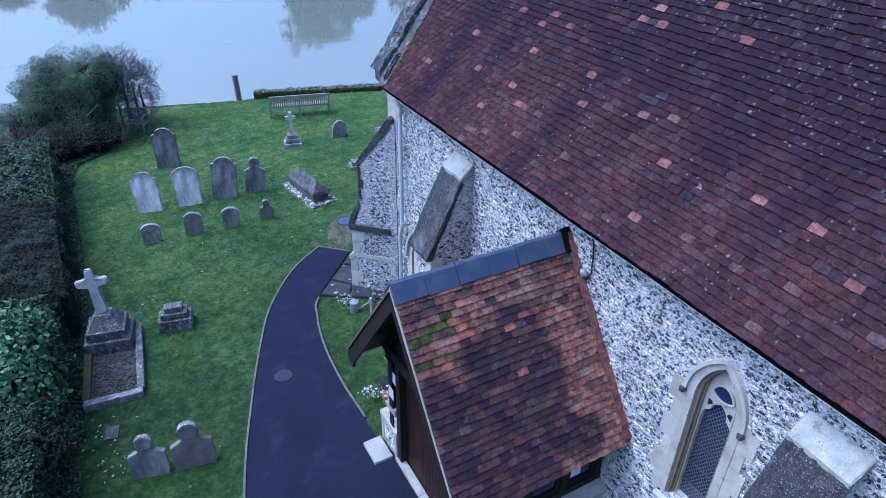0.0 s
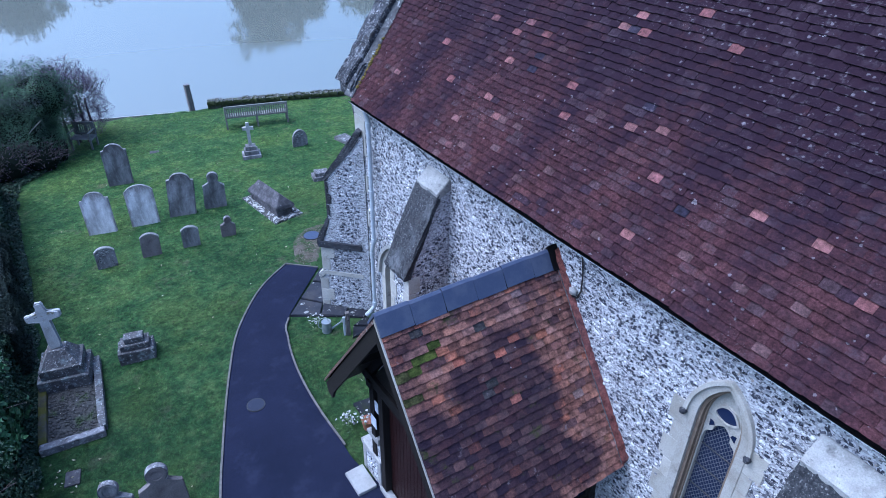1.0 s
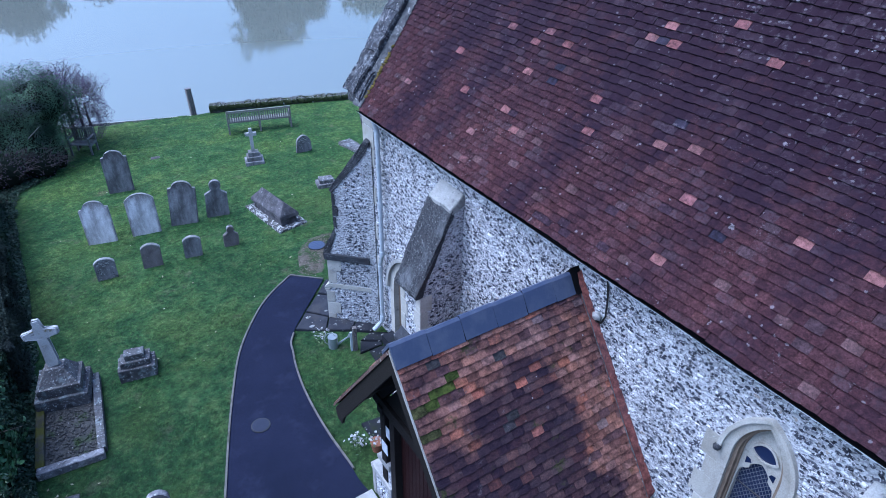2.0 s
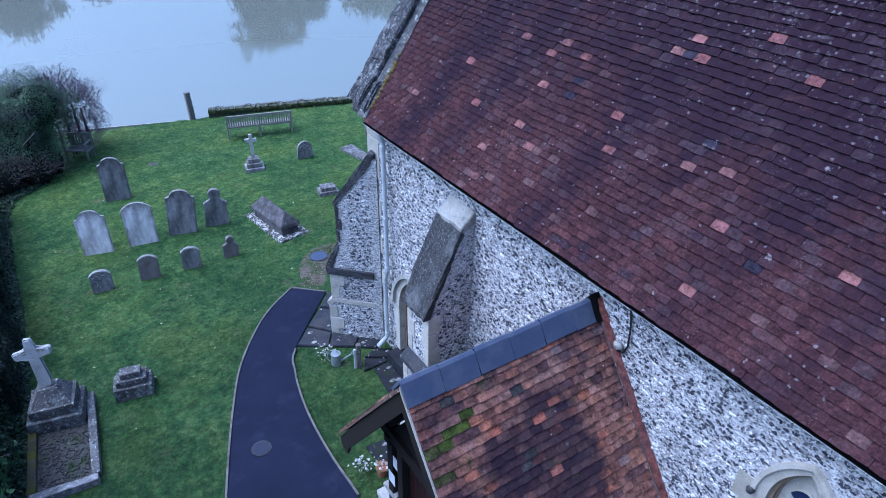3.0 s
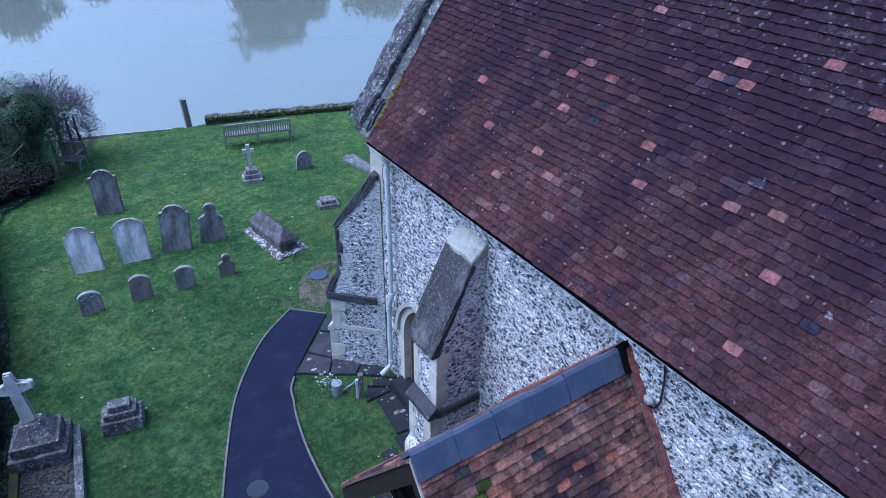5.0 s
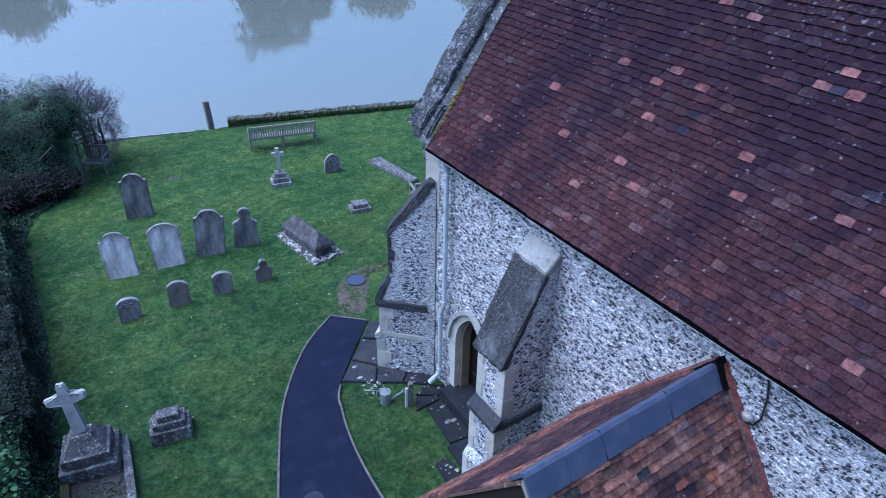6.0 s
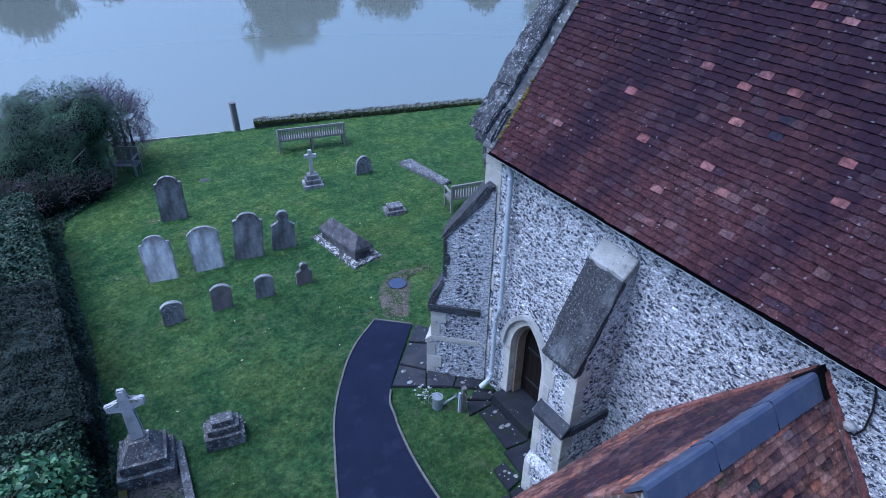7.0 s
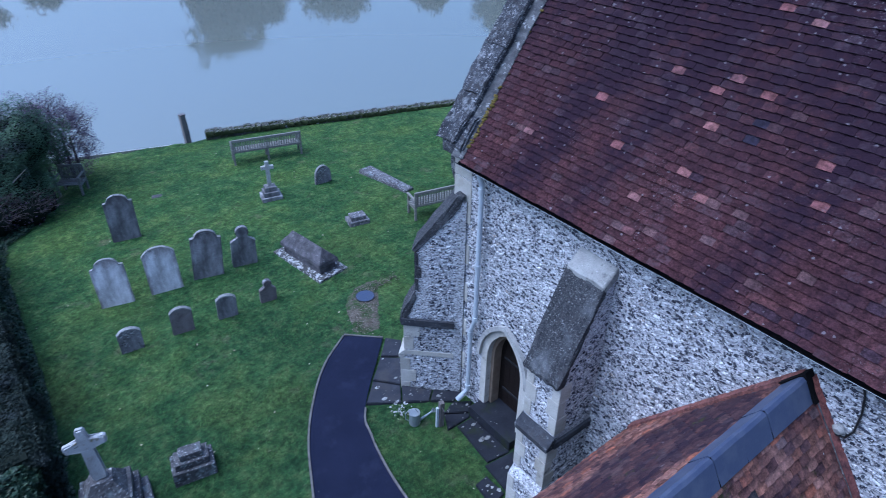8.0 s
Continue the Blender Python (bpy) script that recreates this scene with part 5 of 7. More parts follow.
deck = prism(bmesh.new(), [(PY - PEY + 0.03, PE - 0.0), (PY, PR - 0.12), (PY + PEY - 0.03, PE), (PY + PEY - 0.08, PE - 0.07), (PY, PR - 0.24), (PY - PEY + 0.08, PE - 0.07)],
             lambda u, v, s: (PX1 - 0.01 if s else PX0 + 0.04, u, v))
porch_roof = po(part("roof", deck, TIMBER, porch, "orange-red clay tiled porch roof with moss"))
for s in (1, -1):
    # barge boards, cusped at the foot
    brd = prism(bmesh.new(), [(0.0, PR - 0.10), (PEY - 0.02, PE - 0.02), (PEY - 0.06, PE - 0.17), (PEY - 0.2, PE - 0.20), (PEY - 0.27, PE - 0.02), (0.0, PR - 0.42)],
                lambda u, v, e: (PX0 + (0.045 if e else 0.0), PY + s * u, v))
    po(part("barge_board", brd, TIMBER, porch, "dark timber barge board"))
    # mortar edge of the tiles along the verge
    po(part("verge", worn(prism(bmesh.new(), [(0.0, PR - 0.05), (PEY, PE + 0.035), (PEY, PE - 0.005), (0.0, PR - 0.11)],
                                lambda u, v, e: (PX0 + (-0.004 if e else -0.022), PY + s * u, v)), 0.004, 12, 5), LIMESTONE if s < 0 else VERGE, porch, "pale mortar verge" if s < 0 else "brown tile verge crusted with lichen"))
    # clay fillet against the church wall
    fil = prism(bmesh.new(), [(0.05, PR - 0.02), (PEY + 0.02, PE + 0.10), (PEY + 0.02, PE + 0.03), (0.05, PR - 0.09)], lambda u, v, e: (PX1 - (0.0 if e else 0.09), PY + s * u, v + (0.04 if e else 0.0)))
    po(part("fillet", worn(fil, 0.006, 8, 5), FILLET, porch, "red clay tile fillet against the wall"))
    if s > 0:
        continue
    edge = prism(bmesh.new(), [(0.05, PR - 0.012), (PEY, PE + 0.08), (PEY, PE + 0.055), (0.05, PR - 0.04)], lambda u, v, e: (PX1 - (0.090 if e else 0.098), PY + s * u, v))
    po(part("mortar_line", worn(edge, 0.009, 16, 9), FILLET_MORTAR, porch, "crumbling mortar line"))
# ridge tiles
for k in range(6):
    x0 = PX0 - 0.02 + k * 0.45
    x1 = min(x0 + 0.444, PX1 - 0.01)
    j = 0.006 * (-1) ** k
    b = bmesh.new()
    prism(b, [(-0.17, PR - 0.215 + j), (-0.035, PR + 0.0 + j), (0.0, PR + 0.02 + j), (0.035, PR + 0.0 + j), (0.17, PR - 0.215 + j), (0.15, PR - 0.235 + j), (0.0, PR - 0.02 + j), (-0.15, PR - 0.235 + j)],
          lambda u, v, e: (x1 if e else x0, PY + u, v))
    rt = po(part("ridge_tile", b, RIDGE, porch, "blue-grey angular ridge tile"))
    part("joint", prism(bmesh.new(), [(-0.172, PR - 0.21), (0.0, PR + 0.026), (0.172, PR - 0.21), (0.16, PR - 0.225), (0.0, PR + 0.0), (-0.16, PR - 0.225)],
                        lambda u, v, e: (x1 + (0.006 if e else -0.003), PY + u, v - 0.004)), GUTTER_DARK, rt)
po(part("ridge_flashing", worn(prism(bmesh.new(), [(-0.2, PR - 0.22), (0.0, PR + 0.06), (0.2, PR - 0.22)], lambda u, v, e: (PX1 - (0.005 if e else 0.16), PY + u, v)), 0.006, 9, 2), GUTTER_DARK, porch, "dark lead flashing at the wall"))

# walls below: flint dwarf walls, stone ledge, timber posts and windows
FX, SY0, SY1 = 3.16, 4.27, 7.25
for y0, y1, sgn in ((SY0, SY0 + 0.3, -1), (SY1 - 0.3, SY1, 1)):
    wl = po(part("dwarf_wall", boxed(FX, PX1, y0, y1, -0.1, 1.02), MORTAR, porch, "low flint wall"))
    yy = (y0 - 0.1, y1) if sgn < 0 else (y0, y1 + 0.1)
    part("ledge", worn(prism(bmesh.new(), [(0.0, 1.0), (0.0, 1.05), (0.2, 1.14), (0.4, 1.14), (0.4, 1.0)], lambda u, v, e: (PX1 - 0.01 if e else FX - 0.02, (SY0 - 0.12 + u) if sgn < 0 else (SY1 + 0.12 - u), v), 0.008), 0.005, 8, 2), CONCRETE, wl, "pale sloping stone ledge")
    yf = y0 if sgn < 0 else y1
    if sgn < 0:
        flint_face(flints, (FX, yf, 0), (1, 0, 0), (0, 0, 1), PX1 - FX, 1.0, None, seed=41)
    else:
        flint_face(flints, (PX1, yf, 0), (-1, 0, 0), (0, 0, 1), PX1 - FX, 1.0, None, seed=42)
    ym = SY0 + 0.13 if sgn < 0 else SY1 - 0.13
    for x in (FX + 0.07, FX + 0.78, FX + 1.42, PX1 - 0.08):
        po(part("post", boxed(x - 0.06, x + 0.06, ym - 0.06, ym + 0.06, 1.13, 2.3, bevel=0.008), TIMBER, porch, "dark squared timber post"))
    po(part("wall_plate", boxed(FX - 0.06, PX1 - 0.005, ym - 0.07, ym + 0.07, 2.2, 2.34, bevel=0.008), TIMBER, porch, "dark timber wall plate"))
    po(part("sill_beam", boxed(FX, PX1 - 0.005, ym - 0.068, ym + 0.068, 1.13, 1.25, bevel=0.008), TIMBER, porch, "dark timber sill beam"))
    for a, b in ((FX + 0.13, FX + 0.72), (FX + 0.84, FX + 1.36), (FX + 1.48, PX1 - 0.14)):
        win = po(part("window", boxed(a, b, ym - 0.03, ym + 0.03, 1.25, 1.33), TIMBER, porch, "small dark-framed porch window"))
        part("frame", boxed(a, b, ym - 0.03, ym + 0.03, 2.06, 2.2), TIMBER, win)
        for xx in (a, b - 0.05):
            part("frame", boxed(xx, xx + 0.05, ym - 0.03, ym + 0.03, 1.33, 2.06), TIMBER, win)
        part("pane", boxed(a + 0.05, b - 0.05, ym - 0.004, ym + 0.004, 1.33, 2.06), GLASS, win)
# pale notices behind the near panes
for x in (FX + 0.66, FX + 1.64):
    po(part("notice", boxed(x - 0.08, x + 0.1, SY0 + 0.105, SY0 + 0.108, 1.42, 1.78), PAPER, porch, "pale paper notice"))

# front: low flint wall with a white coping, sill strip, posts and truss
for y0, y1 in ((6.93, 7.53), (4.0, 4.55)):
    fw = po(part("dwarf_wall", boxed(FX - 0.02, FX + 0.2, y0, y1, -0.1, 0.58), MORTAR, porch, "low flint front wall with a white coping"))
    part("coping", worn(boxed(FX - 0.05, FX + 0.23, y0 - 0.03, y1 + 0.03, 0.575, 0.68, bevel=0.02), 0.006, 8, 1), CONCRETE, fw, "white coping stone")
    for yy in (y0 - 0.012, y1 - 0.09):
        part("quoin", boxed(FX - 0.033, FX + 0.21, yy, yy + 0.1, -0.05, 0.574, bevel=0.01), CONCRETE, fw)
    flint_face(flints, (FX - 0.02, y1 - 0.1, 0), (0, -1, 0), (0, 0, 1), y1 - y0 - 0.2, 0.56, None, du=0.08, dv=0.06, seed=int(y0 * 9))
po(part("sill_strip", worn(boxed(FX - 0.06, FX + 0.08, 4.55, 6.93, -0.05, 0.085, bevel=0.012), 0.004, 8, 2), CONCRETE, porch, "pale stone door sill"))
for y in (SY0 + 0.13, SY1 - 0.13, 6.84, 4.66):
    po(part("post", boxed(FX - 0.02, FX + 0.12, y - 0.07, y + 0.07, 0.68 if y in (SY0 + 0.13, SY1 - 0.13) else 0.085, 2.32, bevel=0.01), TIMBER, porch, "dark front corner post"))
po(part("tie_beam", boxed(FX - 0.03, FX + 0.13, PY - 1.62, PY + 1.62, 2.26, 2.46, bevel=0.012), TIMBER, porch, "dark tie beam"))
for s in (1, -1):
    po(part("rafter", prism(bmesh.new(), [(0, PR - 0.26), (PEY - 0.12, PE + 0.0), (PEY - 0.28, PE), (0, PR - 0.46)], lambda u, v, e: (FX + (0.1 if e else 0.0), PY + s * u, v)), TIMBER, porch))
    po(part("purlin", boxed(PX0 + 0.02, PX1 - 0.02, PY + s * 0.9 - 0.05, PY + s * 0.9 + 0.05, 3.22, 3.34), TIMBER, porch))
gable = prism(bmesh.new(), [(-1.3, 2.46), (1.3, 2.46), (0, 4.3)], lambda u, v, e: (FX + (0.07 if e else 0.03), PY + u, v))
po(part("gable_boards", gable, TIMBER, porch, "dark boarded gable"))
po(part("floor", boxed(FX + 0.08, PX1 - 0.005, SY0 + 0.3, SY1 - 0.3, -0.1, 0.06), REDWOOD, porch, "red-brown porch floor"))
for s in (1, -1):
    yb = SY0 + 0.3 if s < 0 else SY1 - 0.3
    for k in range(4):
        lo, hi = sorted((yb - s * k * 0.1, yb - s * (k * 0.1 + 0.092)))
        po(part("bench_board", boxed(FX + 0.2, PX1 - 0.05, lo, hi, 0.44, 0.475, bevel=0.005), REDWOOD, porch, "red-brown bench board"))
    lo, hi = sorted((yb - s * 0.36, yb - s * 0.40))
    po(part("bench_front", boxed(FX + 0.22, PX1 - 0.06, lo, hi, 0.06, 0.44), REDWOOD, porch))
for k in range(20):
    # a pair of dark red boarded doors set behind the front posts
    y0 = 4.74 + k * 0.102
    po(part("door_board", boxed(FX + 0.10, FX + 0.135 + 0.004 * (k % 2), y0, y0 + 0.097, 0.09, 2.25, bevel=0.006), REDWOOD, porch, "dark red boarded porch door" if k == 0 else ""))
po(part("notice_board", boxed(FX + 0.14, FX + 0.5, SY1 - 0.20, SY1 - 0.17, 1.3, 1.95, bevel=0.005), TIMBER, porch, "dark notice board"))
for x, z in ((FX - 0.02, 1.45), (FX + 0.03, 1.75)):
    po(part("notice", boxed(x - 0.035, x - 0.028, 6.93, 7.10, z, z + 0.22), PAPER, porch, "pale paper notice"))
po(part("doorstep", worn(boxed(2.74, 3.08, 6.98, 7.5, -0.06, 0.09, bevel=0.02), 0.005, 7, 2), CONCRETE, porch, "white square stone block beside the entrance"))

# ---- graves ----


def profile(kind, w, h):
    """Half-width outline of a headstone, from the foot up one side, over the top and down."""
    a = w / 2
    if kind == "shoulder":
        arc = [(a * 0.72 * math.cos(t), h - a * 0.52 + a * 0.52 * math.sin(t)) for t in np.linspace(0, math.pi, 13)]
        return [(a, 0), (a, h - a * 0.62), (a * 0.97, h - a * 0.56), (a * 0.82, h - a * 0.54), *arc, (-a * 0.82, h - a * 0.54), (-a * 0.97, h - a * 0.56), (-a, h - a * 0.62), (-a, 0)]
    if kind == "segment":
        arc = [(a * math.sin(t) / math.sin(0.95), h - a * 0.5 + a * 0.5 * (math.cos(t) - math.cos(0.95)) / (1 - math.cos(0.95))) for t in np.linspace(0.95, -0.95, 13)]
        return [(a, 0), *arc, (-a, 0)]
    if kind == "round":
        arc = [(a * math.cos(t), h - a * 0.8 + a * 0.8 * math.sin(t)) for t in np.linspace(0, math.pi, 15)]
        return [(a * 0.95, 0), *arc, (-a * 0.95, 0)]
    if kind == "gothic":
        arc = [(x, y) for x, y in arch(0, a, h - a * 1.15, a * 1.15, 7)][::-1]
        return [(a * 1.05, 0), (a * 1.05, 0.12), *arc, (-a * 1.05, 0.12), (-a * 1.05, 0)]
    # disc on shoulders
    r = a * 0.50
    arc = [(r * math.cos(t), h - r + r * math.sin(t)) for t in np.linspace(-0.9, math.pi + 0.9, 17)]
    top = h - 2 * r
    return [(a * 0.92, 0), (a, 0.08), (a * 0.96, top * 0.80), (a * 0.98, top * 0.86), (a * 0.72, top * 0.93), (a * 0.5, top * 0.97), *arc, (-a * 0.5, top * 0.97), (-a * 0.72, top * 0.93), (-a * 0.98, top * 0.86), (-a * 0.96, top * 0.80), (-a, 0.08), (-a * 0.92, 0)]


def headstone(x, y, w, h, kind, material, label, yaw=-13, back=4, side=0, thick=0.10, inset=True):
    """An upright headstone with worn edges, a sunk panel border and a low base."""
    t = root("headstone", pose(x, y, gz(x, y), back, side, yaw), label, "gravestone", "headstones in the churchyard")
    pts = profile(kind, w, h)
    b = prism(bmesh.new(), [(u, v - 0.12 if v < 0.01 else v) for u, v in pts], lambda u, v, s: (u, thick / 2 * (1 if s else -1), v), 0.012)
    for v in b.verts:
        v.co += noise.noise_vector(v.co * 7 + Vector((x, y, 0))) * 0.007
    part("slab", b, material, t)
    if inset and kind != "disc":
        band_bm = bmesh.new()
        po_, pi_ = [(u * 0.90, 0.06 + (v - 0.0) * 0.925) for u, v in pts], [(u * 0.86, 0.075 + v * 0.895) for u, v in pts]
        rows = [[band_bm.verts.new((u, yy, v)) for u, v in q] for q, yy in ((po_, -thick / 2 - 0.006), (pi_, -thick / 2 - 0.006))]
        for i in range(len(pts) - 1):
            band_bm.faces.new((rows[0][i], rows[0][i + 1], rows[1][i + 1], rows[1][i]))
        part("border", band_bm, material, t)
    # a pale band along the top edge: lichen crust plus painted-in sky light
    rim = bmesh.new()
    top = [(u, v) for u, v in pts if v > h * 0.62]
    rows = [[rim.verts.new((u * 1.004, yy, v + dv)) for u, v in top] for yy, dv in ((-thick / 2 - 0.005, -0.026 if h < 0.8 and kind == "segment" else -0.008), (-thick / 2 - 0.005, 0.004), (thick / 2 + 0.004, 0.004))]
    for p, q in zip(rows, rows[1:]):
        for i in range(len(top) - 1):
            rim.faces.new((p[i], p[i + 1], q[i + 1], q[i]))
    part("lichen_rim", rim, RIM if kind in ("segment", "shoulder", "gothic") else GRAVE_DARK, t, "pale top edge, painted sky light and lichen crust")
    if kind == "disc":
        r = w * 0.25
        g = bmesh.new()
        inner = [(r * 0.55 * math.cos(a), h - r + r * 0.55 * math.sin(a)) for a in np.linspace(0, math.tau, 20)]
        outer = [(r * 0.85 * math.cos(a), h - r + r * 0.85 * math.sin(a)) for a in np.linspace(0, math.tau, 20)]
        rows = [[g.verts.new((u, yy, v)) for u, v in q] for q, yy in ((outer, -thick / 2 + 0.004), (outer, -thick / 2 - 0.008), (inner, -thick / 2 - 0.008), (inner, -thick / 2 + 0.004))]
        for p, q in zip(rows, rows[1:]):
            for i in range(19):
                g.faces.new((p[i], p[i + 1], q[i + 1], q[i]))
        part("carved_roundel", g, material, t)
    return t


headstone(0.74, 18.42, 0.72, 1.15, "shoulder", GRAVE_PALE, "pale headstone with rust-brown stains, leaning slightly", -14, -12, -3)
headstone(1.83, 18.23, 0.74, 1.15, "segment", GRAVE_PALE, "pale grey headstone with a dark lichened top edge", -12, -9, -1)
headstone(2.83, 18.15, 0.72, 1.28, "shoulder", GRAVE, "tall grey headstone with a round shouldered top", -16, -4, 5)
headstone(3.75, 18.08, 0.62, 1.12, "disc", GRAVE, "grey headstone with a carved disc head", -14, 0, 3)
headstone(1.75, 21.34, 0.72, 1.32, "shoulder", GRAVE, "tall lichened dark grey headstone", -14, -4, 0)
headstone(0.54, 16.56, 0.47, 0.56, "segment", GRAVE_DARK, "small lichened headstone low in the grass", -8, -3, 0)
headstone(1.60, 16.45, 0.46, 0.66, "segment", GRAVE_RED, "small brown-stained headstone with a pale top edge", -11, -2, 2)
headstone(2.58, 16.34, 0.44, 0.60, "segment", GRAVE, "small grey headstone with dark stains", -11, -2, 2)
headstone(3.57, 16.34, 0.38, 0.58, "disc", GRAVE_RED, "small brown headstone with a disc head", -8, 0, 3)
headstone(7.56, 20.87, 0.50, 0.60, "gothic", GRAVE_DARK, "small pointed headstone edged with pale lichen", -6, 0, 2)
headstone(-0.66, 8.75, 0.60, 0.84, "disc", GRAVE, "grey headstone with a disc head beside a brown one", -14, -6, -1)
headstone(0.06, 8.57, 0.68, 0.94, "disc", GRAVE_RED, "brown-grey headstone with a carved disc head", -10, -6, -2)


def stacked(name, x, y, tiers, material, label, category, yaw=-10):
    t = root(name, pose(x, y, gz(x, y), 0, 0, yaw), label, category)
    z = -0.08
    for w, d, h in tiers:
        b = boxed(-w / 2, w / 2, -d / 2, d / 2, z, z + h, bevel=0.02)
        part("tier", worn(b, 0.012, 6, 2), material, t)
        z += h - 0.004
    return t


stacked("grave_block", 0.46, 12.68, [(0.70, 0.46, 0.36), (0.56, 0.34, 0.14), (0.38, 0.22, 0.14)], CRUSTED, "squat stepped stone block with lichen on the lawn", "grave monument", -12)
stacked("grave_block", 7.12, 18.1, [(0.58, 0.46, 0.2), (0.42, 0.32, 0.12)], GRAVE_DARK, "small low stepped stone block in the grass", "grave monument", -12)

cross2 = stacked("grave_cross", 5.86, 21.0, [(0.60, 0.56, 0.2), (0.46, 0.42, 0.15), (0.34, 0.30, 0.14)], GRAVE, "pale stone cross on three grey steps", "grave cross", -14)
b = prism(bmesh.new(), [(-0.055, 0.4), (0.055, 0.4), (0.05, 0.95), (0.18, 0.95), (0.18, 1.05), (0.05, 1.05), (0.05, 1.2), (-0.05, 1.2), (-0.05, 1.05), (-0.18, 1.05), (-0.18, 0.95), (-0.05, 0.95)],
          lambda u, v, s: (u, 0.05 * (1 if s else -1), v), 0.008)
part("cross", b, CROSS_STONE, cross2, "pale stone cross")

cross1 = root("grave_cross", pose(-0.87, 12.72, gz(-0.87, 12.72), 0, 0, -12), "white stone cross leaning on a lichened stepped base", "grave cross")
z = -0.1
for w, d, h in ((0.92, 0.80, 0.44), (0.76, 0.66, 0.22)):
    part("tier", worn(boxed(-w / 2, w / 2, -d / 2, d / 2, z, z + h, bevel=0.02), 0.012, 5, 2), CRUSTED, cross1)
    z += h - 0.004
b = bmesh.new()
lo_, hi_ = [b.verts.new((x, y, z)) for x, y in ((-0.33, -0.28), (0.33, -0.28), (0.33, 0.28), (-0.33, 0.28))], [b.verts.new((x, y, z + 0.30)) for x, y in ((-0.16, -0.13), (0.16, -0.13), (0.16, 0.13), (-0.16, 0.13))]
b.faces.new(lo_[::-1])
b.faces.new(hi_)
for k in range(4):
    b.faces.new((lo_[k], lo_[(k + 1) % 4], hi_[(k + 1) % 4], hi_[k]))
part("tier", worn(worn(b, 0.012, 7, 3), 0.006, 22, 1), CRUSTED, cross1, "sloped upper base spotted with white lichen")
b = prism(bmesh.new(), [(-0.10, 0.0), (0.10, 0.0), (0.075, 0.12), (0.060, 0.64), (0.080, 0.67), (0.27, 0.665), (0.30, 0.69), (0.305, 0.80), (0.27, 0.825), (0.080, 0.82), (0.063, 0.85),
                        (0.075, 1.00), (0.050, 1.05), (-0.050, 1.05), (-0.075, 1.00), (-0.063, 0.85), (-0.080, 0.82), (-0.27, 0.825), (-0.305, 0.80), (-0.30, 0.69), (-0.27, 0.665), (-0.080, 0.67), (-0.060, 0.64), (-0.075, 0.12)],
          lambda u, v, s: (u, 0.055 * (1 if s else -1), v), 0.024)
for v in b.verts:
    v.co += noise.noise_vector(v.co * 8) * 0.010
cr = part("cross", b, CROSS_STONE, cross1, "white stone cross with yellowish lichen")
cr.matrix_basis = pose(0, 0.0, z + 0.285, -5, -3, 0)

kerb = root("grave_kerb", pose(-0.93, 11.55, gz(-0.93, 11.55), 0, 0, -6), "grave plot of gravel inside lichened stone kerbs", "grave plot")
for x0, x1, y0, y1, m in ((-0.56, 0.50, -0.78, -0.62, GRAVE_DARK), (0.40, 0.54, -0.615, 1.5, CRUSTED), (-0.58, -0.44, -0.615, 0.9, MOSSED)):
    part("kerb_stone", worn(boxed(x0, x1, y0, y1, -0.1, 0.15, bevel=0.02), 0.008, 6, 2), m, kerb)
part("gravel_bed", worn(boxed(-0.45, 0.41, -0.63, 0.85, -0.1, 0.062), 0.003, 5, 8), GRAVE_GRAVEL, kerb, "mossy dark gravel")
pv, pf, cnt = [], [], 0
for k in range(420):
    r = RNG.uniform(0.010, 0.024)
    c = np.array((RNG.uniform(-0.42, 0.38), RNG.uniform(-0.6, 0.8), 0.078))
    pv.append(ICO_V * np.array((r * 1.2, r, r * 0.7)) + c)
    pf.append(np.array(ICO_F) + cnt)
    cnt += len(ICO_V)
tagged(bulk("pebbles", np.concatenate(pv), np.concatenate(pf), GRAVE_GRAVEL, kerb), kind="stuff")

tomb = root("coped_tomb", pose(5.13, 17.2, gz(5.13, 17.2), 0, 0, 9), "weathered coped stone tomb on a lichened ledger", "tomb")
part("ledger", worn(boxed(-0.44, 0.44, -0.98, 0.98, -0.1, 0.05, bevel=0.015), 0.014, 5, 4), LEDGER, tomb, "dark base slab patched with white lichen")
part("plinth", worn(boxed(-0.25, 0.25, -0.76, 0.76, 0.046, 0.26, bevel=0.02), 0.012, 6, 2), TOMB, tomb)
lid = bmesh.new()
pts = [(-0.30, -0.82, 0.26), (0.30, -0.82, 0.26), (0.30, 0.82, 0.26), (-0.30, 0.82, 0.26), (-0.285, -0.80, 0.34), (0.285, -0.80, 0.34), (0.285, 0.80, 0.34), (-0.285, 0.80, 0.34), (0, -0.58, 0.64), (0, 0.64, 0.64)]
vv = [lid.verts.new(p) for p in pts]
for f in ((3, 2, 1, 0), (0, 1, 5, 4), (1, 2, 6, 5), (2, 3, 7, 6), (3, 0, 4, 7), (4, 5, 8), (5, 6, 9, 8), (6, 7, 9), (7, 4, 8, 9)):
    lid.faces.new([vv[i] for i in f])
part("coped_lid", worn(lid, 0.02, 5, 4), TOMB, tomb, "brown-grey coped lid spotted with lichen")

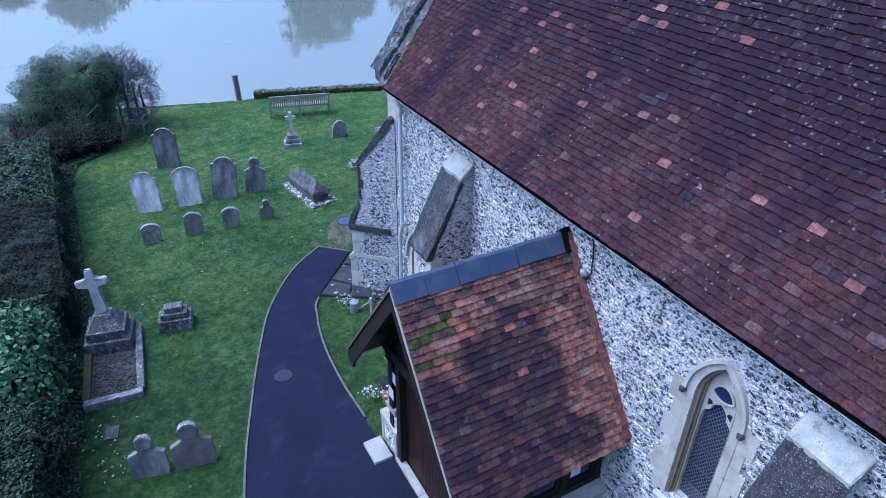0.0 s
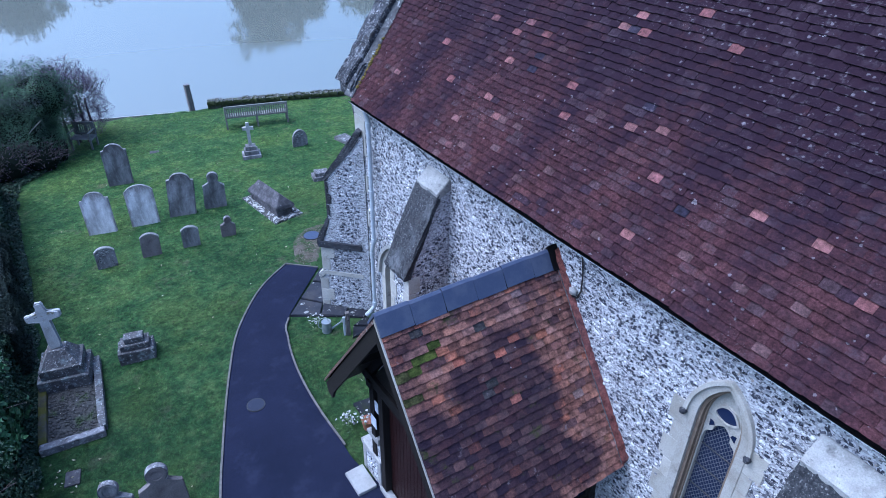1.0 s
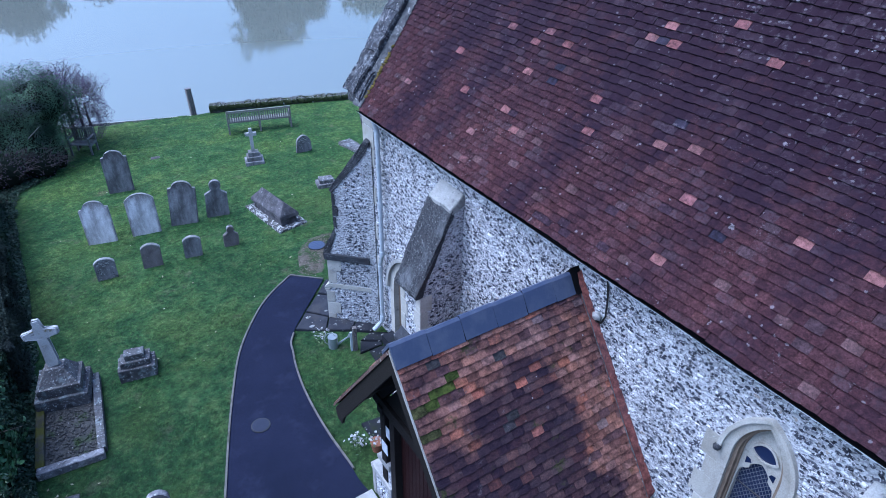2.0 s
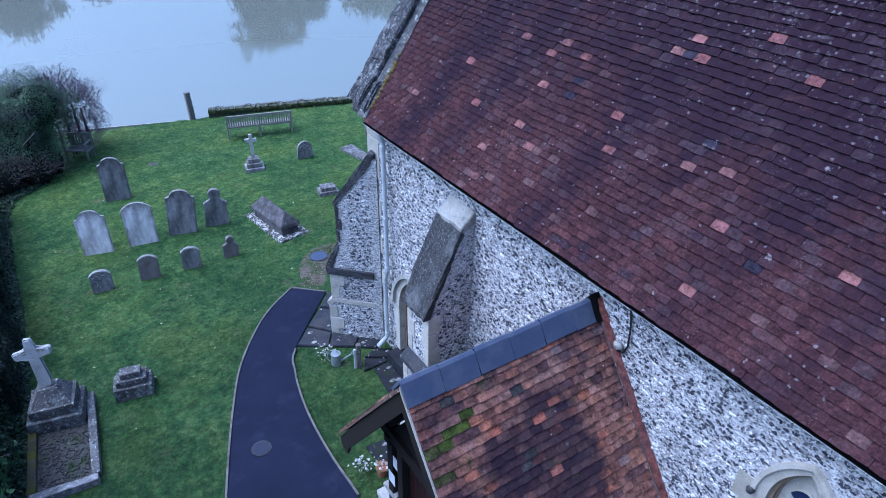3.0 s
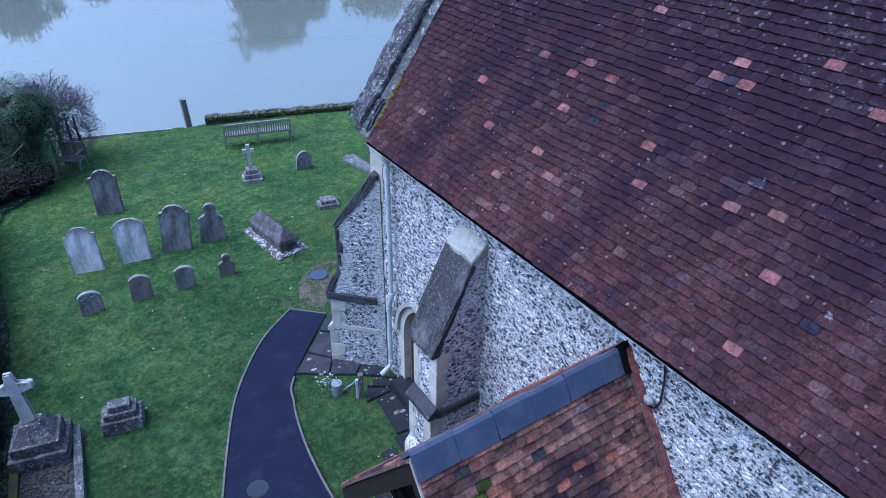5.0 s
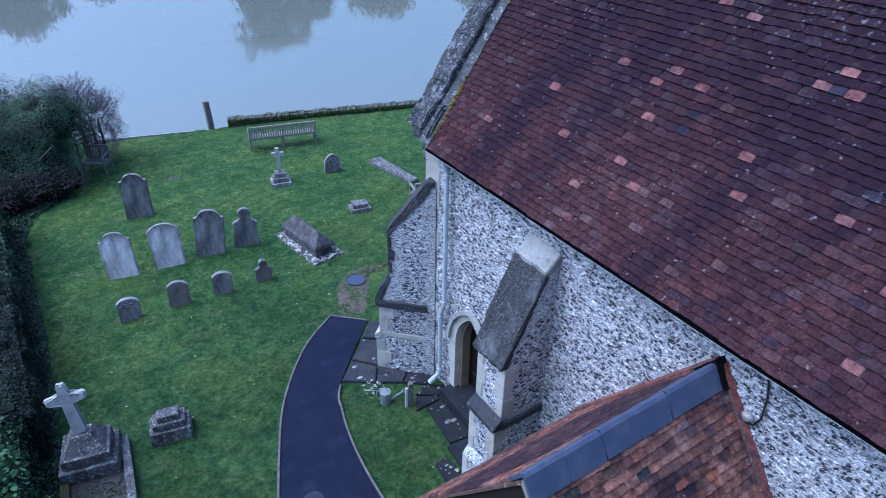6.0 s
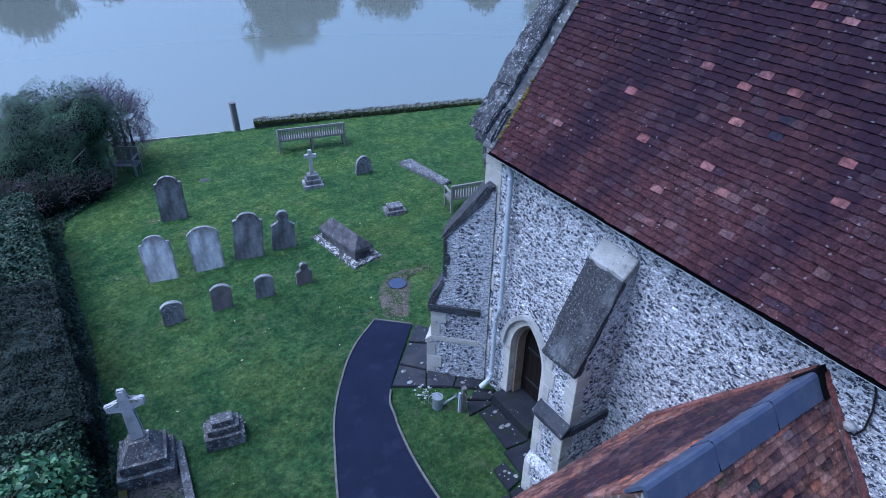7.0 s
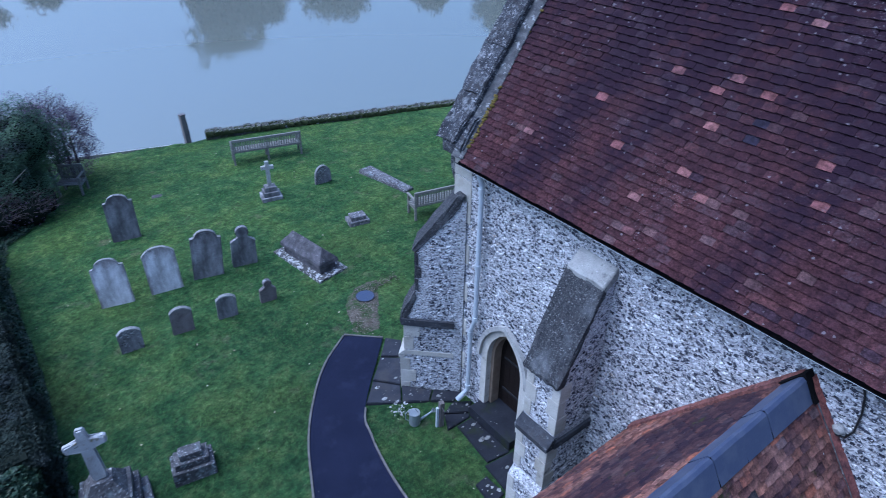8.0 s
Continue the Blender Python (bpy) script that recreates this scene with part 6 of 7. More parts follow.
ledger = root("ledger_slab", pose(9.2, 19.75, gz(9.2, 19.75), 0, 0, 8), "flat lichened ledger stone lying in the grass", "grave slab")
part("slab", worn(prism(bmesh.new(), [(-0.17, -1.05), (0.17, -1.05), (0.25, 1.05), (-0.25, 1.05)], lambda u, v, s: (u, v, 0.09 if s else -0.08), 0.02), 0.012, 5, 3), CRUSTED, ledger)
part("border", worn(prism(bmesh.new(), [(-0.08, -0.85), (0.08, -0.85), (0.15, 0.85), (-0.15, 0.85)], lambda u, v, s: (u, v, 0.102 if s else 0.07), 0.01), 0.004, 7, 1), GRAVE_DARK, ledger)
for x, y, w, d in ((3.2, 23.45, 0.30, 0.22), (-1.17, 10.05, 0.24, 0.32)):
    t = root("plaque", pose(x, y, gz(x, y), 0, 0, -12), "small flat grey stone plaque set in the turf", "plaque")
    part("slab", worn(boxed(-w / 2, w / 2, -d / 2, d / 2, -0.05, 0.025, bevel=0.01), 0.005, 7, 1), TOMB, t)

# ---- benches ----


def bench(x, y, length, yaw, label, mids=1, arms=True):
    """A slatted teak bench; it faces its own -y, the slatted back is at y = 0."""
    t = root("bench", pose(x, y, gz(x, y) - 0.01, 0, 0, yaw), label, "bench", "teak benches")
    a = length / 2
    xs_ = [-a + 0.03 + (2 * a - 0.06) * k / (mids + 1) for k in range(mids + 2)]
    for xx in xs_:
        part("leg", boxed(xx - 0.03, xx + 0.03, -0.03, 0.03, 0.0, 0.86, bevel=0.006), TEAK, t)
        part("leg", boxed(xx - 0.03, xx + 0.03, -0.52, -0.46, 0.0, 0.62 if xx in (xs_[0], xs_[-1]) else 0.42, bevel=0.006), TEAK, t)
        part("side_rail", boxed(xx - 0.02, xx + 0.02, -0.46, -0.03, 0.33, 0.40), TEAK, t)
    if arms:
        for xx in (xs_[0], xs_[-1]):
            part("armrest", boxed(xx - 0.035, xx + 0.035, -0.56, 0.02, 0.62, 0.655, bevel=0.01), TEAK, t)
    part("top_rail", boxed(-a, a, -0.03, 0.03, 0.80, 0.885, bevel=0.01), TEAK, t)
    part("back_rail", boxed(-a, a, -0.025, 0.025, 0.43, 0.49, bevel=0.006), TEAK, t)
    for k in range(5):
        part("seat_slat", boxed(-a, a, -0.53 + k * 0.1, -0.45 + k * 0.1, 0.405, 0.43, bevel=0.004), TEAK, t)
    n = int(length / 0.085)
    for k in range(n):
        xx = -a + 0.06 + (2 * a - 0.12) * (k + 0.5) / n
        part("back_slat", boxed(xx - 0.021, xx + 0.021, -0.012, 0.012, 0.49, 0.80), TEAK, t)
    return t


bench(7.06, 23.72, 2.3, 166, "long silvered teak bench with slatted back facing the river", 1)
bench(9.22, 17.0, 1.6, 168, "silvered teak bench facing the river beside the church", 0)
bench(1.42, 25.8, 0.74, -30, "slatted wooden bench half hidden under the bush", 0)

# ---- river edge ----
rv = root("river_wall", pose(6.1, 27.1, 0), "low mossy stone wall along the river bank", "wall", kind="structure")
RW = Matrix.Translation((-6.1, -27.1, 0))
A, B = Vector((6.1, 27.02, 0)), Vector((24.0, 21.65, 0))
d = (B - A).normalized()
w = Vector((-d.y, d.x, 0))
cw = prism(bmesh.new(), [(0.0, -0.9), (0.0, -0.08), (0.34, -0.08), (0.34, -0.9)], lambda u, v, s: (B if s else A) + w * u + Vector((0, 0, v)))
base = part("core", worn(cw, 0.02, 3, 5), WALLSTONE, rv)
base.matrix_basis = RW
a, L, rng = 0.0, (B - A).length, random.Random(5)
while a < L - 0.3:
    s = rng.uniform(0.13, 0.40)
    for side in (0, 1):
        o = side * 0.19 - 0.03
        h = rng.uniform(0.02, 0.065)
        c = A + d * (a + s / 2) + w * (o + 0.09 + rng.gauss(0, 0.02))
        b = boxed(-s / 2 + 0.003, s / 2 - 0.003, -0.1, 0.1, -0.16, h - 0.03, bevel=0.05)
        ob = part("wall_stone", worn(b, 0.05, 7 + 3 * rng.random(), 0), WALLSTONE, rv)
        ob.matrix_basis = RW @ Matrix.Translation(c) @ pose(0, 0, 0, rng.gauss(0, 2), rng.gauss(0, 1.2), math.degrees(math.atan2(d.y, d.x)) + rng.gauss(0, 9))
    a += s
A2, B2 = Vector((-12.0, 32.55, 0)), Vector((5.6, 27.38, 0))
d2 = (B2 - A2).normalized()
w2 = Vector((-d2.y, d2.x, 0))
kb = prism(bmesh.new(), [(0.0, -0.9), (0.0, 0.03), (0.09, 0.02), (0.09, -0.9)], lambda u, v, s: (B2 if s else A2) + w2 * u + Vector((0, 0, v - 0.42)))
tagged(part("river_kerb", worn(kb, 0.012, 3, 6), CAPSTONE), "thin pale kerb along the river's edge", "kerb", kind="structure")
pst = root("mooring_post", pose(5.55, 27.42, gz(5.55, 27.42) - 0.05, 0, -2, 10), "weathered square wooden post at the river's edge", "post")
part("shaft", worn(boxed(-0.10, 0.10, -0.09, 0.09, -0.3, 1.06, bevel=0.02), 0.014, 5, 3), OLDPOST, pst)
part("cap", worn(boxed(-0.105, 0.105, -0.095, 0.095, 1.05, 1.10, bevel=0.02), 0.01, 6, 1), OLDPOST, pst)

# ---- covers, watering can, pots ----


pv, pf, cnt = [], [], 0
for k in range(900):
    t_ = RNG.random()
    x = 4.72 + 0.75 * t_ + RNG.normal(0, 0.16)
    y = 13.95 + 1.2 * t_ + RNG.normal(0, 0.14)
    if k % 3 == 0:
        x, y = 5.3 + 1.2 * t_, 15.2 + 0.05 * t_ + RNG.normal(0, 0.08)
    r_ = RNG.uniform(0.006, 0.014)
    pv.append(ICO_V * np.array((r_ * 1.3, r_, r_ * 0.7)) + np.array((x, y, gz(x, y) + 0.028)))
    pf.append(np.array(ICO_F) + cnt)
    cnt += len(ICO_V)
PEBBLE = leaf_material("pebble", [(0.0, (0.0450, 0.0360, 0.0264)), (0.6, (0.1125, 0.0936, 0.0693)), (1.0, (0.2250, 0.2016, 0.1650))], 0.8, 0.2)
tagged(bulk("pebbles", np.concatenate(pv), np.concatenate(pf), PEBBLE), "loose brown and grey pebbles at the path's end", "gravel", kind="stuff")


def cover(x, y, r, material, label):
    t = root("manhole_cover", pose(x, y, gz(x, y) + (0.062 if material is COVER else 0.04)), label, "manhole cover")
    part("frame", rod(bmesh.new(), (0, 0, -0.05), (0, 0, 0.004), r + 0.02, n=28), IRON, t)
    part("lid", rod(bmesh.new(), (0, 0, -0.03), (0, 0, 0.008), r, n=28), material, t)
    for k in range(5):
        part("rib", boxed(-r * 0.7, r * 0.7, -r * 0.7 + k * r * 0.35 - 0.008, -r * 0.7 + k * r * 0.35 + 0.008, 0.007, 0.011), material, t)


cover(2.02, 9.88, 0.155, COVER, "round iron cover set in the asphalt path")
cover(5.42, 15.0, 0.21, BLUE_IRON, "round worn metal cover in the gravel")

can = root("watering_can", pose(4.10, 11.17, gz(4.10, 11.17) - 0.005, 0, 0, 150), "galvanised watering can standing on the grass", "watering can")
part("body", rod(bmesh.new(), (0, 0, 0), (0, 0, 0.27), 0.105, 0.10, 20), ZINC, can)
part("rim", rod(bmesh.new(), (0, 0, 0.262), (0, 0, 0.278), 0.106, n=20), ZINC, can)
spout = bmesh.new()
rod(spout, (-0.09, 0, 0.06), (-0.34, 0, 0.27), 0.028, 0.014, 10)
rod(spout, (-0.32, 0, 0.255), (-0.365, 0, 0.292), 0.018, 0.05, 12)
part("spout", spout, ZINC, can)
part("handle", tube(bmesh.new(), [(0.10, 0, 0.06), (0.17, 0, 0.12), (0.17, 0, 0.26), (0.1, 0, 0.36), (0.0, 0, 0.38), (-0.06, 0, 0.28)], 0.009, 6), ZINC, can)

tap = root("tap_post", pose(4.45, 10.82, gz(4.45, 10.82), 2, 0, -15), "grey wooden post with a tap on the lawn's edge", "post")
part("shaft", worn(boxed(-0.045, 0.045, -0.045, 0.045, -0.1, 0.62, bevel=0.008), 0.004, 6, 1), OLDPOST, tap)
part("stake", boxed(-0.10, -0.055, -0.025, 0.025, -0.1, 0.50, bevel=0.006), PIPE, tap, "pale blue-grey pipe")
part("tap", rod(bmesh.new(), (0, -0.04, 0.52), (0, -0.14, 0.5), 0.015, n=8), IRON, tap)


def flower_pot(x, y, n, spread, label, pot=True):
    t = root("flower_pot", pose(x, y, gz(x, y)), label, "flowers")
    if pot:
        part("pot", rod(bmesh.new(), (0, 0, -0.02), (0, 0, 0.2), 0.085, 0.12, 16), TERRACOTTA, t)
    p = RNG.normal(0, 1, (n * 5, 3)) * np.array((spread, spread, 0.05)) + np.array((0, 0, 0.2 if pot else 0.12))
    v, f = leaf_cloud(p, np.tile((0, 0, 1.0), (len(p), 1)), 0.06)
    tagged(bulk("leaves", v, f, BUSHGREEN, t), kind="stuff")
    p = RNG.normal(0, 1, (n * 4, 3)) * np.array((spread, spread, 0.04)) + np.array((0, 0, 0.27 if pot else 0.18))
    v, f = leaf_cloud(p, np.tile((0, 0, 1.0), (len(p), 1)), 0.05, 0.9)
    tagged(bulk("petals", v, f, PETAL, t), kind="stuff")


flower_pot(3.98, 11.5, 9, 0.085, "clump of white flowers on the paving by the buttress", False)
flower_pot(3.36, 8.5, 11, 0.10, "white flowering plants beside the porch", False)
flower_pot(3.58, 8.25, 6, 0.08, "terracotta pot with a few flowers beside the porch")

# ---- flagstones by the wall ----
paving = root("paving", pose(4.4, 11.5, 0), "dark lichened flagstones along the church wall", "paving", kind="structure")
QV = Matrix.Translation((-4.4, -11.5, 0))
STONES = [[(3.62, 12.10), (4.18, 11.72), (4.42, 12.10), (4.05, 12.52)], [(4.07, 12.55), (4.44, 12.13), (4.9, 12.75), (4.55, 13.02)], [(4.58, 13.05), (4.92, 12.78), (5.2, 13.2), (4.98, 13.46)],
          [(4.2, 11.70), (4.62, 11.42), (4.85, 11.62), (4.44, 12.08)], [(4.64, 11.40), (4.98, 11.12), (5.28, 11.2), (4.88, 11.6)], [(4.66, 10.98), (5.04, 10.72), (5.28, 10.9), (4.98, 11.1)],
          [(4.46, 10.62), (4.98, 10.62), (5.02, 10.7), (4.64, 10.95)], [(4.56, 9.62), (5.02, 9.55), (5.0, 10.58), (4.66, 10.58)], [(4.10, 9.40), (4.36, 9.42), (4.36, 8.98), (4.06, 8.92)],
          [(4.48, 9.58), (5.26, 9.5), (5.28, 8.92), (4.42, 8.94)], [(4.04, 8.88), (4.28, 8.9), (4.28, 8.2), (3.98, 8.3)], [(3.6, 8.9), (4.0, 8.86), (3.95, 8.3), (3.62, 8.3)]]
for pts in STONES:
    c = Vector((sum(p[0] for p in pts) / 4, sum(p[1] for p in pts) / 4, 0))
    z = gz(c.x, c.y) + 0.012
    b = prism(bmesh.new(), pts, lambda u, v, s: (u, v, z + (0.035 if s else -0.08)), 0.012)
    ob = part("flagstone", worn(b, 0.010, 5, 1), FLAG_DRY if c.y > 11.3 else FLAG, paving)
    ob.matrix_basis = QV
# pale chips and lichen-white stones scattered on the flags
pv, pf, cnt = [], [], 0
for k in range(60):
    q = STONES[int(RNG.integers(0, len(STONES)))]
    s, t_ = RNG.random(), RNG.random()
    x = (q[0][0] * (1 - s) + q[1][0] * s) * (1 - t_) + (q[3][0] * (1 - s) + q[2][0] * s) * t_
    y = (q[0][1] * (1 - s) + q[1][1] * s) * (1 - t_) + (q[3][1] * (1 - s) + q[2][1] * s) * t_
    r = 0.010 + 0.04 * RNG.random() ** 3
    pv.append(ICO_V * np.array((r * 1.5, r, r * 0.35)) + np.array((x, y, gz(x, y) + 0.05)))
    pf.append(np.array(ICO_F) + cnt)
    cnt += len(ICO_V)
tagged(bulk("stone_chips", np.concatenate(pv), np.concatenate(pf), RIM), "small pale stone chips scattered on the flagstones", "stones", kind="stuff")

# ---- hedge, shrubs and ground cover ----


def hedge(name, x0, x1, y0, y1, top, n, size, material, label, aspect=0.5, flat=0.6, bulge=0.14):
    """A clipped hedge: a solid core with its inner shade painted on, inside a skin of small leaves."""
    t = root(name, pose((x0 + x1) / 2, (y0 + y1) / 2, gz((x0 + x1) / 2, (y0 + y1) / 2)), label, "hedge")
    cx, cy = (x0 + x1) / 2, (y0 + y1) / 2
    hx, hy = (x1 - x0) / 2, (y1 - y0) / 2
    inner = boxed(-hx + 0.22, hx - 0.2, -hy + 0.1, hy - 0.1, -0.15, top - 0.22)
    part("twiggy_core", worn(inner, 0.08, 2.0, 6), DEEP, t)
    areas = [4 * hx * hy, 2 * hy * top, 2 * hy * top, 2 * hx * top, 2 * hx * top]
    out, nrm = [], []
    for k, a in enumerate(areas):
        m = int(n * a / sum(areas))
        u, v = RNG.uniform(-1, 1, m), RNG.random(m)
        if k == 0:
            p, d = np.stack([u * hx, RNG.uniform(-1, 1, m) * hy, np.full(m, top)], 1), (0, 0, 1)
        elif k < 3:
            s = 1 if k == 1 else -1
            p, d = np.stack([np.full(m, s * hx), u * hy, v * top], 1), (s, 0, 0.25)
        else:
            s = 1 if k == 3 else -1
            p, d = np.stack([u * hx, np.full(m, s * hy), v * top], 1), (0, s, 0.25)
        out.append(p)
        nrm.append(np.tile(np.array(d, float), (m, 1)))
    p, d = np.concatenate(out), np.concatenate(nrm)
    wob = np.array([noise.noise(Vector((q[0] * 1.4 + cx, q[1] * 1.4 + cy, q[2] * 1.6))) + 0.5 * noise.noise(Vector((q[0] * 4 + cx, q[1] * 4 + cy, q[2] * 4))) for q in p])
    p += d * (bulge * wob - 0.10 * RNG.random(len(p)) ** 2)[:, None]
    # round the top corners and the ends
    over = np.clip(np.abs(p[:, 1]) - (hy - 0.45), 0, None)
    p[:, 2] -= np.clip(p[:, 2] - top + 0.5, 0, None) * over * 1.1
    over = np.clip(np.abs(p[:, 0]) - (hx - 0.3), 0, None)
    p[:, 2] -= np.clip(p[:, 2] - top + 0.35, 0, None) * over * 1.6
    v, f = leaf_cloud(p, d, size, aspect, flat)
    tagged(bulk("leaves", v, f, material, t), kind="stuff")
    return t


hedge("hedge", -3.9, -1.45, 13.2, 17.9, 1.52, 95000, 0.058, YEW, "dark clipped yew hedge, dense and even", 0.5, 0.5, 0.22)
hedge("hedge", -4.0, -1.45, 17.7, 22.6, 1.45, 52000, 0.08, IVY, "rough ivy-grown hedge with bluish green leaves", 0.75, 0.6, 0.2)
hedge("hedge", -4.2, -1.7, 11.2, 13.6, 1.45, 26000, 0.075, IVY, "loose ivy-covered end of the hedge", 0.75, 0.7, 0.25)
hedge("hedge", -4.6, -2.1, 4.0, 9.8, 1.6, 40000, 0.065, IVY, "rough ivy-grown hedge in deep shade", 0.75, 0.6, 0.22)


def shrub(name, blobs, n, size, material, label, category, aspect=0.5, flat=0.6, rough=0.15, twigs=0, extra=(), solid=True, bare=0.02):
    x, y = blobs[0][0], blobs[0][1]
    t = root(name, pose(x, y, gz(x, y)), label, category)
    local = [(b[0] - x, b[1] - y, *b[2:]) for b in blobs]
    # a solid lump behind the leaves, dark with painted shade
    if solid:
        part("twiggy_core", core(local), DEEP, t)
    p, d = blob_points(n, local, rough)
    keep = p[:, 2] > bare * RNG.uniform(0.4, 1.6, len(p))
    v, f = leaf_cloud(p[keep], d[keep], size, aspect, flat, oval=size > 0.1)
    tagged(bulk("leaves", v, f, material, t), kind="stuff")
    for bl, m, sz, mt in extra:
        p, d = blob_points(m, [(b[0] - x, b[1] - y, *b[2:]) for b in bl], 0.3, 0.8)
        v, f = leaf_cloud(p, d, sz, 0.5, 0.9)
        tagged(bulk("leaves", v, f, mt, t), kind="stuff")
    stem = bmesh.new()
    rng = random.Random(len(blobs) * 17 + n)
    for k in range(twigs):
        b = rng.choice(local)
        q = Vector((rng.gauss(0, 1), rng.gauss(0, 1), abs(rng.gauss(0, 1)))).normalized()
        e = Vector(b[:3]) + Vector((q.x * b[3], q.y * b[4], q.z * b[5])) * rng.uniform(0.95, 1.22)
        s = Vector(b[:3]).lerp(e, 0.35)
        m = s.lerp(e, 0.6) + Vector((rng.gauss(0, 0.08), rng.gauss(0, 0.08), rng.gauss(0, 0.08)))
        rod(stem, s, m, 0.012, 0.008, 4, False)
        rod(stem, m, e, 0.008, 0.003, 4, False)
        for _ in range(2):
            rod(stem, m.lerp(e, 0.4), e + Vector((rng.gauss(0, 0.12), rng.gauss(0, 0.12), rng.gauss(0, 0.1))), 0.005, 0.002, 3, False)
    for b in local:
        rod(stem, (b[0], b[1], -0.1), (b[0], b[1], b[2]), 0.06, 0.03, 7)
    tagged(part("bare_wood", stem, TWIG, t), kind="stuff")
    return t


BUSH = [(-0.6, 25.5, 1.1, 1.6, 1.25, 1.5), (0.35, 25.4, 2.1, 1.15, 1.0, 1.05), (-1.0, 25.9, 1.8, 1.2, 1.2, 1.35), (-1.9, 25.3, 0.9, 1.1, 1.1, 1.0), (0.0, 24.7, 0.7, 0.75, 0.65, 0.85), (-1.0, 24.4, 0.5, 0.9, 0.6, 0.6), (0.42, 25.05, 0.7, 0.42, 0.5, 0.8), (0.48, 24.75, 0.45, 0.36, 0.35, 0.6)]
shrub("bush", BUSH, 150000, 0.048, BUSH_IVY, "large dense ivy-grown evergreen bush by the river", "bush", 0.65, 0.38, 0.26, 70,
      [([(-0.5, 25.7, 2.35, 1.6, 1.1, 0.85), (0.7, 25.7, 2.5, 0.9, 0.9, 0.8)], 15000, 0.034, PURPLE)], bare=0.95)
shrub("shrub", [(1.75, 26.5, 1.5, 0.75, 0.8, 1.05), (1.2, 26.3, 2.2, 0.85, 0.7, 0.8), (1.8, 26.9, 0.7, 0.6, 0.6, 0.7), (0.9, 26.6, 1.0, 0.9, 0.7, 1.0), (1.5, 26.2, 1.7, 0.7, 0.6, 0.8)], 42000, 0.036, PURPLE, "thin dull-purple winter shrub at the water's edge", "shrub", 0.5, 1.0, 0.35, 170, solid=False)
shrub("bramble", [(-1.2, 23.9, 0.5, 1.0, 0.6, 0.75), (-0.1, 24.15, 0.4, 0.75, 0.5, 0.6), (-2.2, 23.6, 0.6, 1.0, 0.8, 0.8)], 1400, 0.05, PURPLE, "tangle of bare brambles at the hedge's end", "bramble", 0.5, 1.0, 0.3, 260)
shrub("laurel", [(-2.55, 11.2, 1.15, 0.95, 0.85, 1.15), (-2.3, 11.75, 1.35, 0.62, 0.5, 0.72), (-2.55, 10.5, 1.0, 0.85, 0.75, 1.0)], 9000, 0.125, LAUREL, "glossy bright green laurel with large leaves", "shrub", 0.55, 0.5, 0.2, 12)
shrub("shrub", [(-2.45, 9.5, 0.85, 0.75, 0.8, 0.85), (-2.9, 8.9, 0.85, 0.7, 0.6, 0.8)], 9000, 0.08, IVY, "dark shrub with small leaves in the hedge", "shrub", 0.5, 0.7, 0.25, 20)
stick = root("broken_branch", pose(-0.02, 24.15, 1.18, 0, -38, -30), "pale broken branch caught in the bush", "branch")
part("branch", rod(bmesh.new(), (-0.32, 0, 0), (0.32, 0, 0.03), 0.016, 0.010, 6), TEAK, stick)
shrub("low_hedge", [(-3.2, 29.6, 0.0, 0.9, 0.3, 0.35), (-4.8, 30.1, 0.0, 1.1, 0.3, 0.35), (-6.6, 30.6, 0.0, 1.1, 0.3, 0.35)], 6000, 0.06, BUSHGREEN, "low dark clipped hedge along the river's edge", "hedge", 0.6, 0.7)

YELLOWED = leaf_material("yellowed_leaves", [(0.0, (0.16, 0.11, 0.025)), (1.0, (0.34, 0.26, 0.07))], 0.6)
sprig = root("yellow_sprig", pose(-1.72, 13.9, gz(-1.72, 13.9)), "slender sprig of yellowed leaves beside the laurel", "plant")
part("stem", tube(bmesh.new(), [(0, 0, -0.05), (0.03, 0.0, 0.3), (0.02, 0.05, 0.55), (0.06, 0.1, 0.75)], 0.006, 5), TWIG, sprig)
p = np.array([(0.03 + RNG.normal(0, 0.03), 0.05 + RNG.normal(0, 0.04), 0.12 + 0.64 * k / 26) for k in range(27)])
v, f = leaf_cloud(p, np.tile((0.3, -0.5, 0.8), (len(p), 1)), 0.055, 0.6, 0.5)
tagged(bulk("leaves", v, f, YELLOWED, sprig), kind="stuff")

# ivy and litter along the foot of the hedge
n = 24000
y = RNG.uniform(7.0, 24.6, n)
edge = bed_edge(y)
wob = np.array([noise.noise(Vector((0, q * 1.7, 0))) for q in y])
x = edge + 0.14 * wob - np.abs(RNG.normal(0, 0.22 + 0.5 * (y > 21), n)) + 0.06
hgt = np.array([0.10 + 0.20 * max(0, noise.noise(Vector((a * 2, b * 1.6, 4)))) for a, b in zip(x, y)]) * RNG.random(n)
p = np.stack([x, y, gz_all(x, y) + 0.03 + hgt], 1)
v, f = leaf_cloud(p, np.tile((0.3, 0, 1.0), (n, 1)), 0.06, 0.8, 0.6)
tagged(bulk("ivy_cover", v, f, IVY), "low ivy creeping along the foot of the hedge", "ivy", kind="stuff")
n = 150
x, y = np.concatenate([RNG.normal(-1.4, 0.35, 70), RNG.uniform(-1.6, 9, 80)]), np.concatenate([RNG.normal(9.8, 0.8, 70), RNG.uniform(8, 26, 80)])
p = np.stack([x, y, gz_all(x, y) + 0.035], 1)
v, f = leaf_cloud(p, np.tile((0, 0, 1.0), (n, 1)), 0.055, 0.6, 0.25)
tagged(bulk("fallen_leaves", v, f, LITTER), "pale fallen leaves scattered on the grass", "leaves", kind="stuff")

# ---- grass ----


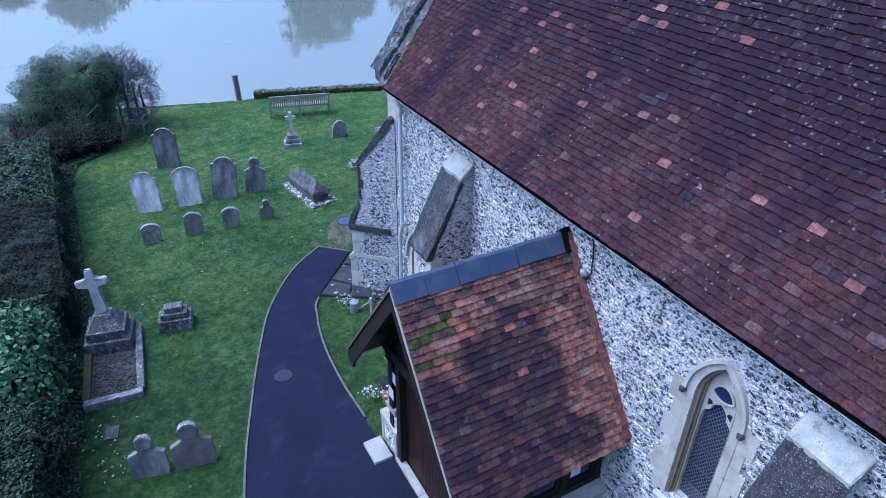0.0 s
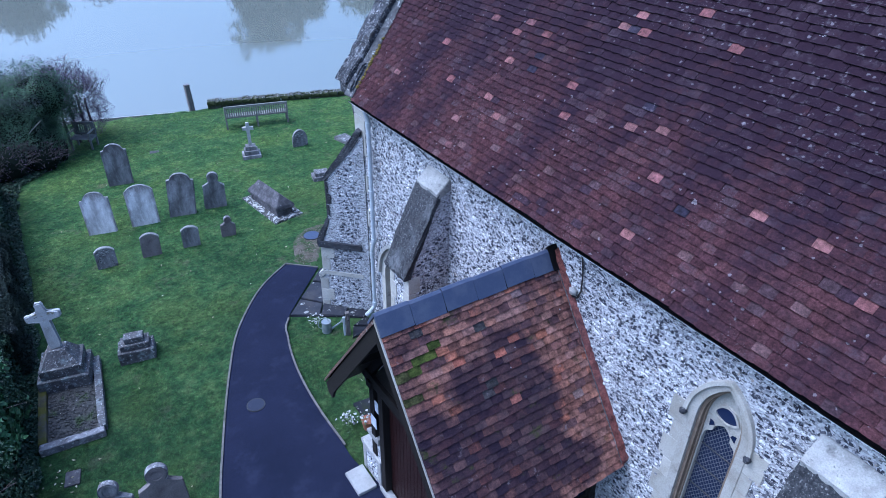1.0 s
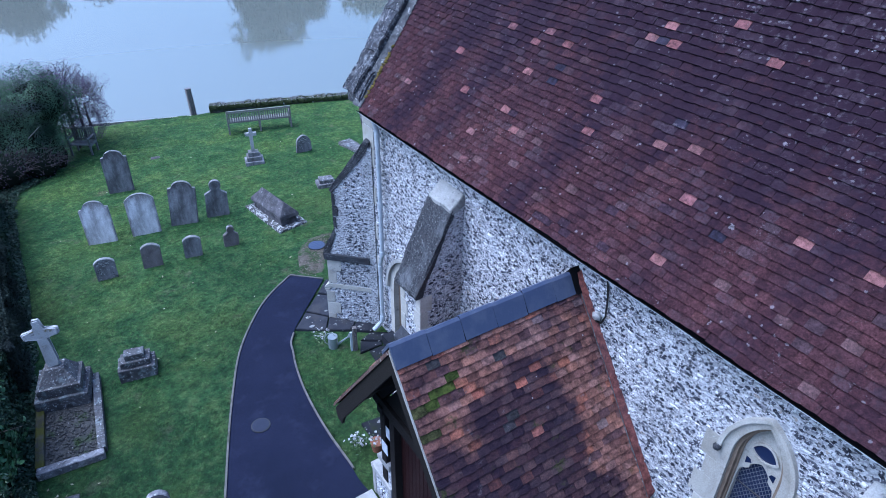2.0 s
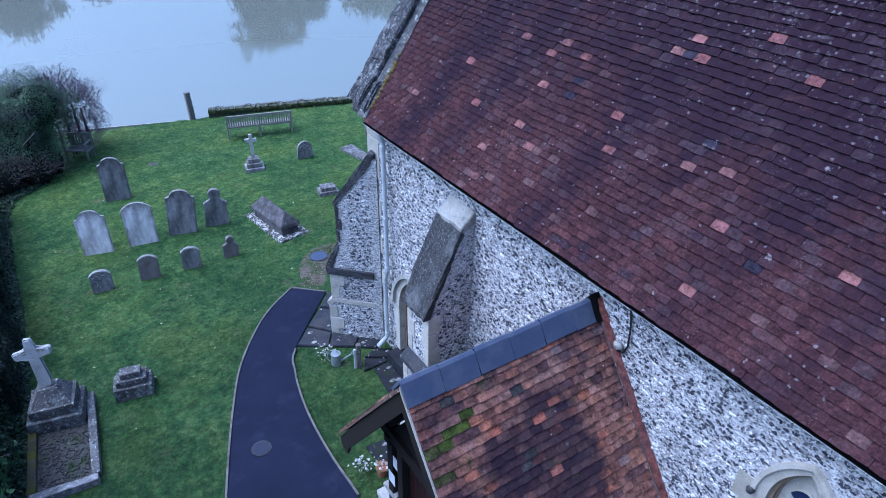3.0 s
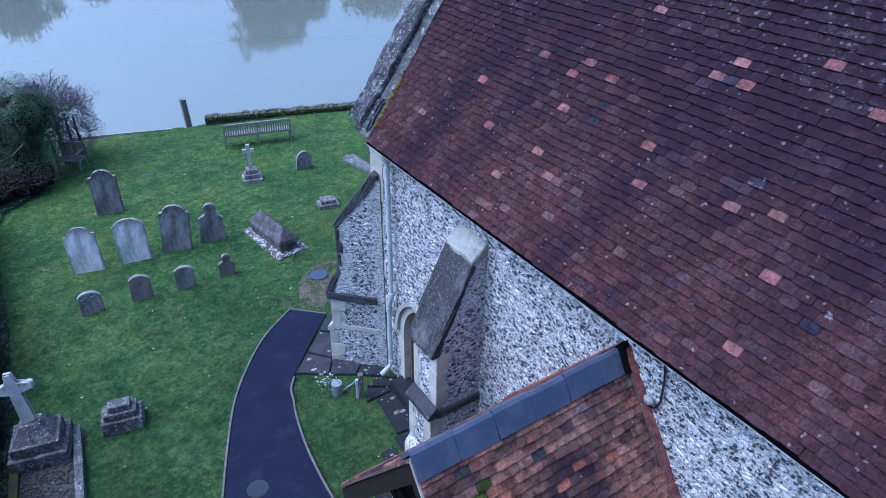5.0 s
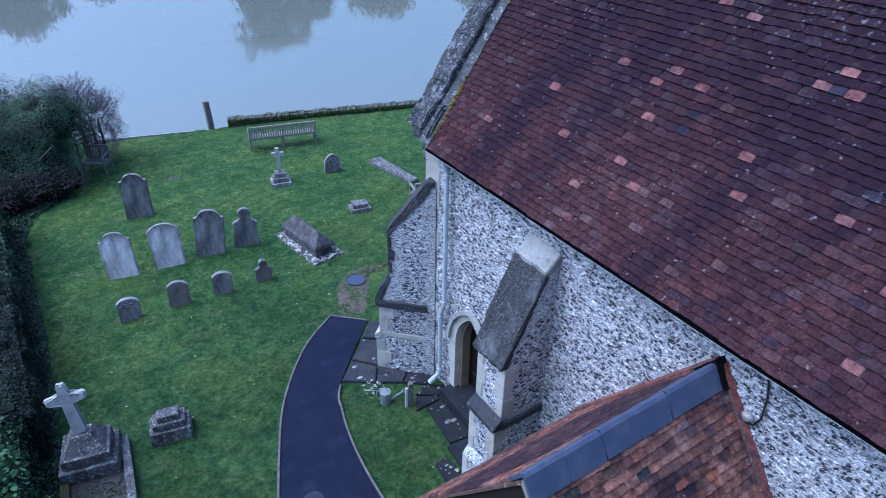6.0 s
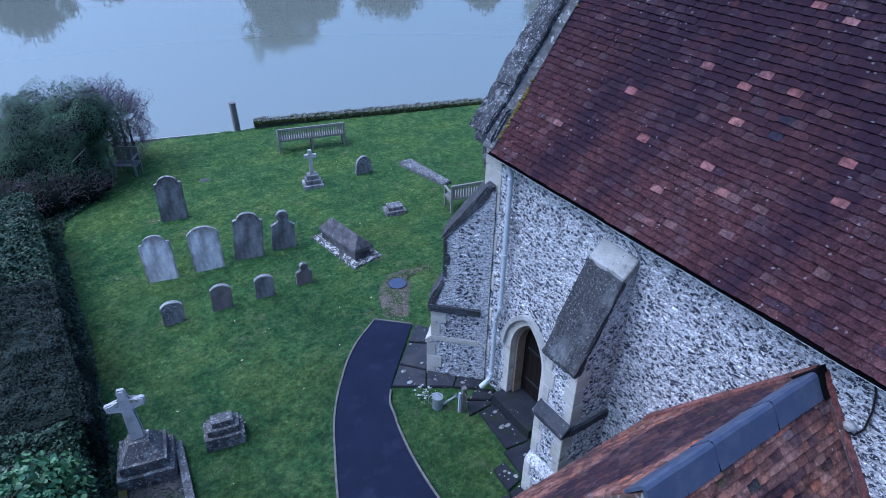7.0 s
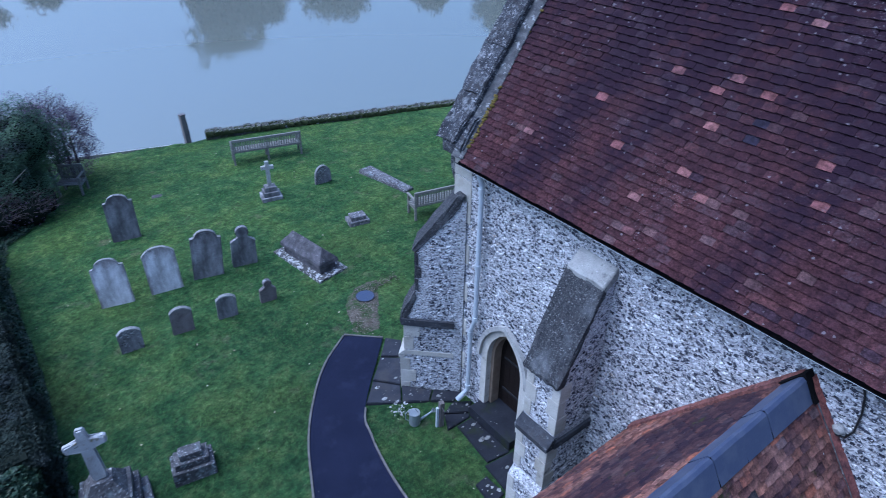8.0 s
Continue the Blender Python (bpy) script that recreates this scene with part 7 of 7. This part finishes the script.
def on_lawn(x, y):
    """True where turf grows: not on path, paving, graves' footings or beds."""
    yl = np.array([q.y for q in LEFT])
    xl = np.array([q.x for q in LEFT])
    yr = np.array([q.y for q in RIGHT])
    xr = np.array([q.x for q in RIGHT])
    left, right = np.interp(y, yl, xl), np.interp(y, yr, xr)
    off_path = (x < left - 0.07) | (x > right + 0.05) | (y > 14.1)
    off_path |= (y > 13.5) & (x > 4.95)
    ok = off_path & (x > np.interp(y, [7, 9.5, 11.4, 13.4, 17.2, 21.3, 23.4, 25.5, 28], [-1.9, -1.85, -1.55, -1.4, -1.25, -1.15, -0.6, 1.0, 1.0]))
    ok &= ~((x > 4.5) & (y < 11.9)) & ~((x > 3.05) & (y < 7.6)) & ~((x > 5.2) & (y < 12.1)) & ~((y < 13.45) & (y > 11.95) & (x > 3.5) & (x < 5.2))
    ok &= ~((np.hypot((x - 5.35) / 0.8, (y - 14.8) / 0.65) < 1) & (RNG.random(len(x)) < 0.8))
    ok &= ~((np.abs(x + 0.93) < 0.55) & (y > 10.8) & (y < 13.2)) & ~((np.abs(x - 5.13) < 0.45) & (np.abs(y - 17.2) < 1.0)) & ~((np.abs(x - 9.2) < 0.3) & (np.abs(y - 19.75) < 1.05))
    return ok & (y + 0.3 * x < SHORE - 0.15)


n = 420000
x, y = RNG.uniform(-2, 14, n), 6 + 22 * RNG.random(n) ** 1.15
ok = on_lawn(x, y)
x, y = x[ok], y[ok]
n = len(x)
tall = 0.020 + 0.016 * np.array([noise.noise(Vector((a * 1.1, b * 1.1, 0))) for a, b in zip(x, y)])
tall = np.clip(tall * RNG.uniform(0.6, 1.5, n), 0.012, 0.08)
ang = RNG.uniform(0, math.tau, n)
wd = 0.008
z = gz_all(x, y) + 0.02 * np.sin(x * 1.3 + 0.7 * y) * np.sin(y * 0.9)
lean = RNG.normal(0, 1.8, (n, 2)) * tall[:, None]
a = np.stack([x - wd * np.cos(ang), y - wd * np.sin(ang), z - 0.005], 1)
b = np.stack([x + wd * np.cos(ang), y + wd * np.sin(ang), z - 0.005], 1)
c = np.stack([x + lean[:, 0], y + lean[:, 1], z + tall], 1)
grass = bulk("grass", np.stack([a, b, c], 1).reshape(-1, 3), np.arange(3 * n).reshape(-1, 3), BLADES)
tagged(grass, "short damp green winter grass with mossy yellow patches", "grass", kind="stuff")

# ---- far bank ----


def far_tree(x, y, h, spread, material, label, seed, evergreen=False):
    rng = random.Random(seed)
    t = root("tree", pose(x, y, 0.6), label, "tree", "trees on the far bank")
    wood_bm = bmesh.new()
    tips = []

    def grow(p, d, length, r, level):
        q = p + d * length
        rod(wood_bm, p, q, r, r * 0.62, 6 if level < 2 else 4, False)
        if level == 4:
            tips.append((p, q))
            return
        for k in range(3 if level else 5):
            tip = 0.35 + 0.2 * level
            nd = (d + Vector((rng.gauss(0, tip), rng.gauss(0, tip), rng.gauss(0.08, tip * 0.5)))).normalized()
            grow(p.lerp(q, rng.uniform(0.55, 1.0)), nd, length * rng.uniform(0.6, 0.8), r * 0.55, level + 1)

    if evergreen:
        rod(wood_bm, (0, 0, -1), (0, 0, h * 0.9), 0.3, 0.05, 7)
    else:
        grow(Vector((0, 0, -1)), Vector((0, 0, 1)), h * 0.36, h * 0.025, 0)
    part("trunk", wood_bm, BARK, t)
    if evergreen:
        lumps = [(rng.gauss(0, spread * 0.35), rng.gauss(0, spread * 0.35), h * rng.uniform(0.25, 0.72), spread * 0.55, spread * 0.55, h * 0.26) for _ in range(7)]
        p_, d_ = blob_points(14000, lumps, 0.25, 0.5)
        v_, f_ = leaf_cloud(p_, d_, 0.5, 0.5, 0.6)
    else:
        p_ = np.array([tuple(q_ + Vector((rng.gauss(0, 0.5), rng.gauss(0, 0.5), rng.gauss(0, 0.5)))) for p0, q_ in tips for _ in range(34)])
        v_, f_ = leaf_cloud(p_, np.tile((0, 0, 1.0), (len(p_), 1)), 0.95, 0.16, 1.5)
    tagged(bulk("crown", v_, f_, material, t), kind="stuff")
    return t


for k, (tx, ty, th, ts, ever, lab) in enumerate((
        (3.4, 98.0, 13.0, 4.0, False, "bare winter tree on the far bank"), (32.6, 92.8, 20.0, 5.2, False, "tall bare winter tree on the far bank"),
        (36.0, 94.5, 16.5, 4.0, False, "bare winter tree on the far bank"), (30.2, 94.0, 14.0, 4.0, False, "bare winter tree on the far bank"),
        (47.7, 86.2, 12.0, 5.0, True, "dark evergreen tree on the far bank"), (57.0, 80.5, 11.8, 4.2, True, "dark evergreen tree on the far bank"),
        (65.5, 74.5, 16.0, 6.0, False, "tall bare winter tree on the far bank"), (11.5, 99.0, 8.2, 3.0, False, "bare winter tree on the far bank"),
        (-7.0, 101.0, 9.5, 3.5, False, "bare winter tree on the far bank"), (0.0, 99.5, 9.0, 3.0, False, "bare winter tree on the far bank"))):
    far_tree(tx, ty, th, ts, FAR_GREEN if ever else FAR_TWIG, lab, 40 + k, ever)

# ---- tiles and flints, the many small pieces ----
SALMON = clay("replaced_salmon_tile", [(0.0, (0.138, 0.058, 0.058)), (0.35, (0.170, 0.078, 0.074)), (0.6, (0.112, 0.052, 0.054)), (0.8, (0.150, 0.074, 0.072))], (0.2640, 0.2760, 0.2850), False, 0.0)
SLATE = clay("blue_black_tile", [(0.0, (0.020, 0.016, 0.027)), (0.5, (0.026, 0.021, 0.032))], (0.3, 0.3, 0.3), False, 0.0)
NEW_TILES = ((10.29, 0.82), (5.28, 3.05), (2.24, 1.0), (7.87, 1.14), (8.25, 0.68), (8.19, 0.22), (7.55, 0.92), (6.43, 1.38), (5.43, 1.52), (5.04, 1.61), (5.0, 1.18), (4.83, 1.14), (4.73, 0.49), (4.77, 2.71), (6.29, 2.66), (6.14, 2.85),
             (6.0, 2.66), (8.05, 2.14), (7.91, 2.33), (8.61, 2.25), (7.9, 1.76), (7.44, 2.3), (6.58, 1.75), (8.85, 1.14), (3.54, 1.3), (9.38, 1.68), (2.91, 1.26), (7.84, 3.29), (7.35, 3.11))
DARK_TILES = ((4.18, 0.97), (5.31, 1.9), (7.39, 1.94), (7.38, 1.76), (6.14, 2.66))
VERGE_Y = 11.185
MARKED = [(VERGE_Y - y, round((d - 0.05) / 0.1), SALMON) for y, d in NEW_TILES] + [(VERGE_Y - y, round((d - 0.05) / 0.1), SLATE) for y, d in DARK_TILES]
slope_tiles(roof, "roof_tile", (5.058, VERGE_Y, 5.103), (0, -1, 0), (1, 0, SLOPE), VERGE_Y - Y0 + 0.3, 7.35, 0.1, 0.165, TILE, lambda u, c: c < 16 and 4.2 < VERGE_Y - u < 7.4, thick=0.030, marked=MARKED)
PRUN = math.hypot(PEY, PR - 0.09 - PE)
MOSSY = clay("mossed_tile", [(0.0, (0.040, 0.052, 0.010)), (0.4, (0.062, 0.075, 0.014)), (0.7, (0.050, 0.050, 0.018))], (0.3, 0.3, 0.3), True, 0.0, (0.05, 0.06, 0.02))
ORANGE = clay("bright_orange_tile", [(0.0, (0.235, 0.082, 0.055)), (0.5, (0.200, 0.075, 0.055))], (0.1980, 0.2160, 0.2340), False, 0.0)
GREYED = clay("grey_black_tile", [(0.0, (0.034, 0.031, 0.031)), (0.5, (0.046, 0.040, 0.042))], (0.3, 0.3, 0.3), True, 0.0)
PK = (PR - 0.09 - PE) / PEY
PORCH_MARKED = [(x - PX0, int((y - PY + PEY) / PEY * PRUN / 0.1), m_) for places, m_ in ((((3.14, 5.48), (3.05, 5.42), (2.99, 5.39), (2.93, 5.36), (2.72, 5.36), (2.66, 5.33), (2.72, 5.18), (3.17, 5.48)), MOSSY), (((2.99, 5.57), (3.80, 5.48), (3.71, 5.03), (3.62, 5.00)), GREYED), (((4.22, 5.27), (3.98, 4.88), (3.41, 5.30), (3.95, 5.21)), ORANGE)) for x, y in places]
slope_tiles(porch_roof, "porch_tile", (PX0 - 0.005, PY - PEY, PE + 0.01), (1, 0, 0), (0, PEY, PR - 0.09 - PE), PX1 - PX0 - 0.05, PRUN - 0.12, 0.1, 0.165, PORCH_TILE, lambda u, c: c > 8, sag=0.01, marked=PORCH_MARKED)
slope_tiles(porch_roof, "porch_tile", (PX1 - 0.06, PY + PEY, PE + 0.01), (-1, 0, 0), (0, -PEY, PR - 0.09 - PE), PX1 - PX0 - 0.05, PRUN - 0.12, 0.1, 0.165, PORCH_TILE, lambda u, c: False, sag=0.01)
flints_build(flints, wall, lambda at: abs(at.x - WX) < 0.05 and 3.45 < at.y < 5.2 and at.z > 2.6)


def crust(name, owner, places, size, material, label, n=5, up_=(0.0, 0.0, 1.0)):
    """Thin patches on a roof slope: a few flat lumps at each place, lying along the slope whose rise is up_."""
    rng = random.Random(n * 13)
    rise = Vector(up_).normalized()
    side = Vector((0, 1, 0)) if abs(rise.y) < 0.1 else Vector((1, 0, 0))
    t1, t2, t3 = (np.array(q) for q in (side, rise, side.cross(rise)))
    vs, fs, cnt = [], [], 0
    for p in places:
        for _ in range(n):
            r_ = size * rng.uniform(0.3, 1.0)
            c_ = np.array(p) + t1 * rng.gauss(0, size * 0.7) + t2 * rng.gauss(0, size * 0.7)
            vs.append((ICO_V[:, :1] * t1 * r_ + ICO_V[:, 1:2] * t2 * r_ * rng.uniform(0.7, 1.0) + ICO_V[:, 2:] * t3 * r_ * 0.22) + c_)
            fs.append(np.array(ICO_F) + cnt)
            cnt += len(ICO_V)
    return tagged(bulk(name, np.concatenate(vs), np.concatenate(fs), material, owner), label, kind="stuff")


GREEN_MOSS = leaf_material("green_moss", [(0.0, (0.028, 0.050, 0.008)), (1.0, (0.075, 0.11, 0.016))], 0.9, 0.1)
PALE_LICHEN = leaf_material("white_lichen", [(0.0, (0.20, 0.20, 0.21)), (1.0, (0.36, 0.36, 0.37))], 0.9, 0.1)
crust("moss_clumps", porch_roof, [(x, y, PE + 0.034 + (y - PY + PEY) * PK) for x, y in ((3.14, 5.48), (3.05, 5.42), (2.99, 5.39), (2.93, 5.36), (2.72, 5.36), (2.66, 5.33), (2.72, 5.18), (3.17, 5.48))], 0.022, GREEN_MOSS, "green moss clumps", 16, (0, 1, PK))
crust("lichen_spots", porch_roof, [(x, y, PE + 0.036 + (y - PY + PEY) * PK) for x, y in ((3.47, 5.60), (3.38, 5.54), (4.19, 5.54), (4.49, 5.57), (3.80, 5.48), (4.58, 5.24), (3.95, 5.33), (3.59, 5.39), (3.56, 5.39), (4.07, 4.88), (4.34, 4.79), (4.19, 5.57), (4.61, 5.00), (2.72, 5.63), (5.12, 5.39), (3.55, 4.77), (3.52, 4.79), (4.25, 4.29), (3.54, 4.96), (3.5, 4.94), (4.32, 4.8), (3.67, 4.35), (2.93, 4.39), (2.65, 4.72), (3.3, 5.0))], 0.018, PALE_LICHEN, "white lichen spots", 6, (0, 1, PK))
crust("lichen_spots", roof, [(5.06 + d * 0.581 - 0.02, y, 5.12 + d * 0.814) for y, d in ((8.32, 2.42), (8.32, 2.42), (6.86, 2.23), (8.24, 0.92), (5.09, 2.8), (7.69, 2.37), (8.08, 2.33), (3.99, 3.09), (3.97, 3.06), (3.69, 2.72), (3.35, 2.69))], 0.020, PALE_LICHEN, "white lichen spots", 5, (1, 0, SLOPE))
